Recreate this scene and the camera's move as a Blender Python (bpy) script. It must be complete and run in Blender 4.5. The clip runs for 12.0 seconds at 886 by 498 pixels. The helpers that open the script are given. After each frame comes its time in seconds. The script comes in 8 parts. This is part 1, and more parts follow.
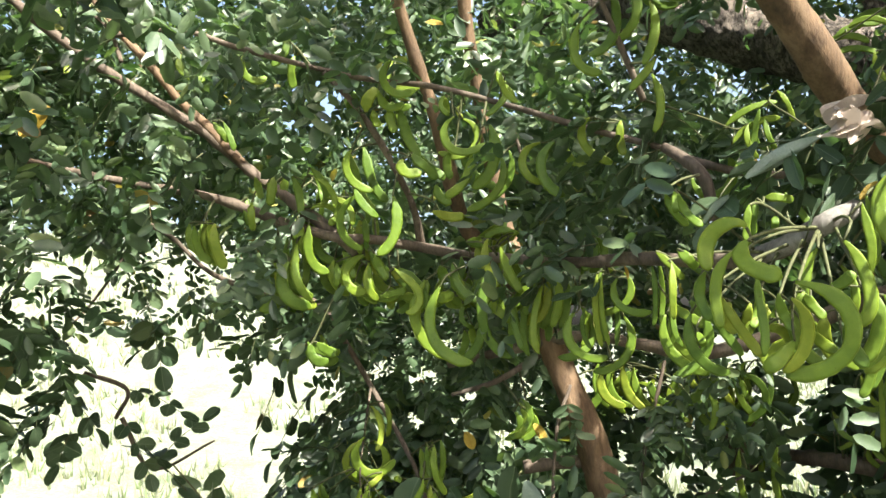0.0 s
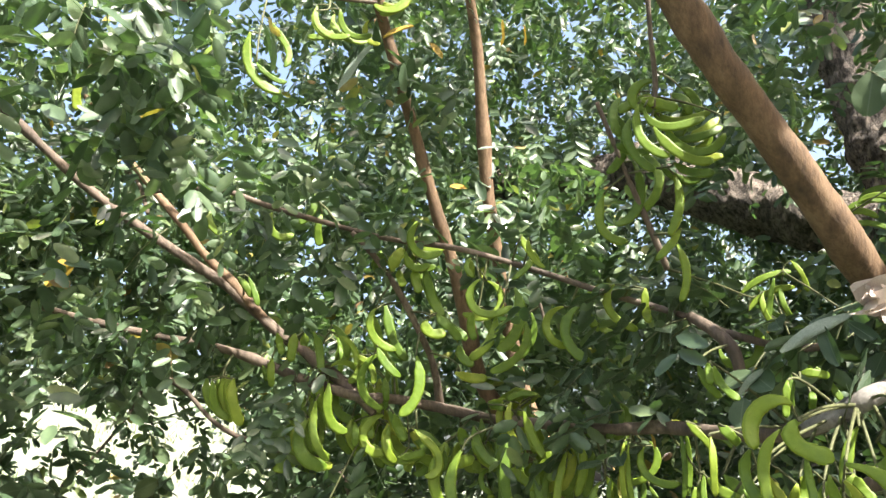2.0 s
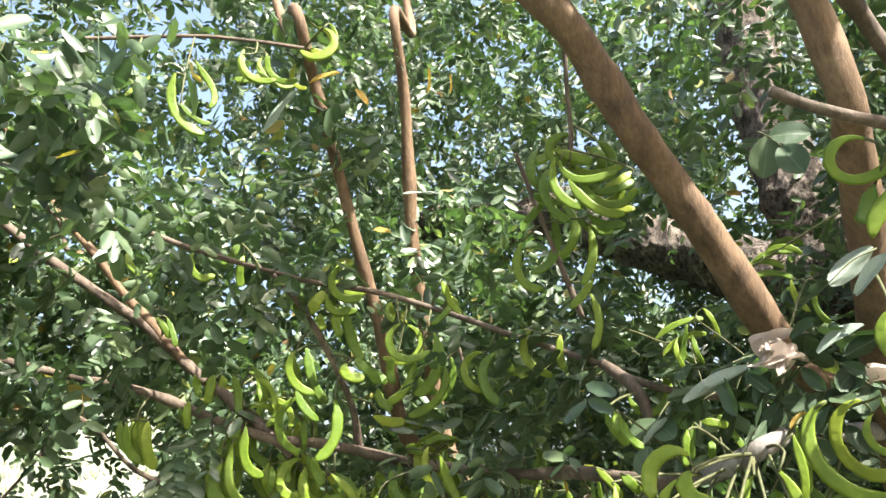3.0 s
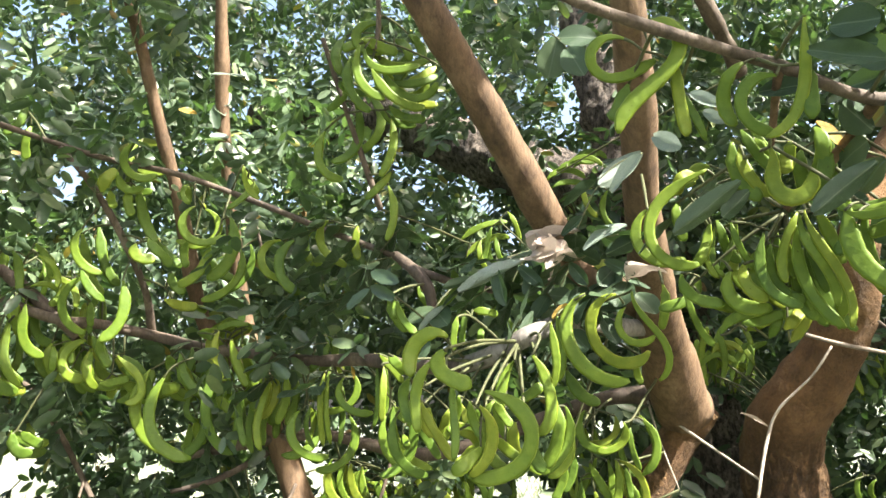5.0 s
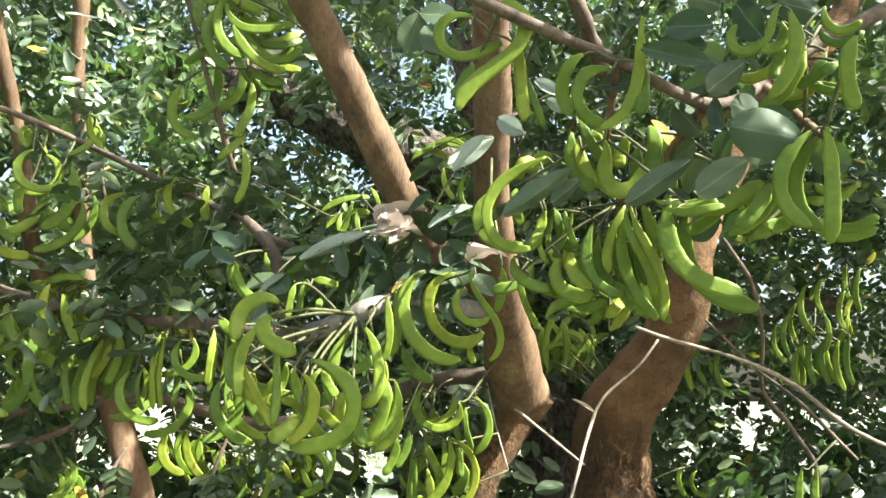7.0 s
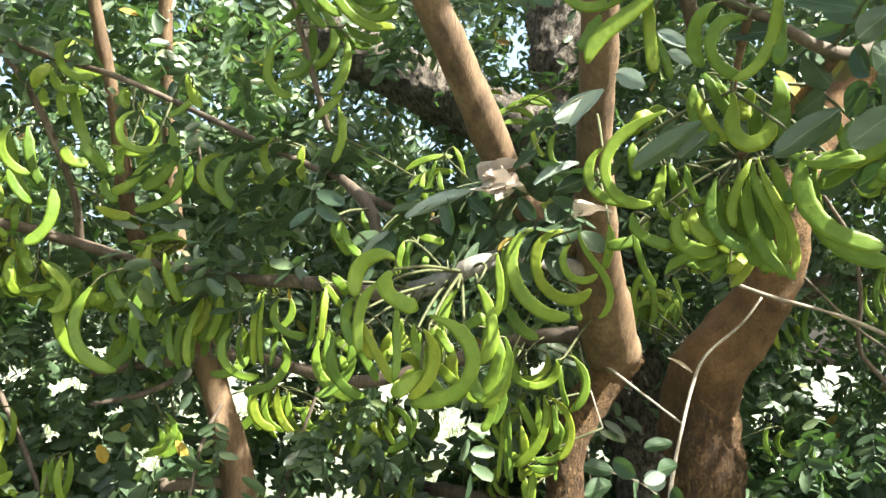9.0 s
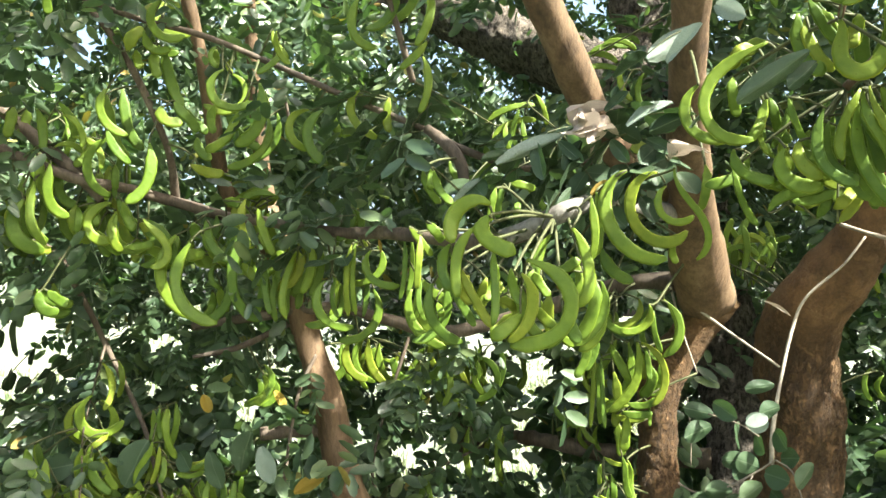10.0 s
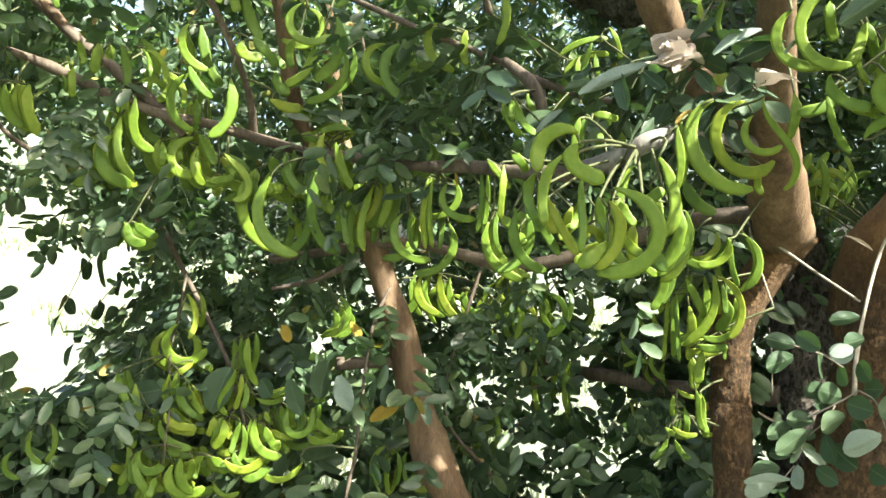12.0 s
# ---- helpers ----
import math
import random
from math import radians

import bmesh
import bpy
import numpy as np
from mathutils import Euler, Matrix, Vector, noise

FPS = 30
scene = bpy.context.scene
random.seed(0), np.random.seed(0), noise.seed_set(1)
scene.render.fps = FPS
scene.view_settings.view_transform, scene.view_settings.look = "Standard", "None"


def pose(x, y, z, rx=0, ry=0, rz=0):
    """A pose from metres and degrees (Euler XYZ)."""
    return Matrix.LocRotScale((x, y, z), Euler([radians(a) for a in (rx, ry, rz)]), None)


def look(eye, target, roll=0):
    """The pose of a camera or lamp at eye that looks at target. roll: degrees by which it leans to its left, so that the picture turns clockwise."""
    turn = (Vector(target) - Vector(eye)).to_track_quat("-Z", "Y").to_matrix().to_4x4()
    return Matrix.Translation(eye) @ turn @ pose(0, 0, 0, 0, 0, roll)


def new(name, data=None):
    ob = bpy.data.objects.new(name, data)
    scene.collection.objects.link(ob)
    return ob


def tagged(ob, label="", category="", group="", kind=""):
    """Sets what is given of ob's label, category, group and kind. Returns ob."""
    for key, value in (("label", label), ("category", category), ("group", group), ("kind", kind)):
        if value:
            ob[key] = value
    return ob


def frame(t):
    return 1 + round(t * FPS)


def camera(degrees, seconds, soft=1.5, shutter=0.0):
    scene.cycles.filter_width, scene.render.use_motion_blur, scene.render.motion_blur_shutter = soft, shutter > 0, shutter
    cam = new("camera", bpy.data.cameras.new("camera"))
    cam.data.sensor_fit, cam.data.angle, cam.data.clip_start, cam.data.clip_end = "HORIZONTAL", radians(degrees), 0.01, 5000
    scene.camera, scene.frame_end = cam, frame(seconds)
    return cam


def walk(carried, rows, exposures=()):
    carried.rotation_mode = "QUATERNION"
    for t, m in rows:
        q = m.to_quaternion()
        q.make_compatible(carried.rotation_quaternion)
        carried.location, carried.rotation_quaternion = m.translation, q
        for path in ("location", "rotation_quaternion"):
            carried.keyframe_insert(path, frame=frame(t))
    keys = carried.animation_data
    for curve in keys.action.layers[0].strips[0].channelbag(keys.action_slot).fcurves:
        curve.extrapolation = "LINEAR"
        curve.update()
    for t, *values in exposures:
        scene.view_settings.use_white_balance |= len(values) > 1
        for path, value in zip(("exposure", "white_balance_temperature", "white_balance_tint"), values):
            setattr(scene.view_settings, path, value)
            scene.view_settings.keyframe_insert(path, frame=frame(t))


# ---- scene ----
cam = camera(54.82, 12.0)
# seconds, eye (x, y, z), yaw to the left, pitch up, roll
PATH = [
    (0, 0.0115, 0.0107, 1.6069, 0.04, 6.10, -4.82),
    (0.5, -0.0259, -0.0036, 1.6146, 3.65, 6.99, -4.46),
    (1, -0.0562, -0.0085, 1.6304, 4.81, 10.20, -4.69),
    (1.5, -0.0646, -0.0030, 1.6313, 3.01, 13.53, -4.00),
    (2, -0.0609, 0.0002, 1.6381, -1.54, 15.87, -3.55),
    (2.5, -0.0549, -0.0124, 1.6479, -3.94, 17.58, -3.77),
    (2.7, -0.0443, -0.0202, 1.6545, -4.54, 17.86, -3.80),
    (4.3, 0.0485, -0.0446, 1.6263, -14.21, 14.99, -3.65),
    (4.5, 0.0538, -0.0414, 1.6199, -14.66, 13.25, -3.39),
    (5, 0.0822, -0.0376, 1.6077, -15.61, 11.29, -2.86),
    (5.5, 0.1091, -0.0351, 1.5992, -18.11, 10.81, -1.82),
    (6, 0.1273, -0.0432, 1.5976, -20.36, 10.37, -0.80),
    (6.5, 0.1403, -0.0495, 1.5998, -22.22, 10.17, -0.03),
    (6.7, 0.1442, -0.0509, 1.5974, -22.90, 10.09, 0.17),
    (8.3, 0.1027, -0.0196, 1.5797, -24.10, 8.53, 0.84),
    (8.5, 0.0877, -0.0121, 1.5789, -23.58, 8.20, 0.73),
    (9, 0.0560, -0.0092, 1.5839, -20.48, 7.41, 0.57),
    (9.5, 0.0369, -0.0067, 1.5808, -18.28, 6.81, 0.21),
    (10, 0.0265, -0.0004, 1.5676, -15.58, 4.53, -0.42),
    (10.5, 0.0210, -0.0007, 1.5573, -14.35, 3.03, -0.64),
    (11, 0.0178, -0.0026, 1.5522, -13.62, 1.89, -0.64),
    (11.5, -0.0069, -0.0045, 1.5487, -12.90, 1.24, -0.44),
    (12, -0.0252, -0.0039, 1.5443, -12.15, 0.85, -0.06),
]


def gaze(x, y, z, yaw, pitch, roll):
    a, p = radians(yaw), radians(pitch)
    return look((x, y, z), (x - math.sin(a) * math.cos(p), y + math.cos(a) * math.cos(p), z + math.sin(p)), roll)


walk(cam, [(r[0], gaze(*r[1:])) for r in PATH], [(0.0, 2.13, 6500, 8), (1.5, 2.20, 6500, 12), (3.5, 2.36, 6500, 12), (8.0, 2.52, 6500, 6), (12.0, 2.53, 6500, 2)])

# ==== light ====
SUN_TO = Vector((0.46, -0.50, 0.73)).normalized()
world = bpy.data.worlds.new("sky")
scene.world = world
world.use_nodes = True
wn = world.node_tree
sky = wn.nodes.new("ShaderNodeTexSky")
sky.sky_type = "NISHITA"
sky.sun_disc = False
sky.sun_elevation = math.asin(SUN_TO.z)
sky.sun_rotation = math.atan2(SUN_TO.x, SUN_TO.y)
sky.dust_density = 7.0
wn.links.new(sky.outputs[0], wn.nodes["Background"].inputs[0])
wn.nodes["Background"].inputs[1].default_value = 0.118
sun = bpy.data.lights.new("sun", "SUN")
sun.energy, sun.angle, sun.color = 4.3, radians(0.53), (1.0, 0.97, 0.88)
sun_ob = new("sun", sun)
sun_ob.matrix_world = look((0, 0, 0), -SUN_TO)


# ==== materials ====
class Nodes:
    """A short way to wire a node material."""

    def __init__(self, name):
        self.mat = bpy.data.materials.new(name)
        self.mat.use_nodes = True
        self.tree = self.mat.node_tree
        self.bsdf = self.tree.nodes["Principled BSDF"]
        self.out = self.tree.nodes["Material Output"]

    def add(self, kind, **values):
        node = self.tree.nodes.new(kind)
        for key, value in values.items():
            node.inputs[key.replace("_", " ")].default_value = value
        return node

    def link(self, a, b):
        self.tree.links.new(a, b)

    def coords(self, scale=(1, 1, 1)):
        c, m = self.add("ShaderNodeTexCoord"), self.add("ShaderNodeMapping")
        m.inputs["Scale"].default_value = scale
        self.link(c.outputs["Object"], m.inputs["Vector"])
        return m.outputs["Vector"]

    def noise(self, scale, detail=4.0, rough=0.6, at=None):
        n = self.add("ShaderNodeTexNoise", Scale=scale, Detail=detail, Roughness=rough)
        if at is not None:
            self.link(at, n.inputs["Vector"])
        return n.outputs["Fac"]

    def ramp(self, fac, *stops):
        r = self.add("ShaderNodeValToRGB")
        while len(r.color_ramp.elements) < len(stops):
            r.color_ramp.elements.new(0.5)
        for e, (p, c) in zip(r.color_ramp.elements, stops):
            e.position, e.color = p, (*c, 1)
        self.link(fac, r.inputs["Fac"])
        return r.outputs["Color"]

    def mix(self, fac, a, b, mode="MIX"):
        m = self.tree.nodes.new("ShaderNodeMix")
        m.data_type, m.blend_type = "RGBA", mode
        for socket, value in ((m.inputs["Factor"], fac), (m.inputs["A"], a), (m.inputs["B"], b)):
            if isinstance(value, (int, float)):
                socket.default_value = value
            elif isinstance(value, tuple):
                socket.default_value = (*value, 1)
            else:
                self.link(value, socket)
        return m.outputs["Result"]

    def bump(self, height, strength, distance):
        b = self.add("ShaderNodeBump", Strength=strength, Distance=distance)
        self.link(height, b.inputs["Height"])
        self.link(b.outputs["Normal"], self.bsdf.inputs["Normal"])
        return b

    def base(self, colour, rough=0.5):
        self.link(colour, self.bsdf.inputs["Base Color"])
        self.bsdf.inputs["Roughness"].default_value = rough

    def thin(self, colour, share):
        """Lets light through a leaf or a pod."""
        t, m = self.add("ShaderNodeBsdfTranslucent"), self.add("ShaderNodeMixShader", Fac=share)
        self.link(colour, t.inputs["Color"])
        self.link(self.bsdf.outputs[0], m.inputs[1])
        self.link(t.outputs[0], m.inputs[2])
        self.link(m.outputs[0], self.out.inputs["Surface"])


def bark_material(name, dark, mid, pale, grain, depth, rough=0.8):
    n = Nodes(name)
    at = n.coords((1, 1, 0.3))
    big, fine = n.noise(14, 6, 0.7, at), n.noise(grain, 6, 0.7, at)
    colour = n.ramp(big, (0.3, dark), (0.5, mid), (0.72, pale))
    blots = n.ramp(n.noise(30, 5, 0.7, at), (0.33, (0.4, 0.36, 0.33)), (0.46, (1, 1, 1)))
    colour = n.mix(0.62, colour, blots, "MULTIPLY")
    specks = n.ramp(fine, (0.32, (0.42, 0.38, 0.35)), (0.55, (1, 1, 1)), (0.75, (1.3, 1.26, 1.2)))
    n.base(n.mix(0.65, colour, specks, "MULTIPLY"), rough)
    n.bump(n.mix(0.5, fine, n.noise(38, 5, 0.65, at)), 0.9, depth)
    return n.mat


def cracked_bark(name, dark, mid, pale, share=0.8, plates=46.0, top=None):
    """Old bark: long upright furrows, cut across into small plates; smooth above the height top."""
    n = Nodes(name)
    long, square = n.coords((1, 1, 0.42)), n.coords((1, 1, 0.9))
    furrow = n.ramp(n.noise(plates, 6, 0.72, long), (0.40, (0.16, 0.15, 0.14)), (0.52, (1, 1, 1)))
    cross = n.ramp(n.noise(plates * 1.2, 5, 0.7, square), (0.36, (0.35, 0.33, 0.31)), (0.48, (1, 1, 1)))
    grain = n.noise(160, 5, 0.7, square)
    patches = n.ramp(n.noise(6, 5, 0.65, square), (0.35, dark), (0.55, mid), (0.72, pale))
    relief = n.mix(1.0, furrow, cross, "MULTIPLY")
    if top is not None:
        split = n.add("ShaderNodeSeparateXYZ")
        n.link(n.coords(), split.inputs[0])
        rise = n.add("ShaderNodeMath")
        rise.operation = "MULTIPLY_ADD"
        n.link(n.noise(9, 5, 0.65), rise.inputs[0])
        rise.inputs[1].default_value = 0.35
        n.link(split.outputs["Z"], rise.inputs[2])
        smooth = n.add("ShaderNodeMapRange")
        smooth.inputs["From Min"].default_value = top + 0.10
        smooth.inputs["From Max"].default_value = top + 0.26
        n.link(rise.outputs[0], smooth.inputs["Value"])
        soft = n.ramp(n.noise(34, 6, 0.7, square), (0.3, (0.62, 0.58, 0.55)), (0.5, (1, 1, 1)))
        relief = n.mix(smooth.outputs["Result"], relief, soft)
    n.base(n.mix(0.8, n.mix(share, patches, relief, "MULTIPLY"), n.ramp(grain, (0.3, (0.6, 0.6, 0.6)), (0.7, (1.15, 1.15, 1.15))), "MULTIPLY"), 0.92)
    n.bump(n.mix(0.25, relief, grain), 1.0, 0.018)
    return n.mat


def leaf_material(name, per_island):
    n = Nodes(name)
    if per_island:
        pick = n.add("ShaderNodeNewGeometry").outputs["Random Per Island"]
    else:
        pick = n.add("ShaderNodeObjectInfo").outputs["Random"]
    grey = 1.0 if per_island else 0.0
    tone = n.ramp(pick, (0.0, (0.036, 0.066, 0.034)), (0.3, (0.056, 0.095, 0.048)), (0.6, (0.081, 0.128, 0.065)), (0.86, (0.112, 0.160, 0.084)), (0.975, (0.135, 0.180, 0.076)), (0.989, (0.21, 0.23, 0.06)), (0.995, (0.34, 0.24, 0.06)), (1.0, (0.20, 0.12, 0.06)))
    if not grey:
        tone = n.mix(0.6, tone, (0.040, 0.066, 0.036))
        # a pale midrib and faint side veins
        split, flat, rib = n.add("ShaderNodeSeparateXYZ"), n.add("ShaderNodeMath"), n.add("ShaderNodeMapRange")
        n.link(n.coords(), split.inputs[0])
        flat.operation = "ABSOLUTE"
        n.link(split.outputs["X"], flat.inputs[0])
        n.link(flat.outputs[0], rib.inputs["Value"])
        rib.inputs["From Min"].default_value, rib.inputs["From Max"].default_value = 0.022, 0.008
        tone = n.mix(rib.outputs["Result"], tone, (0.105, 0.14, 0.088))
    mottle = n.ramp(n.noise(60, 4, 0.6, n.coords()), (0.35, (0.78, 0.8, 0.82)), (0.65, (1.15, 1.12, 1.05)))
    colour = n.mix(0.8, tone, mottle, "MULTIPLY")
    n.base(colour, 0.42)
    n.bsdf.inputs["Specular IOR Level"].default_value = 0.7 if per_island else 0.25
    n.bump(n.noise(90, 3, 0.5, n.coords()), 0.25, 0.002)
    n.thin(n.mix(1.0, colour, (1.65, 2.05, 0.8), "MULTIPLY"), 0.24 if per_island else 0.09)
    return n.mat


def pod_material(name, gain=(1.0, 1.0, 1.0)):
    n = Nodes(name)
    pick = n.add("ShaderNodeObjectInfo").outputs["Random"]
    at = n.coords()
    tone = n.ramp(pick, (0.0, (0.094, 0.165, 0.019)), (0.45, (0.135, 0.215, 0.021)), (0.85, (0.178, 0.255, 0.023)), (1.0, (0.25, 0.295, 0.03)))
    streak = n.ramp(n.noise(45, 5, 0.6, at), (0.3, (0.72, 0.78, 0.7)), (0.7, (1.15, 1.1, 1.1)))
    spots = n.ramp(n.noise(260, 2, 0.5, at), (0.68, (1, 1, 1)), (0.76, (0.7, 0.6, 0.45)))
    colour = n.mix(1.0, n.mix(0.9, tone, streak, "MULTIPLY"), spots, "MULTIPLY")
    colour = n.mix(1.0, colour, gain, "MULTIPLY")
    n.base(colour, 0.46)
    n.bsdf.inputs["Specular IOR Level"].default_value = 0.35
    n.bump(n.noise(90, 5, 0.6, at), 0.35, 0.003)
    n.thin(n.mix(1.0, colour, (1.3, 1.25, 0.8), "MULTIPLY"), 0.22)
    return n.mat


def ground_material(name):
    n = Nodes(name)
    at = n.coords()
    soil = n.ramp(n.noise(1.3, 6, 0.65, at), (0.3, (0.13, 0.135, 0.09)), (0.5, (0.20, 0.212, 0.172)), (0.7, (0.115, 0.16, 0.085)))
    grit = n.ramp(n.noise(22, 6, 0.75, at), (0.35, (0.6, 0.6, 0.5)), (0.62, (1.1, 1.1, 1.05)))
    n.base(n.mix(0.9, soil, grit, "MULTIPLY"), 0.95)
    n.bump(n.noise(14, 6, 0.7, at), 0.8, 0.05)
    return n.mat


def grass_material(name):
    n = Nodes(name)
    pick = n.add("ShaderNodeNewGeometry").outputs["Random Per Island"]
    colour = n.ramp(pick, (0.0, (0.09, 0.15, 0.05)), (0.5, (0.19, 0.22, 0.11)), (1.0, (0.30, 0.29, 0.19)))
    n.base(colour, 0.8)
    n.thin(colour, 0.35)
    return n.mat


def plain_material(name, a, b, scale, rough, through_share=0.0):
    n = Nodes(name)
    fac = n.noise(scale, 5, 0.65, n.coords())
    colour = n.ramp(fac, (0.35, a), (0.65, b))
    n.base(colour, rough)
    n.bump(fac, 0.5, 0.003)
    if through_share:
        n.thin(colour, through_share)
    return n.mat


BARK = bark_material("smooth_brown_bark", (0.072, 0.043, 0.023), (0.155, 0.094, 0.050), (0.24, 0.160, 0.095), 130, 0.005)
BARK2 = bark_material("grey_brown_bark", (0.06, 0.045, 0.034), (0.115, 0.084, 0.06), (0.20, 0.155, 0.12), 150, 0.004)
ROUGH = cracked_bark("cracked_red_bark", (0.108, 0.058, 0.024), (0.208, 0.113, 0.048), (0.280, 0.168, 0.083), 0.5, 95.0, 1.50)
ROUGH2 = cracked_bark("cracked_grey_bark", (0.13, 0.105, 0.085), (0.22, 0.18, 0.145), (0.33, 0.275, 0.225), 0.85, 66.0)
# a brighter copy of the leaf green: sunlight put into the colour
LIT_LEAF = plain_material("pale_leaf", (0.22, 0.28, 0.22), (0.34, 0.40, 0.33), 40, 0.4, 0.25)
DEAD = plain_material("dry_twig", (0.26, 0.21, 0.165), (0.46, 0.40, 0.32), 60, 0.75)
LEAF = leaf_material("leaf_mass", True)
LEAFLET = leaf_material("leaf_single", False)
POD = pod_material("green_pod")
POD_RIM = pod_material("yellow_green_rim", (1.35, 1.22, 1.2))
STALK = plain_material("pod_stalk", (0.055, 0.055, 0.022), (0.10, 0.11, 0.038), 80, 0.7)
TWIG = plain_material("bare_twig", (0.15, 0.115, 0.085), (0.30, 0.245, 0.19), 70, 0.8)
DRY_LEAF = plain_material("dry_leaf", (0.42, 0.32, 0.26), (0.70, 0.59, 0.51), 55, 0.6, 0.2)
YELLOW_LEAF = plain_material("yellow_leaf", (0.34, 0.21, 0.025), (0.50, 0.35, 0.05), 50, 0.5, 0.3)
GREYBARK = bark_material("bare_grey_wood", (0.10, 0.09, 0.08), (0.21, 0.19, 0.17), (0.34, 0.31, 0.28), 140, 0.005)
GROUND = ground_material("dry_ground")
GRASS = grass_material("dry_grass")


# ==== builders ====
def mesh_object(name, verts, faces, material, parent=None, label="", smooth=True, kind=""):
    data = bpy.data.meshes.new(name)
    data.from_pydata([tuple(v) for v in verts], [], faces)
    if smooth:
        data.shade_smooth()
    data.materials.append(material)
    ob = new(name, data)
    if parent is not None:
        ob.parent = parent
        ob.matrix_parent_inverse = parent.matrix_world.inverted()
    return tagged(ob, label=label, kind=kind)


def bulk_object(name, verts, polys, material, parent, label=""):
    """One mesh out of many small polygons of one size, kept as one mass."""
    data = bpy.data.meshes.new(name)
    count, sides = polys.shape
    data.vertices.add(len(verts))
    data.vertices.foreach_set("co", verts.astype(np.float32).ravel())
    data.loops.add(count * sides)
    data.loops.foreach_set("vertex_index", polys.astype(np.int32).ravel())
    data.polygons.add(count)
    data.polygons.foreach_set("loop_start", np.arange(0, count * sides, sides, dtype=np.int32))
    data.update(calc_edges=True)
    data.materials.append(material)
    ob = new(name, data)
    if parent is not None:
        ob.parent = parent
        ob.matrix_parent_inverse = parent.matrix_world.inverted()
    return tagged(ob, label=label, kind="stuff")


def spline(points, step):
    """Even samples of a smooth line through the points."""
    p = [Vector(q) for q in points]
    p = [2 * p[0] - p[1], *p, 2 * p[-1] - p[-2]]
    out = []
    for a, b, c, d in zip(p, p[1:], p[2:], p[3:]):
        n = max(2, int((c - b).length / step))
        for i in range(n):
            t = i / n
            out.append(0.5 * (2 * b + (c - a) * t + (2 * a - 5 * b + 4 * c - d) * t * t + (3 * b - a - 3 * c + d) * t ** 3))
    return [*out, p[-2]]


def tube(points, radii, sides, lump=0.0, crack=0.0, top=9.0):
    """Rings along a line, closed at both ends. lump: uneven girth; crack: depth of the bark's furrows."""
    verts, faces = [], []
    side = Vector((0.31, 0.17, 0.93))
    n = len(points)
    for i, (p, r) in enumerate(zip(points, radii)):
        along = (points[min(i + 1, n - 1)] - points[max(i - 1, 0)]).normalized()
        u = (side - along * side.dot(along)).normalized()
        side = u
        v = along.cross(u)
        for k in range(sides):
            a = 2 * math.pi * k / sides
            out = u * math.cos(a) + v * math.sin(a)
            rr = r
            if lump:
                rr *= 1 + lump * noise.noise((p + out * r) * 9) + 0.5 * lump * noise.noise((p + out * r) * 31)
            if crack:
                q = p + out * r
                q = Vector((q.x, q.y, q.z * 0.42)) * 130 + Vector((0.6 * noise.noise(q * 40), 0, 0))
                d = noise.voronoi(q)[0]
                rr -= crack * max(0.0, 1 - 4.5 * (d[1] - d[0])) * min(1.0, max(0.0, (top - p.z) / 0.15))
            verts.append(p + out * rr)
    for i in range(n - 1):
        for k in range(sides):
            a, b = i * sides + k, i * sides + (k + 1) % sides
            faces.append((a, b, b + sides, a + sides))
    faces.append(tuple(range(sides))[::-1])
    faces.append(tuple(range((n - 1) * sides, n * sides)))
    return verts, faces


NODES = []


def branch(part, material, taper, points, parent, label=""):
    """A limb through the points, with knots and uneven girth. taper: shares of its length and the radius there."""
    r0 = taper[0][1]
    rough = material in (ROUGH, ROUGH2)
    step = 0.010 if rough else max(0.008, min(0.02, r0 * 0.6))
    line = spline(points, step)
    n = len(line)
    run = np.cumsum([0.0, *[(q - p).length for p, q in zip(line, line[1:])]])
    radii = [float(r) for r in np.interp(run / run[-1], [t[0] for t in taper], [t[1] for t in taper])]
    if r0 > 0.012 and not rough:
        for _ in range(max(2, n // 22)):
            c, w, h = random.randrange(n), random.uniform(1.0, 3.5), random.uniform(0.06, 0.22)
            radii = [r * (1 + h * math.exp(-(((i - c) / w) ** 2))) for i, r in enumerate(radii)]
    sides = 72 if rough and r0 > 0.1 else 48 if rough else 24 if r0 > 0.014 else 10 if r0 > 0.008 else 7
    verts, faces = tube(line, radii, sides, 0.17 if r0 > 0.02 else 0.24, 0.0045 if rough else 0.0, 1.62 if material is ROUGH else 9.0)
    if r0 > 0.012 and not rough:
        # knots and scars of lost twigs
        for _ in range(max(2, n // 14)):
            i0, k0, h, w = random.randrange(2, n - 2), random.randrange(sides), random.uniform(-0.22, 0.34), random.uniform(0.8, 1.6)
            for i in range(max(1, i0 - 4), min(n - 1, i0 + 5)):
                for k in range(k0 - 4, k0 + 5):
                    v = i * sides + k % sides
                    verts[v] = verts[v] + (verts[v] - line[i]) * h * math.exp(-((i - i0) ** 2 + (k - k0) ** 2 * (16 / sides)) / w ** 2)
    NODES.extend((p, r) for p, r in zip(line[:: max(1, int(0.03 / step))], radii[:: max(1, int(0.03 / step))]))
    return mesh_object(part, verts, faces, material, parent, label)


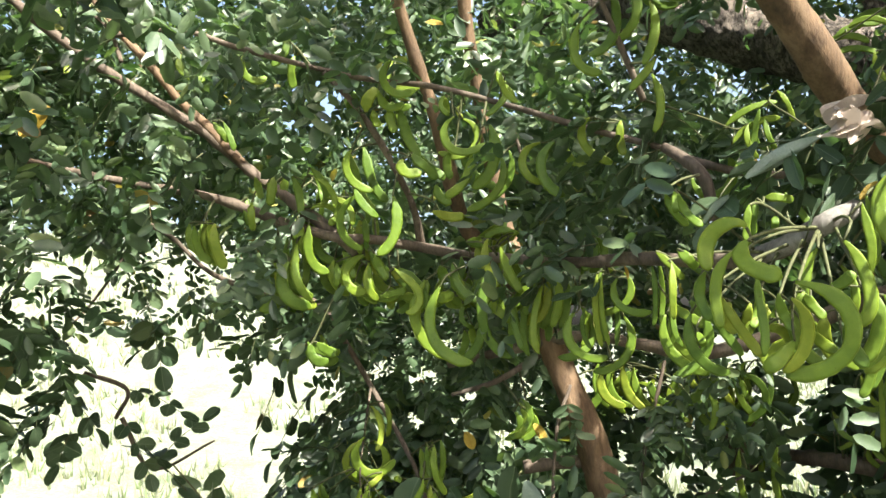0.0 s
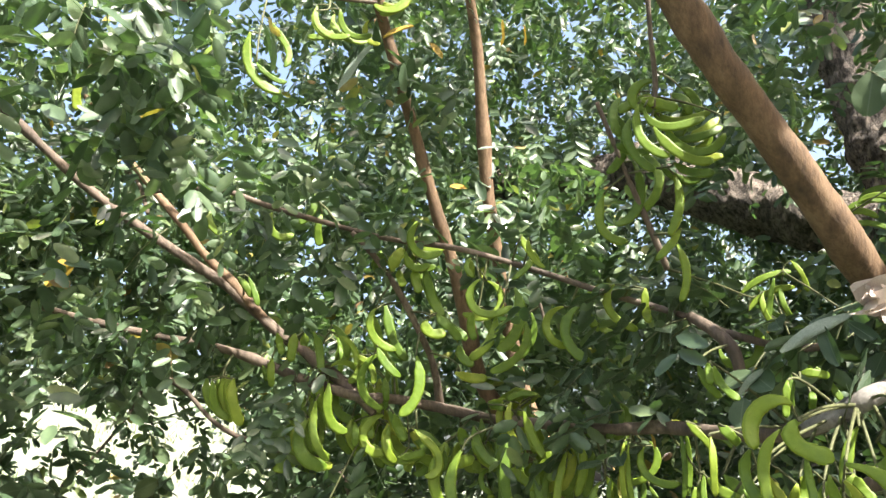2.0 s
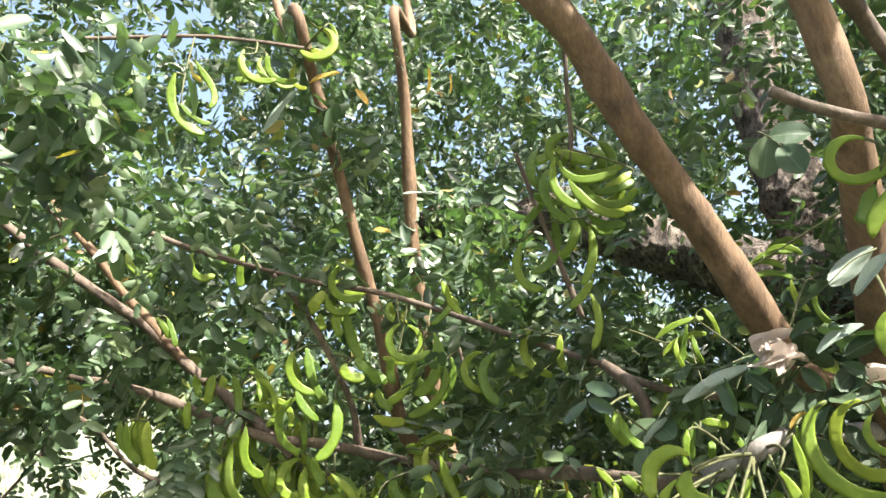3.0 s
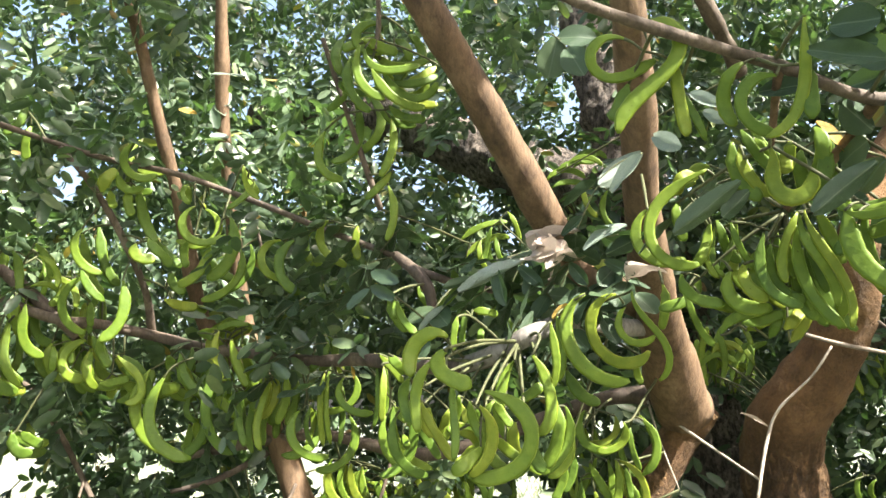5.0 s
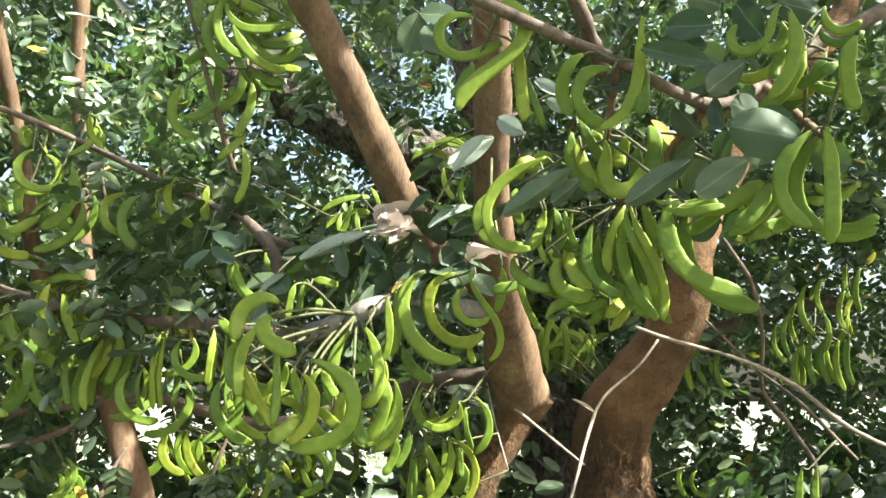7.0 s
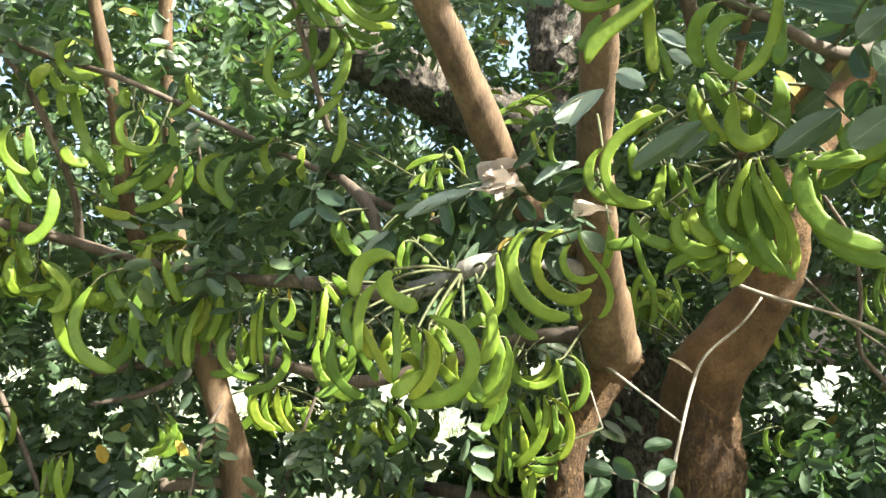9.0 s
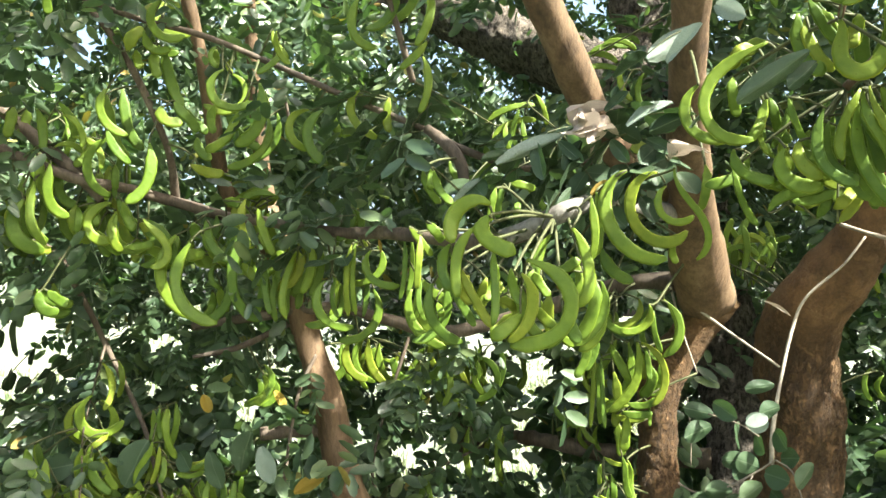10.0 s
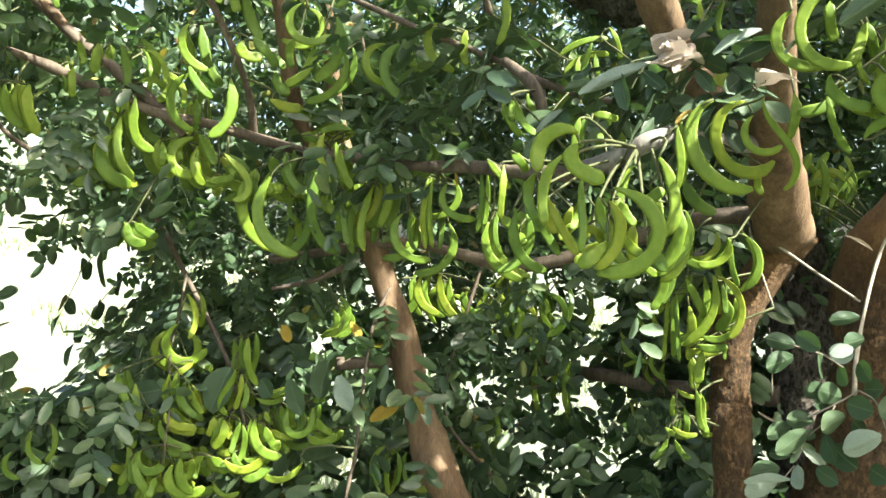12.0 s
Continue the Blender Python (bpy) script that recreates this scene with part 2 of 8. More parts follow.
def pod_mesh(length, start, bend, width, skew, sway, seed):
    """A pod: flat, with thick ridged seams, swollen over its seeds. It leaves the stalk at so many degrees from the plumb
    and turns by the bend; skew shifts the bend towards an end, sway swings it to and fro."""
    rng = random.Random(seed)
    rings, sides = max(16, min(30, int(length * 180))), 12
    beans, phase = max(4, int(length * rng.uniform(58, 75))), rng.uniform(0, 6)
    twist, wave = rng.uniform(-0.7, 0.7), rng.uniform(0.4, 1.6)
    beak = rng.uniform(0.55, 0.8)
    x, z = 0.0, 0.0
    verts, faces = [], []
    for i in range(rings + 1):
        s = i / rings
        a = radians(start + bend * s + skew * s * (1 - s) + sway * s * (1 - s) * (1 - 2 * s))
        nx, nz = math.cos(a), -math.sin(a)
        w = 0.5 * width * min(1, 0.22 + 2.6 * s + 2 * s * s) * (1 - max(0, (s - 0.86) / 0.14) ** 2 * beak)
        w *= 1 + 0.03 * math.sin(beans * 2 * math.pi * s + phase) + 0.06 * math.sin(9 * s + 2 * phase)
        t = max(0.0034, 0.24 * width) * min(1, 0.45 + 5 * s) * (1 - max(0, (s - 0.88) / 0.12) ** 2 * 0.6)
        bean = 0.78 + 0.22 * math.sin(beans * 2 * math.pi * s + phase)
        rims = (1 + 0.10 * noise.noise(Vector((s * 14, seed, 0))), 1 + 0.10 * noise.noise(Vector((s * 14, seed, 9))))
        lean = twist * (s - 0.5)
        off = 0.004 * wave * math.sin(5 * s + phase)
        for k in range(sides):
            c, q = math.cos(2 * math.pi * k / sides), math.sin(2 * math.pi * k / sides)
            e = w * c * rims[0 if c > 0 else 1]
            # thick rims, hollow faces that swell over the seeds
            y = t * q * (1.5 if abs(c) > 0.8 else 0.78 if abs(c) > 0.3 else bean)
            e2, y2 = e * math.cos(lean) - y * math.sin(lean), e * math.sin(lean) + y * math.cos(lean)
            verts.append((x + nx * e2, y2 + off, z + nz * e2))
        x, z = x - math.sin(a) * length / rings, z - math.cos(a) * length / rings
    for i in range(rings):
        for k in range(sides):
            a, b = i * sides + k, i * sides + (k + 1) % sides
            faces.append((a, a + sides, b + sides, b))
    faces.append(tuple(range(sides)))
    faces.append(tuple(range(rings * sides, (rings + 1) * sides))[::-1])
    data = bpy.data.meshes.new("pod")
    data.from_pydata(verts, [], faces)
    data.shade_smooth()
    data.materials.append(POD)
    data.materials.append(POD_RIM)
    for i in range(rings):
        for k in (0, 5, 6, 11):
            data.polygons[i * sides + k].material_index = 1
    return data


PODS = []


def pod(x, y, z, length, start, bend, turn, width, skew=0, sway=0):
    """A pod that hangs from (x, y, z): its length, its shape, the way it faces, and its width."""
    PODS.append((Vector((x, y, z)), length, start, bend, turn, width, skew, sway))


def hang_pods(parent):
    """Gathers the pods into clusters, gives each a woody stalk from the nearest limb, and hangs them on it."""
    clusters = []
    for item in PODS:
        for c in clusters:
            if (c[0][0] - item[0]).length < 0.075 and len(c) < 8:
                c.append(item)
                break
        else:
            clusters.append([item])
    count = 0
    for c in clusters:
        mid = sum((i[0] for i in c), Vector()) / len(c)
        node, r = min(NODES, key=lambda q: (q[0] - mid - Vector((0, 0, 0.02))).length)
        way = (mid - node)
        root = node + (way.normalized() * r * 0.7 if way.length > r else Vector())
        verts, faces = [], []

        def add(points, a, b):
            line = spline(points, 0.02)
            v, f = tube(line, [a + (b - a) * i / (len(line) - 1) for i in range(len(line))], 6, 0.2)
            faces.extend(tuple(k + len(verts) for k in q) for q in f)
            verts.extend(v)

        # a woody axis past the middle of the cluster; each pod on a short stalk of its own
        last = max((i[0] for i in c), key=lambda q: (q - root).length)
        bow = Vector((0, 0, min(0.008, 0.05 * way.length)))
        stem = [root, root.lerp(mid, 0.55) + bow, mid.lerp(last, 0.15) + bow * 0.5, last]
        axis = spline(stem, 0.008)
        add(stem, 0.0026, 0.0018)
        for i in c:
            if i[0] == last:
                continue
            near = min(axis, key=lambda q: (q - i[0]).length + 0.5 * max(0, i[0].z - q.z))
            d = i[0] - near
            if d.length > 0.004:
                add([near, near + d * 0.5 + Vector((0, 0, 0.08 * d.length)), i[0]], 0.0014, 0.0020)
        stalk = mesh_object("fruit_stalk", verts, faces, STALK, parent, "woody stalk with curved green carob pods")
        for p, length, start, bend, turn, width, skew, sway in c:
            count += 1
            ob = new("pod", pod_mesh(length, start, bend, width, skew, sway, count))
            ob.parent = stalk
            ob.matrix_basis = Matrix.Translation(p) @ pose(0, 0, 0, random.uniform(-7, 7), 0, turn)


# ---- leaves ----
def leaflet_mesh(name, seed, material, crumple=0.0):
    """A leaflet 1 long and about 0.7 wide: blunt, folded a little along its midrib, wavy at the rim."""
    rng = random.Random(seed)
    rows, cols = 8, 6
    curl, fold, sway = rng.uniform(-0.16, 0.10), rng.uniform(0.05, 0.22), rng.uniform(-0.02, 0.02)
    verts, faces = [], []
    for i in range(rows + 1):
        s = i / rows
        half = 0.38 * math.sin(math.pi * min(1, s ** 1.12 * 0.965 + 0.02)) ** 0.5
        for k in range(cols + 1):
            c = 2 * k / cols - 1
            x = c * half + sway * s * s
            z = (fold + 1.1 * crumple) * abs(c) * half * 1.6 + (curl - crumple) * s * s + (0.018 + 0.10 * crumple) * math.sin(9 * s + 4 * c + seed)
            verts.append((x, s, z))
    for i in range(rows):
        for k in range(cols):
            a = i * (cols + 1) + k
            faces.append((a, a + 1, a + cols + 2, a + cols + 1))
    data = bpy.data.meshes.new(name)
    data.from_pydata(verts, [], faces)
    data.shade_smooth()
    data.materials.append(material)
    return data


LEAFLETS = [leaflet_mesh("leaflet", k, LEAFLET) for k in range(6)]


def aimed(start, end, roll):
    """A pose at start whose y axis points to end and whose z axis leans by roll from the sky."""
    y = (Vector(end) - Vector(start)).normalized()
    x = y.cross(Vector((0, 0, 1)))
    x = x.normalized() if x.length > 1e-3 else Vector((1, 0, 0))
    z = x.cross(y)
    m = Matrix((x, y, z)).transposed().to_4x4()
    m.translation = start
    return m @ pose(0, 0, 0, 0, roll, 0)


def spray(x, y, z, x2, y2, z2, pairs, size, roll=0.0, tip=True, parent=None):
    """A leaf: a stalk from one place to another with pairs of leaflets, and one or none at its tip."""
    a, b = Vector((x, y, z)), Vector((x2, y2, z2))
    line = spline([a, a.lerp(b, 0.5) + Vector((0, 0, 0.08 * (b - a).length)), b], 0.01)
    verts, faces = tube(line, [0.0016 - 0.0008 * i / len(line) for i in range(len(line))], 5)
    stem = mesh_object("leaf_spray", verts, faces, STALK, parent, "compound leaf with blunt oval grey-green leaflets")
    m = aimed(a, b, roll)
    length = (b - a).length
    for i in range(pairs):
        s = (i + 0.6) / pairs * 0.96
        for sign in (-1, 1):
            at = line[min(len(line) - 1, int(s * (len(line) - 1)))]
            leaf = new("leaflet", LEAFLETS[random.randrange(6)])
            leaf.parent = stem
            q = size * random.uniform(0.85, 1.12)
            turn = m.to_3x3().to_4x4() @ pose(0, 0, 0, random.uniform(-22, 14), random.uniform(-25, 25), -sign * random.uniform(48, 72))
            leaf.matrix_basis = Matrix.Translation(at) @ turn @ Matrix.Diagonal((q, q, q, 1))
    if tip:
        leaf = new("leaflet", LEAFLETS[random.randrange(6)])
        leaf.parent = stem
        leaf.matrix_basis = Matrix.Translation(b) @ m.to_3x3().to_4x4() @ pose(0, 0, 0, random.uniform(-20, 10), random.uniform(-20, 20), random.uniform(-15, 15)) @ Matrix.Diagonal((size, size, size, 1))
    return stem


def single_leaf(name, x, y, z, x2, y2, z2, width, material, roll, parent, label, seed=3):
    """One leaf by itself, from its stalk to its tip."""
    a, b = Vector((x, y, z)), Vector((x2, y2, z2))
    data = leaflet_mesh(name, seed, material, 0.7 if material is DRY_LEAF else 0.0)
    ob = new(name, data)
    ob.parent = parent
    ob.matrix_parent_inverse = parent.matrix_world.inverted()
    q = (b - a).length
    ob.matrix_basis = aimed(a, b, roll) @ Matrix.Diagonal((width, q, q, 1))
    return tagged(ob, label=label)


RNG = np.random.default_rng(7)
HOLES = []


def sun_gap(x, y, z, r):
    """A hole in the crown through which the sun falls on this place."""
    HOLES.append((np.array([x, y, z]), r))


def in_gap(places):
    """Which places lie in the way of the sun to one of the sunlit spots."""
    ray = np.array(SUN_TO)
    out = np.zeros(len(places), bool)
    for p, r in HOLES:
        d = places - p
        t = d @ ray
        out |= (t > 0.05) & (np.einsum("ij,ij->i", d, d) - t * t < (r + 0.04) ** 2)
    return out


def in_lace(places):
    """Which places lie in the small gaps low in the crown, where the bright ground beyond shows through."""
    d = places - np.array([0.05, 0, 1.58])
    az = np.degrees(np.arctan2(d[:, 0], d[:, 1]))
    el = np.degrees(np.arcsin(d[:, 2] / np.linalg.norm(d, axis=1)))
    out = (az > -4) & (az < 58) & (el < 2) & (el > -24)
    level = np.interp(az, [28, 40], [0.41, 0.45]) + np.interp(el, [-3, 2], [0, 0.2])
    out[out] = [noise.noise(Vector((p, q, 2)) * 0.85) + 0.6 * noise.noise(Vector((p, q, 8)) * 0.3) > v for p, q, v in zip(az[out], el[out], level[out])]
    return out


def turns(rng, n, droop, spread):
    """n rotations of leaves: any heading, drooping by about that many degrees, rolled about their stalk."""
    yaw = rng.uniform(0, 2 * np.pi, n)
    pitch = np.radians(rng.normal(-droop, spread, n))
    roll = np.radians(rng.normal(0, spread * 1.1, n))
    cy, sy, cp, sp, cr, sr = np.cos(yaw), np.sin(yaw), np.cos(pitch), np.sin(pitch), np.cos(roll), np.sin(roll)
    zero, one = np.zeros(n), np.ones(n)
    rz = np.stack([cy, -sy, zero, sy, cy, zero, zero, zero, one], -1).reshape(n, 3, 3)
    rx = np.stack([one, zero, zero, zero, cp, -sp, zero, sp, cp], -1).reshape(n, 3, 3)
    ry = np.stack([cr, zero, sr, zero, one, zero, -sr, zero, cr], -1).reshape(n, 3, 3)
    return rz @ rx @ ry


def foliage(name, places, size, parent, label, rng, spread=23, fine=True, lace=True, low=1.3):
    """Compound leaves at the places, all leaflets in one mesh. Each leaflet is two half blades folded along the midrib."""
    n = len(places)
    pairs = 4
    # outline of half a blade: base, rim, tip
    rim = np.array([[0.15, 0.16], [0.228, 0.54], [0.14, 0.91]]) if fine else np.array([[0.19, 0.28], [0.19, 0.76]])
    half = len(rim)
    blade = [(0, 0, 0)] + [(x, y, 0.22 * x) for x, y in rim] + [(0, 1, -0.05)] + [(-x, y, 0.22 * x) for x, y in rim]
    blade = np.array(blade)
    sides = half + 2
    polys = np.array([list(range(half + 2)), [0, *range(2 * half + 1, half + 1, -1)][: 1 + half] + [half + 1]])
    polys[1] = [0, half + 1, *range(2 * half + 1, half + 1, -1)]
    sink = np.interp(places[:, 2], [1.0, 1.7, 2.4], [66, 52, 50])
    whole = turns(rng, n, sink, spread)
    scale = size * rng.uniform(0.72, 1.25, n) * np.interp(places[:, 2], [1.05, 1.6], [low, 1.0])
    verts = []
    for i in range(pairs * 2 + 2):
        keep = rng.random(n) < 0.86
        if i == pairs * 2 + 1:
            # the stalk that bears the leaflets
            along, sign, swing = np.zeros(n), 1, np.zeros(n)
        elif i == pairs * 2:
            keep &= rng.random(n) < 0.5
            along, sign, swing = 1.9 * np.ones(n), 1, rng.normal(0, 14, n)
        else:
            along, sign = (i // 2 + 0.45) * 0.5 + rng.normal(0, 0.05, n), 1 if i % 2 else -1
            swing = -sign * rng.normal(60, 12, n)
        a = np.radians(swing)
        c, s, zero, one = np.cos(a), np.sin(a), np.zeros(n), np.ones(n)
        rz = np.stack([c, -s, zero, s, c, zero, zero, zero, one], -1).reshape(n, 3, 3)
        t = np.radians(rng.normal(0, 20, n))
        c, s = np.cos(t), np.sin(t)
        ry = np.stack([c, zero, s, zero, one, zero, -s, zero, c], -1).reshape(n, 3, 3)
        u = np.radians(rng.normal(-8, 16, n))
        c, s = np.cos(u), np.sin(u)
        rx = np.stack([one, zero, zero, zero, c, -s, zero, s, c], -1).reshape(n, 3, 3)
        q = rng.uniform(0.8, 1.15, n)
        shape = blade * np.array([0.06, 1.9, 0.3]) if i == pairs * 2 + 1 else blade
        local = np.einsum("nij,vj->nvi", rz @ rx @ ry, shape) * q[:, None, None]
        local[:, :, 1] += along[:, None]
        local[:, :, 2] -= 0.05 * along[:, None] ** 2
        done = np.einsum("nij,nvj->nvi", whole, local) * scale[:, None, None] + places[:, None, :]
        done = done[keep]
        centre = done.mean(axis=1)
        drop = in_gap(centre)
        if lace:
            drop |= in_lace(centre)
        verts.append(done[~drop].reshape(-1, 3))
    verts = np.concatenate(verts)
    count = len(verts) // len(blade)
    faces = (polys[None] + np.arange(count)[:, None, None] * len(blade)).reshape(-1, sides)
    return bulk_object(name, verts, faces, LEAF, parent, label)


def clumped(places, scale, least, seed):
    """Keeps the places that lie in the denser parts of a cloud-like field."""
    off = Vector((seed * 3.7, seed * 1.3, 0))
    keep = [noise.noise(Vector(p) * scale + off) + 0.5 * noise.noise(Vector(p) * scale * 2.7 + off) > least for p in places]
    return places[np.array(keep)]


def dome(rng, n, az, el, near, far):
    """Places in a part of the crown that arches round the open space under the tree."""
    a, r = np.radians(rng.uniform(*az, n)), rng.uniform(near ** 2, far ** 2, n) ** 0.5
    s = rng.uniform(math.sin(radians(el[0])), math.sin(radians(el[1])), n)
    c = np.sqrt(1 - s * s)
    return np.stack([0.05 + r * c * np.sin(a), r * c * np.cos(a), 1.58 + r * s], -1)


def open_south(places):
    """The crown stays low on the side where the sun comes in."""
    d = places - np.array([0.05, 0, 1.58])
    az = np.degrees(np.arctan2(d[:, 0], d[:, 1]))
    el = np.degrees(np.arcsin(d[:, 2] / np.linalg.norm(d, axis=1)))
    return places[el < np.interp(az, [-60, 0, 30, 45, 60, 90], [42, 42, 36, 31, 22, 12])]


def clear_of(places, gaps):
    """Leaves out the gaps of the crown: middle heading, middle rise, half width, half height, share taken away."""
    d = places - np.array([0.05, 0, 1.58])
    az = np.degrees(np.arctan2(d[:, 0], d[:, 1]))
    el = np.degrees(np.arcsin(d[:, 2] / np.linalg.norm(d, axis=1)))
    ragged = np.array([noise.noise(Vector((p, q, 0)) * 0.45) + 0.6 * noise.noise(Vector((p, q, 5)) * 1.1) for p, q in zip(az, el)])
    keep = np.ones(len(places), bool)
    for a, e, w, h, share in gaps:
        inside = ((az - a) / w) ** 2 + ((el - e) / h) ** 2 + 0.9 * ragged < 1
        keep &= ~(inside & (RNG.random(len(places)) < share))
    return places[keep]


# ==== ground ====
def lie(x, y):
    """The height of the ground: level under the trees, a bank that rises on the open side."""
    r = math.hypot(x, y)
    a = math.degrees(math.atan2(x, y))
    t = min(1, max(0, (r - 7) / 20))
    open_side = min(1, max(0, (25 - abs(a + 30)) / 20 + 0.6)) if abs(a + 30) < 60 else 0
    return 5.5 * t * t * (3 - 2 * t) * open_side + 0.05 * noise.noise(Vector((x, y, 0)) * 0.6) * min(1, r / 3)


def build_ground():
    verts, faces = [(0, 0, lie(0, 0))], []
    spokes, radii = 144, [0.5 * 1.13 ** k for k in range(64)]
    for r in radii:
        for k in range(spokes):
            a = 2 * math.pi * k / spokes
            x, y = r * math.sin(a), r * math.cos(a)
            verts.append((x, y, lie(x, y)))
    for k in range(spokes):
        faces.append((0, 1 + (k + 1) % spokes, 1 + k))
    for i in range(len(radii) - 1):
        for k in range(spokes):
            a, b = 1 + i * spokes + k, 1 + i * spokes + (k + 1) % spokes
            faces.append((a, b, b + spokes, a + spokes))
    ob = mesh_object("ground", verts, faces, GROUND)
    return tagged(ob, "pale dry ground with sparse yellow grass", "ground", kind="structure")


def build_grass():
    rng = np.random.default_rng(11)
    a, r = np.radians(rng.uniform(-75, 30, 26000)), 4.5 + 26 * rng.random(26000) ** 1.4
    verts, faces = [], []
    for t, d in zip(a, r):
        x, y = d * math.sin(t), d * math.cos(t)
        if noise.noise(Vector((x, y, 3)) * 0.9) < -0.05:
            continue
        z = lie(x, y)
        for _ in range(3):
            h, w, q = rng.uniform(0.05, 0.22), rng.uniform(0.006, 0.02), rng.uniform(0, 6.3)
            dx, dy, bx, by = math.cos(q) * w, math.sin(q) * w, rng.normal(0, 0.05), rng.normal(0, 0.05)
            k = len(verts)
            verts += [(x - dx, y - dy, z - 0.01), (x + dx, y + dy, z - 0.01), (x + bx, y + by, z + h)]
            faces.append((k, k + 1, k + 2))
    return tagged(mesh_object("grass", verts, faces, GRASS, smooth=False), "sparse dry yellow grass on the sunlit bank", "grass", kind="stuff")


ground = build_ground()
build_grass()

# ==== trees ====
tree = tagged(new("carob_tree"), "carob tree hung with curved green pods, brown limbs", "tree")
tree.location = (1.2, 1.85, 0)
old_tree = tagged(new("carob_tree"), "old carob tree with thick cracked grey-brown trunk", "tree")
old_tree.location = (1.7, 2.4, 0)
bpy.context.view_layer.update()

# limbs: part, bark, radius at the start and at the end, places along it
branch("limb", BARK, ((0.00, 0.062), (0.38, 0.037), (0.48, 0.030), (0.56, 0.019), (0.76, 0.0135), (1.00, 0.011)), [(1.130, 1.750, 0.000), (0.920, 1.850, 0.350), (0.640, 1.950, 0.750), (0.413, 1.933, 0.997), (0.337, 1.989, 1.228), (0.294, 2.017, 1.414), (0.231, 2.039, 1.617), (0.164, 2.106, 1.890), (0.117, 2.016, 2.307), (0.110, 1.962, 2.484), (0.105, 1.889, 2.682), (0.085, 1.809, 2.873), (0.150, 2.100, 3.000), (0.100, 2.150, 3.400)], tree, "long slanting brown stem with pale sunlit knots")
branch("limb", BARK, ((0.00, 0.021), (0.30, 0.0145), (1.00, 0.010)), [(0.237, 2.049, 1.604), (0.146, 2.017, 1.762), (0.065, 1.991, 1.873), (0.021, 1.914, 2.099), (-0.015, 1.867, 2.237), (-0.062, 1.794, 2.433), (-0.109, 1.711, 2.621), (-0.145, 1.642, 2.768), (-0.200, 2.000, 2.950), (-0.280, 2.050, 3.300)], tree)
branch("limb", BARK, ((0.00, 0.032), (1.00, 0.0245)), [(0.879, 1.423, 1.807), (0.786, 1.456, 1.867), (0.700, 1.409, 1.945), (0.643, 1.359, 2.009), (0.572, 1.318, 2.103), (0.505, 1.279, 2.192), (0.446, 1.248, 2.265), (0.387, 1.225, 2.372), (0.326, 1.195, 2.452), (0.160, 1.200, 2.680), (0.000, 1.150, 3.000), (-0.250, 1.050, 3.500)], tree)
branch("limb", BARK, ((0.00, 0.056), (0.07, 0.049), (0.17, 0.038), (0.26, 0.030), (0.43, 0.026), (1.00, 0.022)), [(1.022, 1.545, 1.600), (0.942, 1.455, 1.702), (0.858, 1.338, 1.817), (0.778, 1.207, 1.940), (0.742, 1.128, 2.059), (0.704, 1.063, 2.143), (0.669, 1.002, 2.219), (0.580, 0.950, 2.500), (0.480, 0.850, 2.800), (0.300, 0.700, 3.300)], tree)
branch("trunk", ROUGH, ((0.00, 0.066), (0.45, 0.043), (1.00, 0.044)), [(1.220, 2.050, -0.020), (1.140, 1.950, 0.300), (0.962, 1.653, 1.067), (0.964, 1.660, 1.258), (0.966, 1.642, 1.428), (1.038, 1.608, 1.548), (1.071, 1.572, 1.614)], tree, "rough brown lower trunk")
branch("trunk", ROUGH, ((0.00, 0.15), (0.33, 0.092), (0.36, 0.088), (0.38, 0.084), (0.41, 0.078), (0.44, 0.068), (0.47, 0.056), (0.50, 0.043), (0.54, 0.036), (1.00, 0.018)), [(1.360, 1.850, -0.020), (1.340, 1.800, 0.400), (1.300, 1.760, 0.900), (1.318, 1.649, 1.294), (1.303, 1.639, 1.408), (1.286, 1.628, 1.489), (1.288, 1.570, 1.584), (1.326, 1.483, 1.686), (1.330, 1.408, 1.778), (1.325, 1.352, 1.902), (1.389, 1.342, 2.038), (1.526, 1.320, 2.237), (1.682, 1.294, 2.411), (2.200, 1.500, 2.900), (2.600, 1.400, 3.400)], tree, "reddish trunk, cracked below, leaning into a smooth limb")
branch("limb", BARK2, ((0.00, 0.018), (1.00, 0.011)), [(1.061, 1.566, 1.614), (0.964, 1.573, 1.635), (0.879, 1.614, 1.635), (0.762, 1.746, 1.590), (0.563, 1.853, 1.535), (0.426, 1.930, 1.563), (0.298, 1.994, 1.590), (0.000, 2.100, 1.550)], tree)
branch("branch", GREYBARK, ((0.00, 0.017), (1.00, 0.013)), [(0.898, 1.419, 1.758), (0.772, 1.347, 1.754), (0.653, 1.266, 1.754), (0.576, 1.242, 1.733), (0.526, 1.292, 1.706), (0.500, 1.352, 1.697)], tree, "bare grey branch stub")
branch("limb", BARK2, ((0.00, 0.0135), (1.00, 0.0085)), [(0.529, 1.302, 1.704), (0.479, 1.409, 1.696), (0.373, 1.609, 1.729), (0.277, 1.690, 1.737), (0.122, 1.773, 1.767), (0.096, 1.858, 1.775), (-0.048, 1.906, 1.820), (-0.151, 1.849, 1.839), (-0.196, 1.822, 1.839), (-0.318, 1.854, 1.885), (-0.495, 1.891, 1.967), (-0.744, 1.933, 2.039), (-0.942, 1.949, 2.104)], tree)
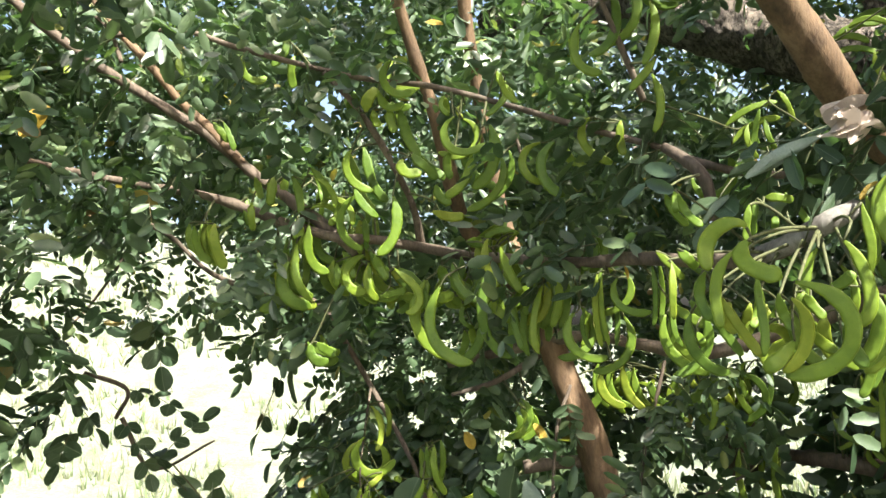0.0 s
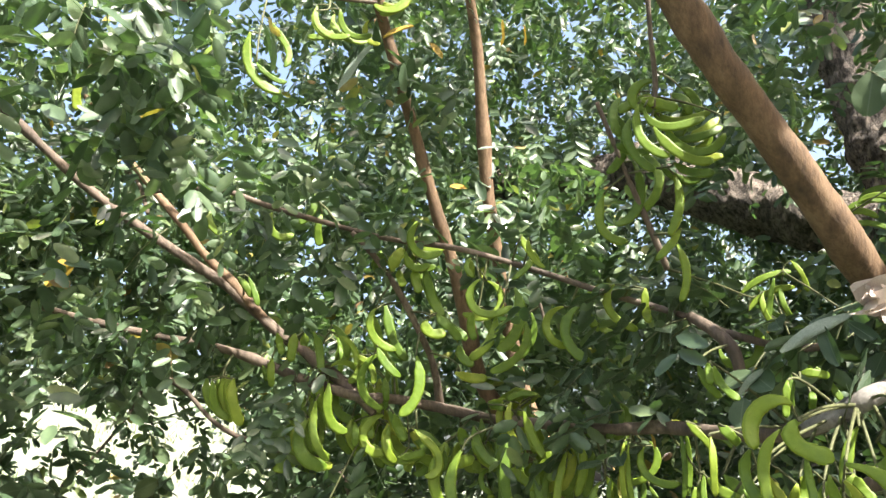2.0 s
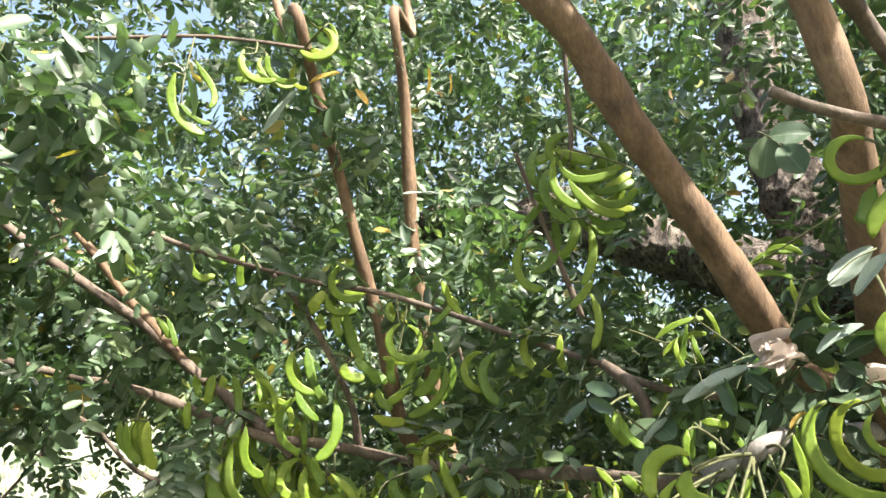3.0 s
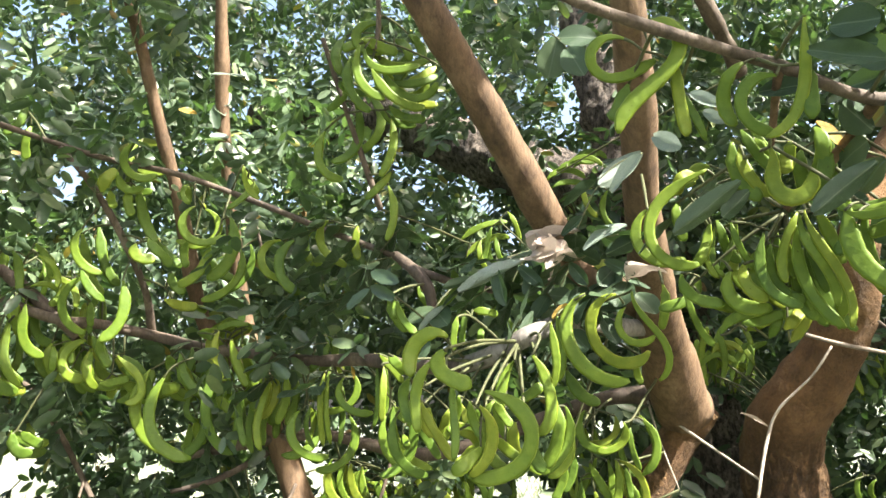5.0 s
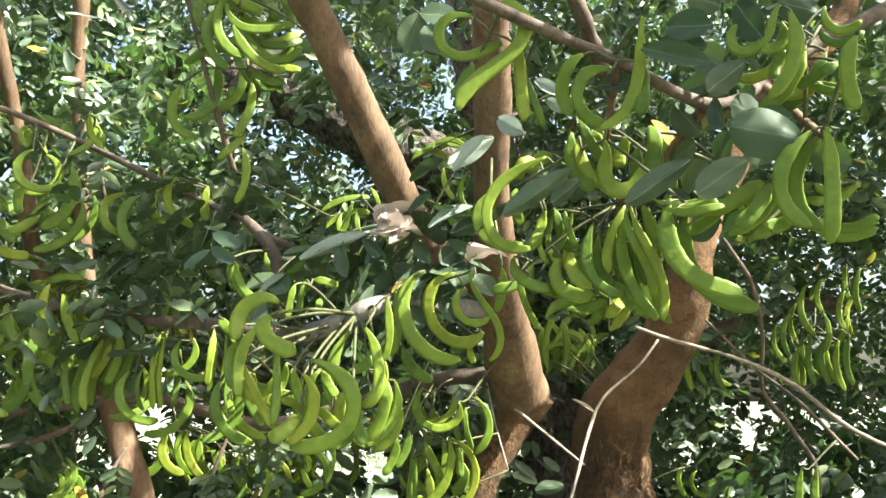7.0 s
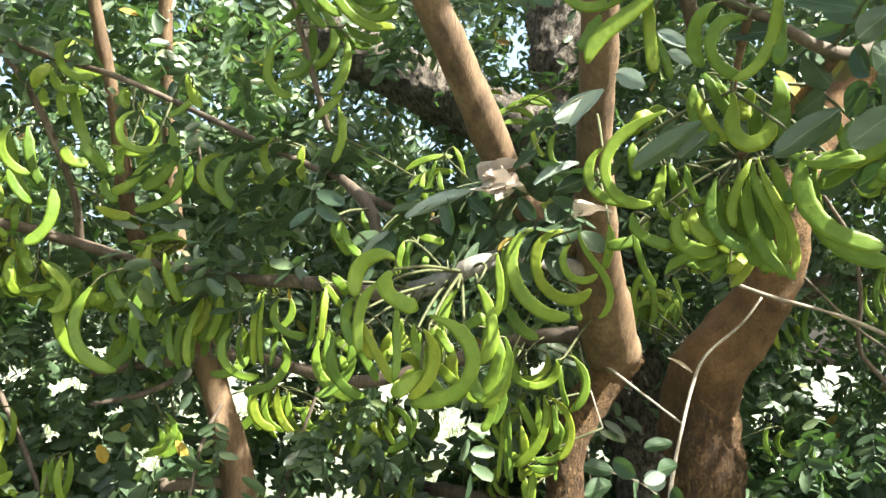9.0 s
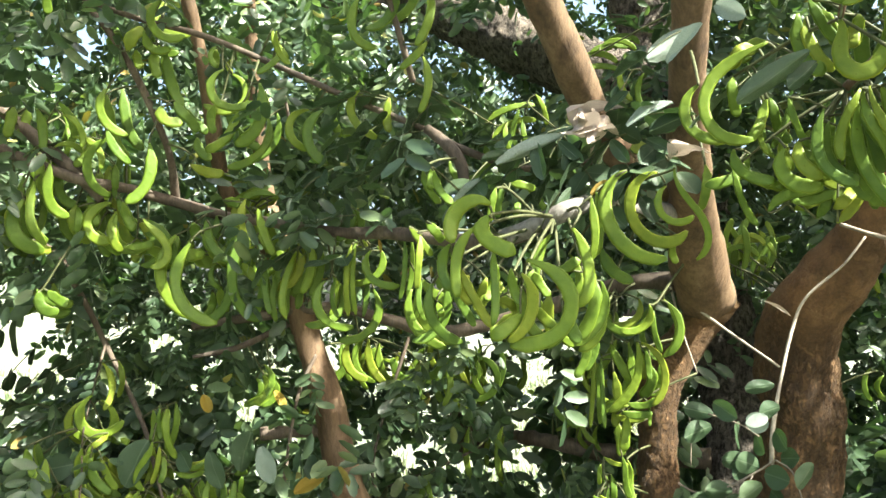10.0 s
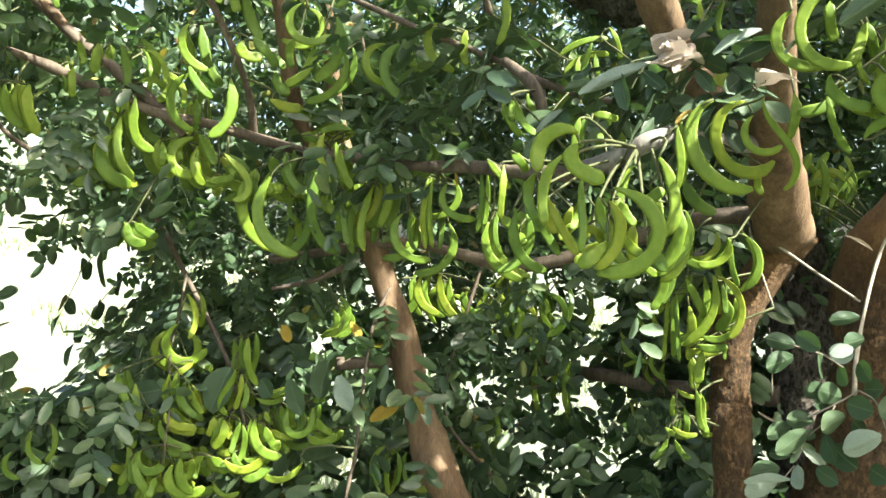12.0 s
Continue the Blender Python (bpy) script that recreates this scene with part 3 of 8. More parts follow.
branch("limb", BARK2, ((0.00, 0.014), (1.00, 0.009)), [(-0.175, 1.847, 1.811), (-0.270, 1.858, 1.901), (-0.403, 1.922, 2.018), (-0.504, 1.942, 2.119), (-0.608, 1.937, 2.198), (-0.785, 1.924, 2.333), (-0.924, 1.861, 2.463), (-1.117, 1.751, 2.683), (-1.350, 1.950, 3.000)], tree)
branch("branch", BARK, ((0.00, 0.012), (1.00, 0.007)), [(-0.410, 1.925, 2.023), (-0.456, 1.931, 2.077), (-0.502, 1.939, 2.135), (-0.566, 1.947, 2.205), (-0.622, 1.928, 2.285), (-0.718, 1.943, 2.408), (-0.798, 1.924, 2.520), (-0.876, 1.958, 2.641)], tree)
branch("branch", BARK2, ((0.00, 0.0075), (1.00, 0.005)), [(0.750, 1.515, 1.868), (0.601, 1.484, 1.844), (0.472, 1.491, 1.879), (0.430, 1.553, 1.922), (0.308, 1.657, 1.998), (0.164, 1.708, 2.071), (0.017, 1.720, 2.126), (-0.111, 1.734, 2.156), (-0.225, 1.698, 2.181), (-0.349, 1.611, 2.201), (-0.457, 1.596, 2.240), (-0.604, 1.645, 2.261)], tree)
branch("branch", BARK2, ((0.00, 0.01), (1.00, 0.011)), [(0.430, 1.552, 1.925), (0.457, 1.494, 1.879), (0.475, 1.476, 1.840), (0.484, 1.483, 1.774)], tree)
branch("branch", BARK2, ((0.00, 0.009), (1.00, 0.006)), [(-0.036, 1.930, 1.816), (-0.050, 1.849, 1.912), (-0.104, 1.766, 2.034), (-0.153, 1.724, 2.112), (-0.203, 1.704, 2.170)], tree)
branch("branch", BARK2, ((0.00, 0.003), (0.35, 0.008), (1.00, 0.006)), [(-0.047, 1.939, 1.162), (-0.072, 1.973, 1.245), (-0.108, 2.084, 1.336), (-0.200, 2.189, 1.508), (-0.255, 2.142, 1.631), (-0.315, 2.108, 1.729), (-0.433, 2.106, 1.759), (-0.573, 2.129, 1.824), (-0.671, 2.134, 1.925), (-0.801, 2.188, 2.002)], tree)
branch("twig", BARK2, ((0.00, 0.004), (0.4, 0.002), (1.00, 0.002)), [(-0.200, 2.189, 1.508), (-0.209, 2.064, 1.418), (-0.216, 1.955, 1.326), (-0.213, 1.922, 1.233), (-0.222, 1.904, 1.140)], tree)
branch("twig", BARK, ((0.00, 0.008), (1.00, 0.006)), [(0.864, 0.768, 1.963), (0.857, 0.847, 1.913), (0.814, 0.898, 1.856)], tree)
branch("twig", BARK, ((0.00, 0.006), (1.00, 0.004)), [(0.728, 0.765, 1.996), (0.741, 0.799, 1.960), (0.753, 0.831, 1.920)], tree)
branch("twig", BARK, ((0.00, 0.006), (1.00, 0.004)), [(0.956, 0.764, 2.001), (0.922, 0.681, 1.931), (0.875, 0.602, 1.875)], tree)
branch("branch", BARK2, ((0.00, 0.014), (0.5, 0.0095), (1.00, 0.0062)), [(1.750, 0.750, 2.450), (1.048, 0.751, 2.073), (0.956, 0.764, 2.001), (0.864, 0.768, 1.963), (0.728, 0.765, 1.996), (0.628, 0.767, 2.019), (0.487, 0.761, 2.049), (0.426, 0.765, 2.077)], tree)
branch("branch", BARK2, ((0.00, 0.016), (1.00, 0.021)), [(1.216, 1.505, 2.329), (1.132, 1.440, 2.395), (1.062, 1.399, 2.462), (0.996, 1.368, 2.543), (0.903, 1.316, 2.643)], tree)
branch("twig", TWIG, ((0.00, 0.0035), (1.00, 0.006)), [(1.074, 1.220, 1.721), (1.136, 1.199, 1.699), (1.263, 1.172, 1.667), (1.371, 1.152, 1.622), (1.500, 1.129, 1.535), (1.750, 1.100, 1.450), (2.200, 1.150, 1.350)], tree, "slender grey-brown dry twig")
branch("twig", DEAD, ((0.00, 0.0024), (1.00, 0.0036)), [(1.105, 1.198, 1.698), (1.072, 1.214, 1.651), (1.017, 1.241, 1.597), (0.984, 1.238, 1.544), (0.939, 1.213, 1.463), (0.873, 1.150, 1.390), (0.855, 1.131, 1.342)], tree, "pale dry forked twig without bark")
branch("twig", DEAD, ((0.00, 0.002), (1.00, 0.0035)), [(1.058, 1.375, 1.470), (1.024, 1.471, 1.530), (0.976, 1.522, 1.585), (0.960, 1.553, 1.625)], tree)
branch("twig", DEAD, ((0.00, 0.0015), (1.00, 0.0025)), [(0.957, 1.491, 1.454), (0.950, 1.535, 1.546), (0.945, 1.561, 1.625)], tree)
branch("twig", BARK2, ((0.00, 0.004), (1.00, 0.006)), [(1.361, 1.304, 1.920), (1.441, 1.316, 1.832), (1.493, 1.349, 1.731), (1.528, 1.391, 1.614), (1.565, 1.353, 1.532), (1.590, 1.315, 1.408), (1.720, 1.550, 1.100)], tree)
branch("twig", BARK2, ((0.00, 0.0028), (1.00, 0.004)), [(1.310, 1.310, 1.751), (1.414, 1.291, 1.657), (1.491, 1.258, 1.591), (1.570, 1.196, 1.479)], tree)
branch("twig", BARK2, ((0.00, 0.004), (1.00, 0.006)), [(0.291, 1.496, 2.339), (0.335, 1.525, 2.212), (0.362, 1.546, 2.144), (0.389, 1.564, 2.074), (0.412, 1.594, 2.027)], tree)
branch("twig", BARK2, ((0.00, 0.004), (1.00, 0.005)), [(0.378, 1.350, 2.604), (0.384, 1.388, 2.506), (0.386, 1.412, 2.423), (0.388, 1.429, 2.342), (0.380, 1.432, 2.292)], tree)
branch("twig", BARK2, ((0.00, 0.004), (1.00, 0.005)), [(-0.126, 1.629, 2.661), (-0.260, 1.628, 2.683), (-0.386, 1.651, 2.708), (-0.643, 1.690, 2.727)], tree)
branch("twig", BARK2, ((0.00, 0.004), (1.00, 0.004)), [(0.273, 1.973, 1.483), (0.231, 1.954, 1.393), (0.204, 1.939, 1.240), (0.188, 1.918, 1.118), (0.164, 1.897, 1.024), (0.150, 1.900, 0.900)], tree)
branch("branch", BARK2, ((0.00, 0.013), (1.00, 0.016)), [(0.152, 2.004, 1.305), (0.212, 2.008, 1.307), (0.314, 2.014, 1.306)], tree)
branch("twig", BARK2, ((0.00, 0.005), (1.00, 0.008)), [(0.002, 1.995, 1.482), (0.106, 2.011, 1.503), (0.222, 2.041, 1.556)], tree)
branch("twig", BARK2, ((0.00, 0.004), (1.00, 0.005)), [(0.519, 2.024, 1.563), (0.478, 2.032, 1.438), (0.444, 2.052, 1.326), (0.421, 2.033, 1.164), (0.550, 2.050, 1.000)], tree)
branch("twig", BARK2, ((0.00, 0.003), (1.00, 0.004)), [(0.488, 2.200, 1.132), (0.591, 2.180, 1.168), (0.723, 2.199, 1.214)], tree)
branch("twig", BARK2, ((0.00, 0.003), (1.00, 0.004)), [(0.171, 1.744, 2.052), (0.187, 1.759, 1.986), (0.197, 1.772, 1.919)], tree)
branch("twig", BARK2, ((0.00, 0.004), (1.00, 0.006)), [(-0.855, 2.052, 2.525), (-0.776, 2.059, 2.448), (-0.742, 2.051, 2.355)], tree)
branch("twig", BARK2, ((0.00, 0.005), (1.00, 0.006)), [(-0.831, 2.147, 1.485), (-0.787, 2.113, 1.553), (-0.894, 2.125, 1.602)], tree)
branch("twig", BARK2, ((0.00, 0.003), (1.00, 0.006)), [(-0.636, 2.312, 1.395), (-0.752, 2.165, 1.353), (-0.819, 2.152, 1.484)], tree)
branch("twig", BARK2, ((0.00, 0.003), (1.00, 0.005)), [(-0.978, 2.195, 1.707), (-0.913, 2.219, 1.775), (-0.807, 2.145, 1.863), (-0.760, 2.155, 1.953)], tree)
branch("trunk", ROUGH2, ((0.00, 0.13), (0.27, 0.098), (0.43, 0.102), (0.65, 0.11), (1.00, 0.11)), [(1.400, 1.980, -0.030), (1.420, 2.000, 0.500), (1.441, 2.044, 1.011), (1.486, 2.134, 1.298), (1.503, 2.260, 1.620), (1.500, 2.399, 2.024), (1.468, 2.491, 2.424), (1.430, 2.530, 2.693), (1.404, 2.571, 3.123), (1.400, 2.600, 3.800)], old_tree, "thick grey trunk with cracked bark plates")
branch("limb", ROUGH2, ((0.00, 0.105), (1.00, 0.085)), [(1.446, 2.306, 2.155), (1.242, 2.422, 2.321), (1.114, 2.556, 2.420), (0.952, 2.682, 2.538), (0.822, 2.810, 2.645), (0.755, 2.886, 2.715), (0.600, 3.100, 2.750), (0.300, 3.500, 2.900)], old_tree)
branch("branch", BARK2, ((0.00, 0.05), (1.00, 0.04)), [(0.786, 2.461, 1.379), (0.783, 2.453, 1.278), (0.801, 2.455, 1.176)], old_tree)
branch("branch", BARK2, ((0.00, 0.018), (1.00, 0.03)), [(0.884, 2.411, 1.221), (0.965, 2.268, 1.216), (1.117, 2.191, 1.187), (1.344, 2.056, 1.184)], old_tree)
branch("branch", BARK2, ((0.00, 0.018), (1.00, 0.03)), [(2.114, 1.623, 1.858), (1.993, 1.757, 1.851), (1.877, 1.876, 1.793), (1.721, 2.011, 1.716)], old_tree)
# ==== pods ====
# place of the stalk, length, heading at the stalk, bend, facing, width, uneven bend, sway
# knotted cluster under the cut branch
pod(0.588, 1.149, 1.618, 0.114, -20, 93, 340, 0.0147)
pod(0.601, 1.208, 1.598, 0.106, -44, 125, 340, 0.0142)
pod(0.400, 1.099, 1.718, 0.099, 127, -147, 347, 0.0209, -68)
pod(0.354, 1.140, 1.668, 0.069, 38, -73, 348, 0.0149, -27)
pod(0.378, 1.093, 1.688, 0.105, 55, -62, 347, 0.0144, -61)
pod(0.379, 1.031, 1.694, 0.078, 81, -123, 345, 0.0212, -289)
pod(0.396, 1.068, 1.660, 0.106, 9, 10, 346, 0.0110, -64)
pod(0.436, 1.057, 1.642, 0.199, -73, 168, 342, 0.0204, 21, -134)
pod(0.422, 1.040, 1.623, 0.106, -45, 122, 344, 0.0154, -5, 44)
pod(0.456, 1.082, 1.629, 0.111, 48, -122, 343, 0.0153, 3, -44)
pod(0.416, 1.063, 1.630, 0.050, 2, -27, 344, 0.0125, -25)
pod(0.424, 1.143, 1.640, 0.054, 1, 27, 345, 0.0126, 24)
pod(0.527, 1.111, 1.692, 0.127, -39, 132, 340, 0.0168, -127, 131)
pod(0.534, 1.204, 1.692, 0.136, 43, -132, 342, 0.0171, 129, -133)
pod(0.570, 1.137, 1.742, 0.099, -3, 37, 339, 0.0121, -66)
pod(0.599, 1.180, 1.757, 0.103, -3, 37, 338, 0.0117, -66)
pod(0.515, 1.094, 1.594, 0.068, 15, -74, 340, 0.0182, 43)
pod(0.515, 1.168, 1.600, 0.072, 15, -73, 341, 0.0183, 42)
pod(0.566, 1.128, 1.621, 0.094, -11, 48, 339, 0.0189, 18)
pod(0.454, 1.083, 1.581, 0.043, -46, -27, 342, 0.0145, 57)
pod(0.451, 1.147, 1.572, 0.045, 49, 27, 345, 0.0144, -57)
pod(0.372, 1.289, 1.797, 0.063, -9, -47, 348, 0.0130, 13)
pod(0.374, 1.370, 1.813, 0.066, -9, -47, 349, 0.0128, 13)
pod(0.335, 1.194, 1.706, 0.038, -37, -6, 349, 0.0138)
pod(0.338, 1.245, 1.692, 0.083, -1, -2, 350, 0.0107, 33)
pod(0.341, 1.183, 1.616, 0.111, 24, -112, 349, 0.0154, 13, -12)
pod(0.375, 1.248, 1.617, 0.116, -22, 115, 349, 0.0153, -20, 7)
pod(0.363, 1.240, 1.589, 0.023, -20, 9, 349, 0.0107)
pod(0.361, 1.108, 1.632, 0.089, -14, -12, 347, 0.0129, -42)
pod(0.358, 1.180, 1.638, 0.095, -14, -12, 347, 0.0128, -42)
pod(0.405, 1.097, 1.590, 0.045, -91, 117, 345, 0.0129, -62)
pod(0.432, 1.142, 1.599, 0.047, 95, -118, 345, 0.0126, 62)
pod(0.424, 1.050, 1.571, 0.051, 38, 29, 345, 0.0187)
pod(0.466, 1.111, 1.630, 0.042, -27, -10, 342, 0.0132)
pod(0.465, 1.174, 1.623, 0.044, 30, 10, 344, 0.0130)
pod(0.525, 1.175, 1.631, 0.043, -105, -32, 340, 0.0158)
pod(0.467, 1.525, 1.860, 0.140, 4, -213, 346, 0.0165, -61, 5)
pod(0.451, 1.219, 1.762, 0.053, 17, -13, 345, 0.0107)
pod(0.479, 1.263, 1.776, 0.055, 17, -13, 344, 0.0102)
pod(0.501, 1.257, 1.749, 0.027, 11, -7, 343, 0.0111)
pod(0.489, 1.261, 1.777, 0.041, -80, 3, 343, 0.0130)
pod(0.379, 1.134, 1.625, 0.043, 35, -99, 347, 0.0182)
pod(0.527, 1.143, 1.544, 0.035, 42, 23, 341, 0.0120)
pod(0.530, 1.185, 1.546, 0.036, -39, -24, 340, 0.0115)
pod(0.410, 1.147, 1.621, 0.049, 21, -6, 346, 0.0134)
pod(0.455, 1.239, 1.630, 0.053, -19, 6, 344, 0.0136)
pod(0.471, 1.161, 1.568, 0.036, 15, 65, 344, 0.0129)
# pods in front of the upright limb
pod(0.775, 1.494, 1.612, 0.157, -44, 206, 152, 0.0172)
pod(0.858, 1.424, 1.589, 0.113, -48, 109, 328, 0.0146)
pod(0.625, 1.342, 1.672, 0.092, -36, 72, 334, 0.0132)
pod(0.584, 1.451, 1.815, 0.086, -45, 26, 336, 0.0128)
pod(0.637, 1.153, 1.786, 0.203, 69, -178, 336, 0.0215, -24, -103)
pod(0.687, 1.152, 1.784, 0.196, 88, -248, 334, 0.0182, 31, -139)
pod(0.704, 1.155, 1.765, 0.104, 49, -195, 333, 0.0119, 17)
pod(0.695, 1.115, 1.785, 0.155, 1, 66, 332, 0.0106, -260, -26)
pod(0.760, 1.136, 1.798, 0.073, -14, 32, 331, 0.0147, 33)
pod(0.730, 1.175, 1.688, 0.043, 35, -79, 333, 0.0112)
pod(0.635, 1.241, 1.676, 0.078, -12, -79, 337, 0.0190, 37)
# large fanned bunch
pod(0.921, 0.668, 1.804, 0.076, 44, 87, 131, 0.0120)
pod(1.008, 0.677, 1.856, 0.066, 30, 93, 311, 0.0112)
pod(0.701, 1.055, 1.895, 0.137, -53, 172, 154, 0.0161)
pod(0.966, 0.871, 1.919, 0.078, -4, 68, 138, 0.0121)
pod(0.935, 0.810, 1.886, 0.084, 2, 137, 136, 0.0126)
pod(0.976, 0.723, 1.811, 0.084, 41, 86, 131, 0.0126)
pod(1.034, 0.692, 1.861, 0.061, 44, 111, 311, 0.0107)
pod(0.970, 0.856, 1.819, 0.050, 46, 113, 137, 0.0097)
pod(0.713, 0.914, 1.913, 0.206, 67, -175, 332, 0.0154, 137, 60)
pod(0.719, 0.944, 1.916, 0.045, 97, -102, 331, 0.0190)
pod(0.772, 0.994, 1.943, 0.047, 97, -103, 330, 0.0193)
pod(0.716, 0.923, 1.843, 0.063, 20, 51, 330, 0.0140, -99)
pod(0.773, 0.994, 1.864, 0.068, -17, -51, 328, 0.0143, 100)
pod(0.679, 0.944, 1.779, 0.075, 12, -93, 330, 0.0155, -100)
pod(0.733, 0.994, 1.787, 0.081, -9, 92, 332, 0.0157, 101)
pod(0.727, 0.905, 1.776, 0.088, 39, -154, 328, 0.0185, -45)
pod(0.734, 0.888, 1.782, 0.059, 14, -96, 327, 0.0168, 17)
pod(0.738, 0.910, 1.842, 0.070, -5, -26, 328, 0.0093, -12)
pod(0.778, 0.955, 1.857, 0.074, 8, 26, 328, 0.0090, 12)
pod(0.752, 0.865, 1.817, 0.118, 18, -93, 326, 0.0136, 38, 57)
pod(0.769, 0.877, 1.805, 0.073, 15, -80, 326, 0.0116, 40)
pod(0.786, 0.841, 1.838, 0.091, 25, -51, 325, 0.0121, 79)
pod(0.776, 0.824, 1.832, 0.120, 8, 12, 323, 0.0119, -163, 14)
pod(0.774, 0.813, 1.833, 0.152, -5, 26, 322, 0.0110, -123, -37)
pod(0.806, 0.876, 1.849, 0.163, -5, 26, 323, 0.0110, -124, -37)
pod(0.783, 0.843, 1.822, 0.142, 8, -54, 324, 0.0151, 5, 17)
pod(0.833, 0.881, 1.829, 0.149, 9, -54, 323, 0.0152, 6, 17)
pod(0.797, 0.820, 1.837, 0.073, -18, 9, 322, 0.0150, -25)
pod(0.780, 0.745, 1.828, 0.160, 11, -87, 320, 0.0225, -12, 90)
pod(0.859, 0.810, 1.831, 0.173, 11, -87, 319, 0.0231, -10, 91)
pod(0.763, 0.734, 1.814, 0.069, -53, -40, 320, 0.0110, -88)
pod(0.791, 0.788, 1.836, 0.074, -53, -40, 320, 0.0109, -87)
pod(0.845, 0.729, 1.815, 0.051, 48, 36, 319, 0.0159)
pod(0.738, 0.814, 1.912, 0.119, -22, -159, 324, 0.0202, 220, 308)
pod(0.739, 0.873, 1.934, 0.080, 8, -56, 326, 0.0151, -21)
pod(0.754, 0.863, 1.941, 0.047, -23, 2, 326, 0.0151)
pod(0.788, 0.840, 1.930, 0.034, 4, 14, 324, 0.0151)
pod(0.825, 0.837, 1.949, 0.080, -29, 68, 323, 0.0200, 41)
pod(0.900, 0.892, 1.963, 0.086, 35, -67, 321, 0.0208, -46)
pod(0.725, 0.941, 1.698, 0.077, -159, 56, 328, 0.0142, 109)
pod(0.748, 0.927, 1.711, 0.054, -89, -28, 327, 0.0142)
pod(0.790, 0.900, 1.700, 0.037, -117, -42, 325, 0.0158)
pod(0.800, 0.905, 1.684, 0.049, -129, -29, 325, 0.0144)
pod(0.785, 0.927, 1.691, 0.036, -133, -41, 326, 0.0129)
pod(0.717, 1.003, 1.766, 0.086, -9, -34, 331, 0.0099, 20)
pod(0.724, 0.941, 1.844, 0.077, 14, -72, 329, 0.0079, 83)
pod(0.776, 1.004, 1.860, 0.082, 14, -72, 329, 0.0085, 83)
pod(0.693, 0.959, 1.880, 0.054, 16, -47, 331, 0.0142)
pod(0.844, 0.589, 1.873, 0.125, 54, -123, 313, 0.0163, 46, 11)
pod(0.898, 0.618, 1.887, 0.132, 54, -122, 312, 0.0167, 46, 9)
pod(0.846, 0.571, 1.874, 0.125, -3, 14, 311, 0.0162, -10)
pod(0.849, 0.656, 1.832, 0.062, 23, 31, 316, 0.0179)
pod(0.898, 0.677, 1.851, 0.065, 23, 31, 315, 0.0181)
pod(0.802, 0.879, 1.792, 0.089, -6, -48, 324, 0.0157, 94)
pod(0.874, 0.950, 1.814, 0.096, -6, -48, 323, 0.0162, 94)
pod(0.817, 0.868, 1.814, 0.077, -10, -2, 323, 0.0141)
pod(0.848, 0.944, 1.818, 0.083, 15, 2, 325, 0.0143)
pod(0.777, 0.884, 1.754, 0.039, -28, -60, 325, 0.0140)
pod(0.793, 0.933, 1.754, 0.041, -29, -60, 326, 0.0138)
pod(0.761, 0.918, 1.780, 0.054, -23, -40, 326, 0.0158)
pod(0.818, 0.977, 1.791, 0.057, -22, -40, 326, 0.0161)
pod(0.771, 0.912, 1.803, 0.059, 34, -80, 327, 0.0142)
pod(0.805, 0.997, 1.825, 0.064, 34, -80, 328, 0.0145)
pod(0.828, 0.885, 1.779, 0.082, -17, -37, 323, 0.0160, 106)
pod(0.830, 0.845, 1.788, 0.081, -12, 19, 322, 0.0171)
pod(0.858, 0.912, 1.788, 0.086, -12, 19, 323, 0.0173)
pod(0.809, 0.873, 1.754, 0.058, -1, -44, 324, 0.0141)
pod(0.846, 0.946, 1.775, 0.063, -1, -44, 324, 0.0143)
pod(0.787, 0.901, 1.818, 0.056, 29, -54, 326, 0.0142)
pod(0.808, 0.899, 1.727, 0.045, -58, -50, 324, 0.0160)
pod(0.854, 0.941, 1.731, 0.048, 62, 50, 325, 0.0159)
pod(0.787, 0.865, 1.811, 0.053, 14, -35, 325, 0.0108)
pod(0.820, 0.928, 1.834, 0.057, 14, -35, 325, 0.0106)
pod(0.814, 0.845, 1.802, 0.061, -20, 11, 323, 0.0123)
pod(0.745, 0.952, 1.734, 0.050, -73, -31, 328, 0.0145)
pod(0.719, 0.967, 1.750, 0.052, -55, -33, 329, 0.0145)
pod(0.769, 0.949, 1.704, 0.040, -115, 18, 327, 0.0130)
pod(0.732, 0.879, 1.939, 0.088, 8, -58, 324, 0.0197)
pod(0.731, 0.856, 1.948, 0.064, -19, -26, 323, 0.0134)
pod(0.800, 0.929, 1.983, 0.070, -19, -26, 322, 0.0138)
pod(0.826, 0.830, 1.924, 0.062, -15, 50, 319, 0.0200)
pod(0.872, 0.923, 1.949, 0.069, 18, -49, 320, 0.0210)
pod(0.783, 0.840, 1.921, 0.033, 14, -11, 321, 0.0166)
pod(0.781, 0.737, 1.810, 0.049, -88, -28, 316, 0.0154)
pod(0.815, 0.732, 1.810, 0.078, -102, -26, 314, 0.0200)
pod(0.829, 0.703, 1.779, 0.070, -115, -38, 313, 0.0184)
pod(0.898, 0.746, 1.786, 0.075, -116, -38, 312, 0.0191)
pod(0.861, 0.684, 1.791, 0.042, -78, -59, 311, 0.0172)
pod(0.807, 0.766, 1.807, 0.044, 24, 40, 318, 0.0175)
pod(0.869, 0.613, 1.975, 0.082, 17, 85, 310, 0.0165, -77)
pod(0.934, 0.643, 1.998, 0.086, 17, 85, 309, 0.0169, -78)
pod(0.915, 0.635, 1.952, 0.052, 74, 21, 309, 0.0159)
pod(0.944, 0.678, 1.973, 0.056, -56, -19, 307, 0.0159)
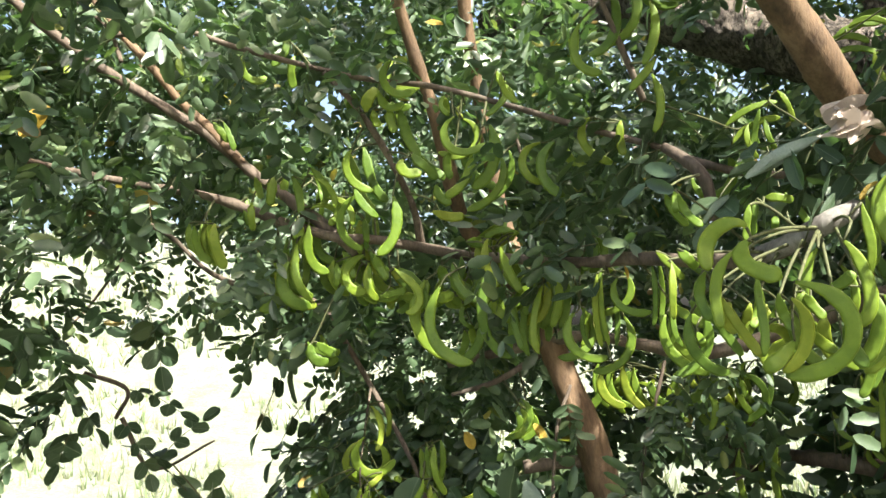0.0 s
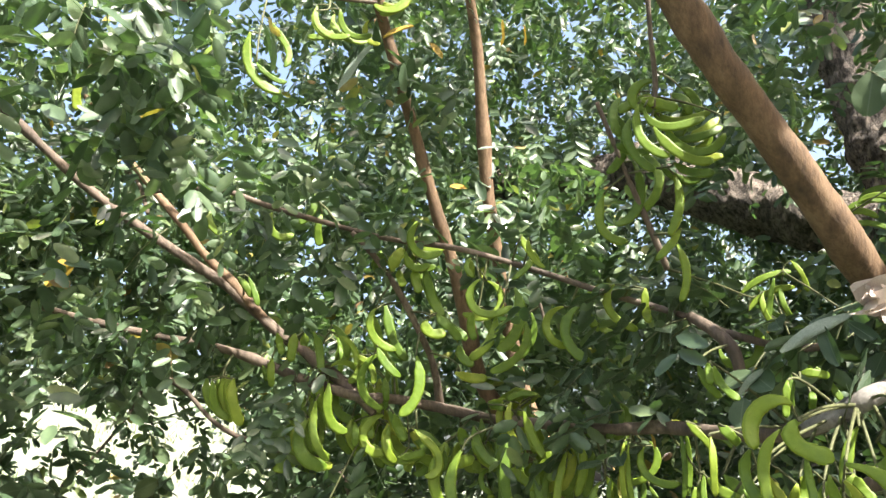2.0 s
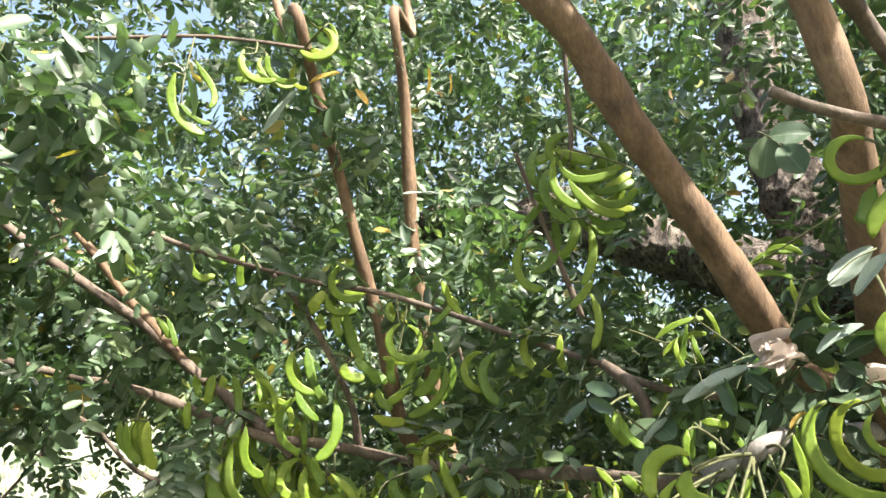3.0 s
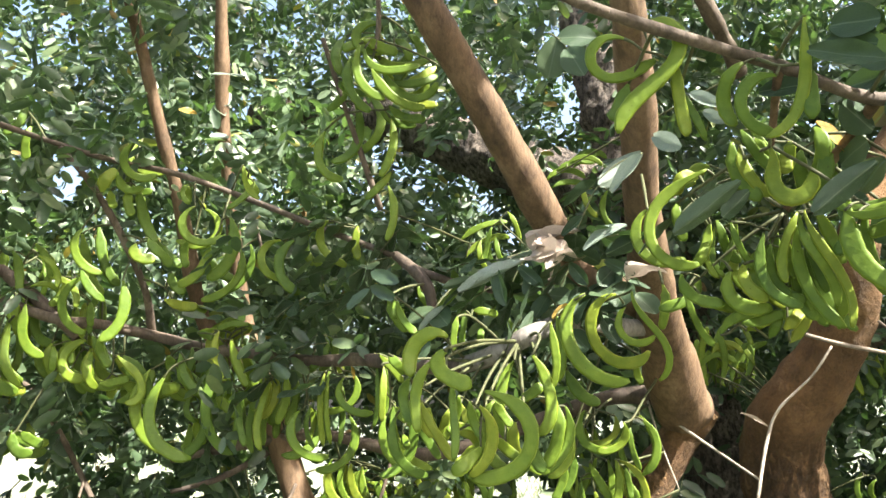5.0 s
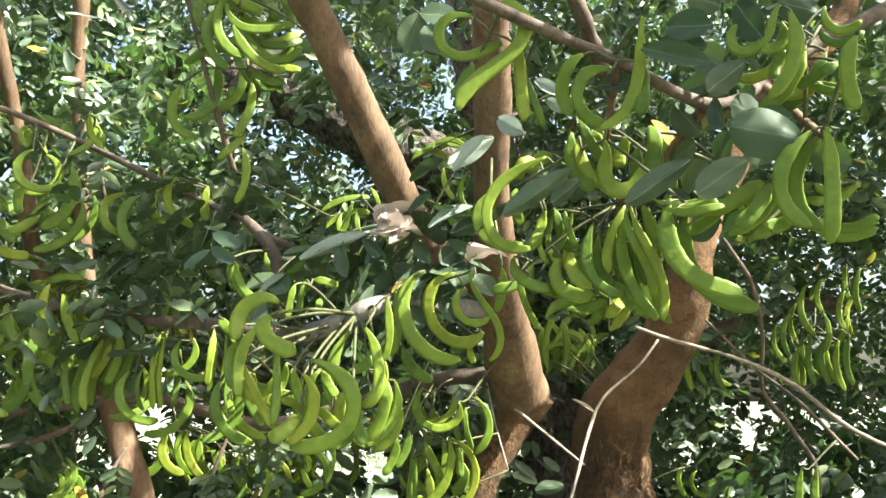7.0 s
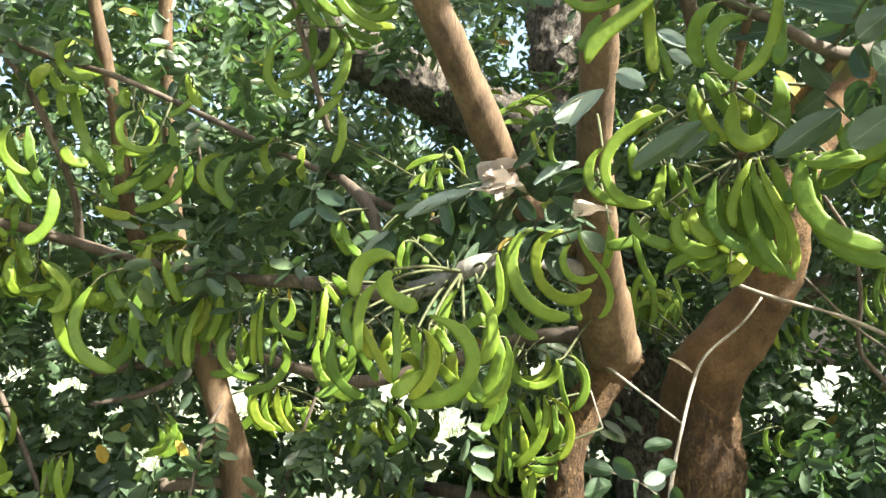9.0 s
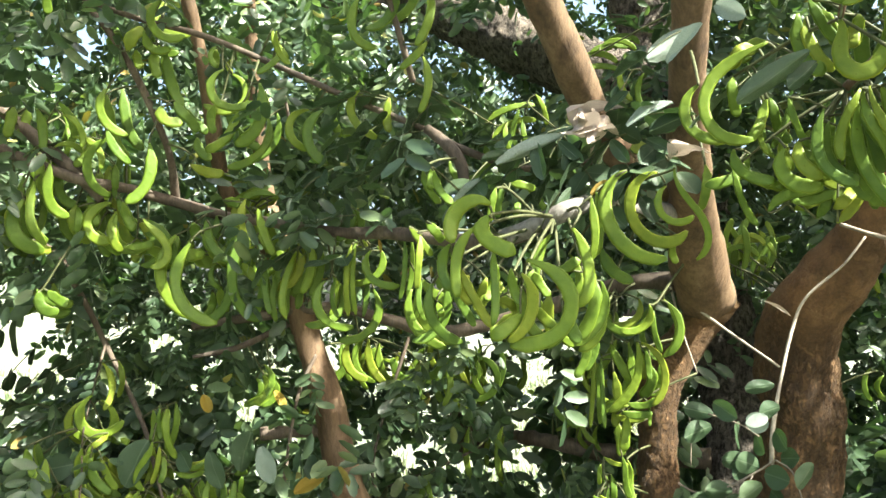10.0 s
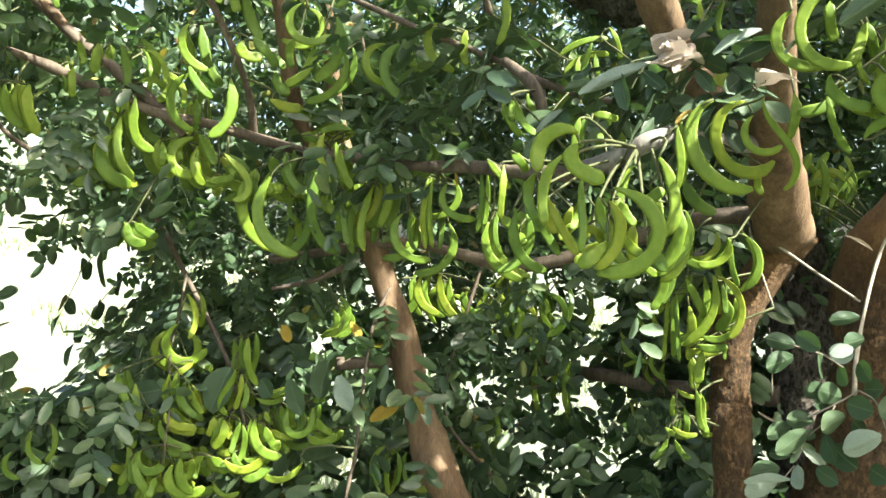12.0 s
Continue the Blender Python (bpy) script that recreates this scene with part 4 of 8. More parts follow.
# near pods on the upper branch
pod(0.890, 0.600, 2.026, 0.059, -20, 165, 130, 0.0106)
pod(0.861, 0.685, 2.029, 0.078, -17, 230, 136, 0.0121)
pod(0.904, 0.677, 2.043, 0.103, -22, 130, 314, 0.0140)
pod(0.900, 0.640, 1.953, 0.051, 47, 58, 131, 0.0098)
pod(0.965, 0.675, 2.049, 0.066, 2, 147, 130, 0.0112)
pod(0.562, 0.824, 2.045, 0.151, 113, -214, 335, 0.0133, -221, 218)
pod(0.573, 0.796, 2.045, 0.192, -131, 130, 332, 0.0189, 453, 35)
pod(0.566, 0.833, 1.990, 0.049, 25, 8, 335, 0.0175)
pod(0.613, 0.798, 2.006, 0.090, 9, -13, 331, 0.0153, -28)
pod(0.631, 0.822, 1.989, 0.076, -7, -5, 330, 0.0103, -40)
pod(0.675, 0.760, 1.993, 0.084, 65, -107, 327, 0.0160, -18)
pod(0.697, 0.733, 1.969, 0.112, 106, -185, 326, 0.0145, -51, 42)
pod(0.719, 0.704, 2.026, 0.149, 6, 81, 324, 0.0131, -127, 25)
pod(0.723, 0.713, 1.977, 0.065, -4, 15, 323, 0.0158)
pod(0.829, 0.605, 2.017, 0.108, 42, 195, 315, 0.0118, -261, -219)
pod(0.827, 0.592, 2.008, 0.110, -14, 77, 313, 0.0155, -45)
pod(0.888, 0.584, 1.954, 0.049, 63, 12, 312, 0.0135)
pod(0.838, 0.519, 1.951, 0.078, 32, -53, 310, 0.0161, -18)
pod(0.867, 0.638, 1.984, 0.037, 52, -61, 314, 0.0124)
# bunch high beside the leaning limb
pod(0.395, 1.437, 2.346, 0.156, 110, -192, 350, 0.0186, -192, 246)
pod(0.357, 1.414, 2.286, 0.129, 4, -108, 349, 0.0162, -134)
pod(0.383, 1.461, 2.317, 0.134, 4, -108, 348, 0.0157, -134)
pod(0.350, 1.425, 2.299, 0.135, 18, -100, 350, 0.0173, 52)
pod(0.340, 1.447, 2.283, 0.129, 32, -95, 351, 0.0175, -8)
pod(0.330, 1.519, 2.320, 0.136, -33, 92, 352, 0.0173, 18)
pod(0.334, 1.478, 2.339, 0.091, 43, -81, 352, 0.0189, 11)
pod(0.369, 1.412, 2.246, 0.130, -19, -81, 348, 0.0182, 33)
pod(0.409, 1.486, 2.284, 0.137, -19, -81, 347, 0.0181, 33)
pod(0.391, 1.419, 2.245, 0.135, -21, -147, 347, 0.0173, 86)
pod(0.385, 1.471, 2.270, 0.140, -21, -147, 348, 0.0168, 85)
pod(0.412, 1.435, 2.234, 0.090, -68, -74, 347, 0.0165, 31)
pod(0.404, 1.487, 2.243, 0.091, 67, 75, 351, 0.0160, -39)
pod(0.404, 1.436, 2.185, 0.075, -41, -56, 347, 0.0165)
pod(0.401, 1.508, 2.201, 0.078, -41, -56, 348, 0.0162)
pod(0.450, 1.467, 2.306, 0.065, 8, 29, 348, 0.0212)
pod(0.425, 1.462, 2.334, 0.062, -60, 74, 348, 0.0189)
pod(0.473, 1.544, 2.381, 0.066, -60, 74, 346, 0.0189)
pod(0.357, 1.434, 2.310, 0.070, -74, 13, 349, 0.0205)
pod(0.391, 1.469, 2.337, 0.073, 71, -12, 351, 0.0200)
pod(0.499, 1.434, 2.271, 0.065, 37, 53, 346, 0.0167)
# pods along the hanging twig
pod(0.148, 1.585, 2.102, 0.070, -10, 74, 180, 0.0115)
pod(0.042, 1.688, 2.097, 0.053, -57, 134, 184, 0.0100)
pod(0.386, 1.608, 2.284, 0.180, -56, 133, 350, 0.0185)
pod(0.337, 1.725, 2.030, 0.169, -102, 194, 176, 0.0179)
pod(0.226, 1.714, 1.989, 0.130, -86, 179, 178, 0.0157)
pod(0.167, 1.638, 2.090, 0.079, 20, 47, 360, 0.0122)
pod(0.082, 1.775, 2.098, 0.043, -90, 165, 182, 0.0090)
pod(0.359, 1.545, 2.231, 0.154, -17, 106, 352, 0.0187, -69)
pod(0.302, 1.573, 2.178, 0.130, 27, -131, 353, 0.0178, 92)
pod(0.416, 1.484, 2.179, 0.124, -16, 53, 349, 0.0171, 14)
pod(0.415, 1.485, 2.075, 0.075, 34, 20, 350, 0.0149)
pod(0.413, 1.515, 2.054, 0.115, -19, 55, 349, 0.0152, -17)
pod(0.309, 1.603, 2.004, 0.121, 57, -123, 353, 0.0159, -104)
pod(0.366, 1.595, 1.990, 0.068, 17, -35, 351, 0.0159)
pod(0.249, 1.679, 1.979, 0.140, 64, -131, 356, 0.0213, -33)
pod(0.381, 1.338, 1.810, 0.037, 2, 5, 349, 0.0125)
pod(0.486, 1.520, 1.885, 0.035, 51, -100, 346, 0.0132)
# pods in front of the thin limbs
pod(-0.080, 1.548, 2.661, 0.141, -61, 214, 360, 0.0163)
pod(-0.200, 1.572, 2.612, 0.104, -12, 128, 185, 0.0140)
pod(-0.252, 1.567, 2.611, 0.112, -10, 126, 187, 0.0146)
pod(-0.158, 1.791, 1.926, 0.155, -72, 152, 185, 0.0171)
pod(-0.098, 1.663, 2.732, 0.126, -89, 230, 360, 0.0154)
pod(-0.149, 1.690, 2.652, 0.077, -39, 130, 183, 0.0121)
pod(-0.203, 1.629, 2.644, 0.112, -2, 115, 5, 0.0146)
pod(-0.061, 1.676, 2.174, 0.126, 54, -170, 5, 0.0166, -44, 83)
pod(-0.054, 1.768, 2.212, 0.134, 54, -170, 5, 0.0162, -45, 84)
pod(0.055, 1.664, 2.043, 0.151, 64, -186, 2, 0.0164, -92, 73)
pod(0.073, 1.735, 2.057, 0.157, -71, 190, 1, 0.0158, 90, -49)
pod(0.123, 1.665, 2.022, 0.145, -17, 94, 360, 0.0234, -43)
pod(0.082, 1.695, 1.976, 0.113, -1, 68, 2, 0.0190, 15)
pod(0.067, 1.775, 2.005, 0.120, -2, -68, 0, 0.0187, -19)
pod(0.041, 1.714, 2.097, 0.035, 5, -4, 2, 0.0169)
pod(0.008, 1.762, 1.930, 0.056, 7, -87, 3, 0.0198)
pod(-0.005, 1.762, 1.873, 0.068, -63, -34, 3, 0.0198)
pod(0.011, 1.803, 1.872, 0.070, -63, -34, 2, 0.0190)
pod(0.144, 1.745, 1.975, 0.152, -20, 104, 360, 0.0171, 34)
pod(0.166, 1.794, 1.997, 0.157, -20, 103, 359, 0.0164, 34)
pod(-0.035, 1.719, 1.991, 0.074, -10, 8, 4, 0.0194, -174)
pod(-0.021, 1.800, 2.004, 0.077, -10, 8, 3, 0.0190, -174)
pod(-0.055, 1.737, 2.095, 0.115, -3, -31, 5, 0.0220)
pod(-0.055, 1.707, 1.976, 0.064, 48, -167, 5, 0.0217, -116)
pod(-0.121, 1.700, 2.078, 0.057, -183, 74, 7, 0.0241)
pod(-0.158, 1.755, 2.093, 0.058, -183, 74, 8, 0.0237)
pod(-0.094, 1.703, 2.120, 0.071, -3, -132, 6, 0.0169, 33)
pod(-0.083, 1.765, 2.136, 0.074, -3, -132, 5, 0.0162, 32)
pod(-0.074, 1.725, 2.091, 0.056, 10, -37, 6, 0.0195)
pod(-0.056, 1.797, 2.111, 0.059, 10, -38, 5, 0.0190)
pod(-0.109, 1.721, 2.088, 0.040, -6, -13, 7, 0.0170)
pod(-0.161, 1.744, 2.014, 0.120, 44, -128, 8, 0.0173, -40)
pod(-0.161, 1.745, 1.936, 0.083, -15, -57, 8, 0.0173, 45)
pod(-0.192, 1.821, 1.945, 0.084, 9, 57, 10, 0.0168, -50)
pod(-0.082, 1.735, 1.909, 0.138, -11, 85, 7, 0.0220, -58)
pod(0.148, 1.685, 2.137, 0.070, -16, -19, 358, 0.0166)
pod(0.040, 1.724, 1.989, 0.058, 27, -58, 2, 0.0169)
# pods on the outer branches
pod(-0.393, 1.603, 2.590, 0.170, 17, -104, 11, 0.0204, 49)
pod(-0.381, 1.605, 2.518, 0.078, -26, -70, 10, 0.0113)
pod(-0.505, 1.575, 2.506, 0.095, -137, -0, 15, 0.0113)
pod(-0.359, 1.640, 2.638, 0.123, -27, 80, 10, 0.0150, -151)
pod(-0.250, 1.596, 2.642, 0.098, 20, -116, 7, 0.0156, 70)
pod(-0.215, 1.600, 2.622, 0.121, 24, -135, 5, 0.0134, -27)
pod(-0.068, 1.588, 2.697, 0.125, -33, 129, 1, 0.0176, 15)
pod(-0.756, 1.646, 2.529, 0.077, 24, -45, 23, 0.0186)
pod(-0.735, 1.708, 2.400, 0.073, 31, -65, 22, 0.0127)
pod(-0.701, 1.721, 2.415, 0.042, -12, 2, 20, 0.0127)
pod(-0.514, 1.780, 2.261, 0.093, 26, -137, 14, 0.0165, -12)
pod(-0.385, 1.808, 2.258, 0.098, 31, -178, 10, 0.0178, 52)
pod(-0.292, 1.822, 2.303, 0.086, -8, 77, 8, 0.0178)
pod(-0.278, 1.824, 2.252, 0.073, 25, -43, 7, 0.0178)
pod(-0.378, 1.809, 1.986, 0.048, -17, 9, 10, 0.0153)
pod(-0.262, 1.826, 2.002, 0.082, -48, 54, 6, 0.0153)
pod(-0.529, 1.827, 1.902, 0.087, 12, -74, 14, 0.0196)
pod(-0.486, 1.838, 1.907, 0.095, 7, -30, 13, 0.0196)
pod(-0.746, 1.736, 2.224, 0.041, -144, -41, 21, 0.0155)
pod(-0.436, 1.798, 2.110, 0.067, -24, 15, 12, 0.0127)
pod(-0.461, 1.803, 2.116, 0.058, -36, 9, 12, 0.0154)
# pods hanging below the long low limb
pod(-0.224, 1.786, 1.923, 0.093, -93, 118, 5, 0.0133)
pod(-0.244, 1.774, 1.964, 0.079, -72, 91, 6, 0.0122)
pod(0.359, 1.731, 1.626, 0.161, -33, 138, 347, 0.0175)
pod(0.267, 1.821, 1.786, 0.091, -34, 139, 171, 0.0131)
pod(0.451, 1.611, 1.725, 0.061, -52, 15, 343, 0.0107)
pod(0.053, 1.843, 1.681, 0.069, -60, 145, 178, 0.0114)
pod(-0.267, 1.837, 1.912, 0.090, -122, 131, 6, 0.0130)
pod(-0.187, 1.851, 1.943, 0.098, -84, 128, 4, 0.0136)
pod(-0.256, 1.907, 1.969, 0.069, -14, 37, 7, 0.0114)
pod(-0.320, 1.868, 1.806, 0.158, 69, -160, 10, 0.0261, -83, -6)
pod(-0.354, 1.943, 1.810, 0.163, 69, -160, 11, 0.0259, -82, -7)
pod(-0.314, 1.870, 1.853, 0.144, 2, -81, 10, 0.0170, 130)
pod(-0.305, 1.922, 1.863, 0.149, -3, 79, 10, 0.0161, -124)
pod(-0.302, 1.892, 1.903, 0.070, 8, -15, 10, 0.0158)
pod(-0.329, 1.948, 1.923, 0.072, -9, 15, 10, 0.0150)
pod(-0.273, 1.876, 1.895, 0.131, 16, -90, 9, 0.0196, 106)
pod(-0.305, 1.952, 1.919, 0.136, -19, 88, 9, 0.0191, -94)
pod(-0.162, 1.840, 1.867, 0.061, 10, -7, 6, 0.0127)
pod(-0.184, 1.939, 1.880, 0.065, 10, -7, 6, 0.0134)
pod(-0.150, 1.841, 1.875, 0.063, 10, -15, 5, 0.0115)
pod(-0.167, 1.920, 1.892, 0.066, 10, -15, 6, 0.0119)
pod(-0.160, 1.841, 1.803, 0.134, 80, -208, 6, 0.0204, 81)
pod(-0.186, 1.928, 1.813, 0.141, -85, 209, 6, 0.0200, -66)
pod(-0.150, 1.841, 1.788, 0.091, 10, -87, 5, 0.0191, 119)
pod(-0.178, 1.899, 1.784, 0.093, 10, -87, 6, 0.0184, 119)
pod(-0.136, 1.823, 1.803, 0.062, -10, -27, 5, 0.0164)
pod(-0.158, 1.871, 1.820, 0.063, -10, -27, 5, 0.0155)
pod(-0.131, 1.833, 1.712, 0.057, -95, -11, 4, 0.0165)
pod(-0.121, 1.894, 1.707, 0.059, -95, -11, 3, 0.0157)
pod(-0.094, 1.796, 1.765, 0.132, -38, 154, 3, 0.0173, -238, -23)
pod(-0.119, 1.894, 1.779, 0.139, -38, 154, 3, 0.0170, -238, -21)
pod(-0.002, 1.739, 1.716, 0.208, 36, -124, 1, 0.0239, 31, 26)
pod(-0.032, 1.809, 1.737, 0.215, 36, -124, 2, 0.0237, 33, 25)
pod(0.028, 1.779, 1.766, 0.102, 4, -69, 359, 0.0196, 5)
pod(0.048, 1.859, 1.784, 0.107, -4, 68, 360, 0.0192, -5)
pod(0.026, 1.819, 1.704, 0.039, 70, 15, 0, 0.0250)
pod(-0.303, 1.973, 1.631, 0.102, 39, -166, 9, 0.0193, -58)
pod(-0.336, 2.048, 1.637, 0.104, -40, 169, 10, 0.0186, 51)
pod(-0.186, 1.848, 1.747, 0.067, -28, -38, 6, 0.0179)
pod(-0.228, 1.863, 1.800, 0.093, 29, -110, 7, 0.0181, 6)
pod(-0.254, 1.920, 1.805, 0.095, 29, -110, 8, 0.0173, 7)
pod(0.000, 1.839, 1.767, 0.039, -19, 10, 0, 0.0228)
pod(0.102, 1.717, 1.802, 0.103, 28, -60, 357, 0.0154, -38)
pod(0.092, 1.798, 1.813, 0.107, 28, -60, 358, 0.0149, -38)
pod(0.125, 1.716, 1.783, 0.100, -10, -19, 356, 0.0177)
pod(0.149, 1.785, 1.782, 0.105, -10, -19, 355, 0.0172)
pod(0.086, 1.718, 1.728, 0.188, 2, -68, 358, 0.0201, 96, 62)
pod(0.071, 1.809, 1.732, 0.196, -2, 69, 359, 0.0199, -99, -58)
pod(0.098, 1.748, 1.678, 0.062, -31, -28, 357, 0.0193)
pod(0.118, 1.797, 1.689, 0.064, 31, 28, 358, 0.0186)
pod(0.142, 1.715, 1.687, 0.113, 14, -27, 356, 0.0142, -32)
pod(0.137, 1.806, 1.685, 0.118, -14, 27, 356, 0.0137, 32)
pod(0.201, 1.710, 1.699, 0.140, 22, -49, 355, 0.0154, 57)
pod(0.191, 1.811, 1.702, 0.148, 22, -49, 355, 0.0150, 57)
pod(0.226, 1.707, 1.716, 0.106, -22, 52, 353, 0.0177, 34)
pod(0.249, 1.755, 1.716, 0.109, -22, 52, 353, 0.0170, 34)
pod(0.206, 1.729, 1.718, 0.101, -26, 75, 354, 0.0168, 25)
pod(0.196, 1.821, 1.721, 0.106, -26, 75, 355, 0.0164, 25)
pod(0.253, 1.663, 1.640, 0.146, 48, -155, 352, 0.0173, -22)
pod(0.283, 1.760, 1.648, 0.154, -47, 156, 352, 0.0171, 19)
pod(0.275, 1.670, 1.646, 0.084, 24, -67, 351, 0.0093, 21)
pod(0.279, 1.750, 1.655, 0.088, -23, 67, 352, 0.0097, -22)
pod(0.300, 1.636, 1.710, 0.143, 17, -25, 351, 0.0114, -14)
pod(0.319, 1.693, 1.724, 0.148, 18, -25, 350, 0.0118, -14)
pod(0.308, 1.634, 1.705, 0.135, 14, -24, 350, 0.0103, -13)
pod(0.339, 1.720, 1.709, 0.142, -13, 24, 349, 0.0108, 13)
pod(0.336, 1.629, 1.698, 0.120, 43, -143, 349, 0.0148, -65)
pod(0.360, 1.686, 1.709, 0.124, -42, 143, 349, 0.0142, 64)
pod(0.390, 1.577, 1.717, 0.118, -5, 22, 347, 0.0100, -6)
pod(0.424, 1.661, 1.727, 0.125, -5, 22, 346, 0.0106, -6)
pod(0.383, 1.507, 1.730, 0.067, -42, 8, 346, 0.0128)
pod(0.404, 1.574, 1.620, 0.147, 25, -102, 346, 0.0189, -34)
pod(0.442, 1.657, 1.631, 0.155, 25, -102, 345, 0.0188, -34)
pod(0.422, 1.569, 1.646, 0.089, 11, -55, 346, 0.0100, 63)
pod(0.420, 1.611, 1.643, 0.091, -9, 55, 346, 0.0103, -63)
pod(0.294, 1.677, 1.787, 0.085, -53, 123, 351, 0.0164, 61)
pod(0.319, 1.724, 1.787, 0.088, -53, 123, 350, 0.0156, 61)
pod(0.022, 1.779, 1.737, 0.071, -19, -50, 359, 0.0196)
pod(0.047, 1.849, 1.733, 0.074, -19, -50, 358, 0.0191)
pod(0.161, 1.774, 1.819, 0.065, 110, -54, 356, 0.0147)
pod(0.178, 1.833, 1.821, 0.067, 110, -54, 356, 0.0139)
pod(0.060, 1.779, 1.806, 0.035, -79, 15, 358, 0.0147)
pod(0.416, 1.447, 1.639, 0.065, -29, -58, 344, 0.0186)
pod(0.414, 1.530, 1.635, 0.069, -29, -58, 345, 0.0185)
pod(0.202, 1.750, 1.714, 0.077, 22, 14, 355, 0.0169)
pod(0.230, 1.807, 1.731, 0.079, -21, -14, 353, 0.0163)
pod(0.367, 2.071, 1.508, 0.121, 31, -118, 350, 0.0217, -4)
pod(0.363, 2.162, 1.498, 0.126, -30, 120, 351, 0.0211)
pod(0.413, 2.062, 1.515, 0.122, 9, -71, 349, 0.0202, 23)
pod(0.451, 2.126, 1.504, 0.126, 9, -71, 348, 0.0194, 23)
pod(0.541, 2.034, 1.451, 0.106, 34, -199, 345, 0.0202, -242)
pod(0.538, 2.128, 1.440, 0.110, -32, 199, 347, 0.0196, 242)
pod(0.608, 2.016, 1.505, 0.091, -19, 72, 344, 0.0202)
pod(0.608, 2.088, 1.510, 0.094, 21, -73, 344, 0.0194)
pod(0.156, 1.945, 1.464, 0.115, -50, 137, 356, 0.0161, 36)
pod(0.147, 1.985, 1.456, 0.117, -50, 137, 357, 0.0151, 35)
pod(-0.317, 1.813, 1.801, 0.135, 36, -123, 9, 0.0278, 4, 78)
pod(-0.362, 1.876, 1.808, 0.139, -40, 123, 10, 0.0276, 8, -56)
pod(-0.296, 1.796, 1.837, 0.133, 6, -56, 8, 0.0175, 57, 55)
pod(-0.327, 1.862, 1.857, 0.137, 6, -56, 9, 0.0169, 58, 54)
pod(-0.269, 1.800, 1.873, 0.122, 4, -101, 7, 0.0200, 139, 7)
pod(-0.262, 1.881, 1.902, 0.128, 4, -102, 7, 0.0196, 139, 8)
pod(-0.288, 1.817, 1.886, 0.074, 9, -38, 8, 0.0177, 15)
pod(-0.280, 1.909, 1.901, 0.078, 9, -38, 8, 0.0173, 15)
pod(-0.165, 1.851, 1.802, 0.092, 83, -147, 5, 0.0230, 44)
pod(-0.200, 1.948, 1.817, 0.096, 82, -147, 6, 0.0229, 44)
pod(-0.148, 1.832, 1.809, 0.072, -43, 4, 3, 0.0215, 74)
pod(-0.169, 1.881, 1.820, 0.075, 41, -4, 5, 0.0208, -69)
pod(-0.149, 1.842, 1.779, 0.133, 6, -98, 3, 0.0216, -55, 289)
pod(-0.136, 1.903, 1.797, 0.138, 6, -98, 3, 0.0210, -56, 289)
pod(-0.165, 1.851, 1.880, 0.059, 7, -15, 4, 0.0179)
pod(-0.193, 1.909, 1.885, 0.061, -8, 15, 5, 0.0172)
pod(-0.153, 1.832, 1.882, 0.054, -2, -0, 4, 0.0152)
pod(-0.135, 1.883, 1.897, 0.056, -2, -0, 3, 0.0143)
pod(-0.206, 1.847, 1.817, 0.065, -27, 21, 5, 0.0179)
pod(-0.192, 1.939, 1.821, 0.068, -27, 21, 5, 0.0174)
pod(-0.221, 1.836, 1.793, 0.053, -8, 22, 6, 0.0153)
pod(-0.211, 1.917, 1.812, 0.056, -8, 22, 6, 0.0146)
pod(-0.088, 1.835, 1.768, 0.107, -47, 73, 1, 0.0253, -82)
pod(-0.112, 1.894, 1.773, 0.110, -47, 73, 2, 0.0248, -82)
pod(-0.092, 1.855, 1.718, 0.069, -45, 110, 1, 0.0230, -259)
pod(-0.071, 1.896, 1.735, 0.071, 42, -106, 2, 0.0222, 260)
pod(-0.030, 1.856, 1.741, 0.058, 11, 18, 0, 0.0205)
pod(-0.002, 1.926, 1.742, 0.061, 11, 19, 360, 0.0199)
pod(0.142, 1.829, 1.837, 0.062, 65, -29, 356, 0.0253, 57)
pod(0.179, 1.885, 1.832, 0.064, 66, -29, 355, 0.0248, 57)
pod(0.063, 1.834, 1.816, 0.046, -68, -23, 357, 0.0253)
pod(0.115, 1.821, 1.813, 0.120, 33, -47, 356, 0.0189, -106)
pod(0.145, 1.889, 1.825, 0.125, 33, -48, 355, 0.0183, -106)
pod(0.130, 1.809, 1.795, 0.089, 1, -32, 355, 0.0188, -7)
pod(0.155, 1.898, 1.810, 0.094, 1, -32, 354, 0.0184, -7)
pod(0.093, 1.812, 1.751, 0.107, 16, -36, 356, 0.0275, -11)
pod(0.120, 1.880, 1.760, 0.111, 16, -36, 356, 0.0273, -11)
pod(0.032, 1.835, 1.753, 0.090, 2, -75, 358, 0.0253, 7)
pod(0.055, 1.895, 1.751, 0.094, 2, -75, 357, 0.0248, 7)
pod(0.225, 1.829, 1.722, 0.118, -43, 74, 352, 0.0254, 104)
pod(0.209, 1.902, 1.721, 0.122, 43, -74, 353, 0.0251, -103)
pod(0.192, 1.844, 1.720, 0.083, -2, 45, 354, 0.0205, 101)
pod(0.184, 1.915, 1.727, 0.086, -2, 45, 354, 0.0199, 101)
pod(0.149, 1.828, 1.688, 0.110, 10, -16, 354, 0.0177, -52)
pod(0.177, 1.895, 1.691, 0.115, 10, -16, 354, 0.0171, -52)
pod(0.214, 1.821, 1.682, 0.114, 31, -49, 353, 0.0177, 18)
pod(0.200, 1.883, 1.699, 0.118, -31, 50, 353, 0.0170, -18)
pod(-0.000, 1.856, 1.694, 0.056, -64, -23, 358, 0.0230)
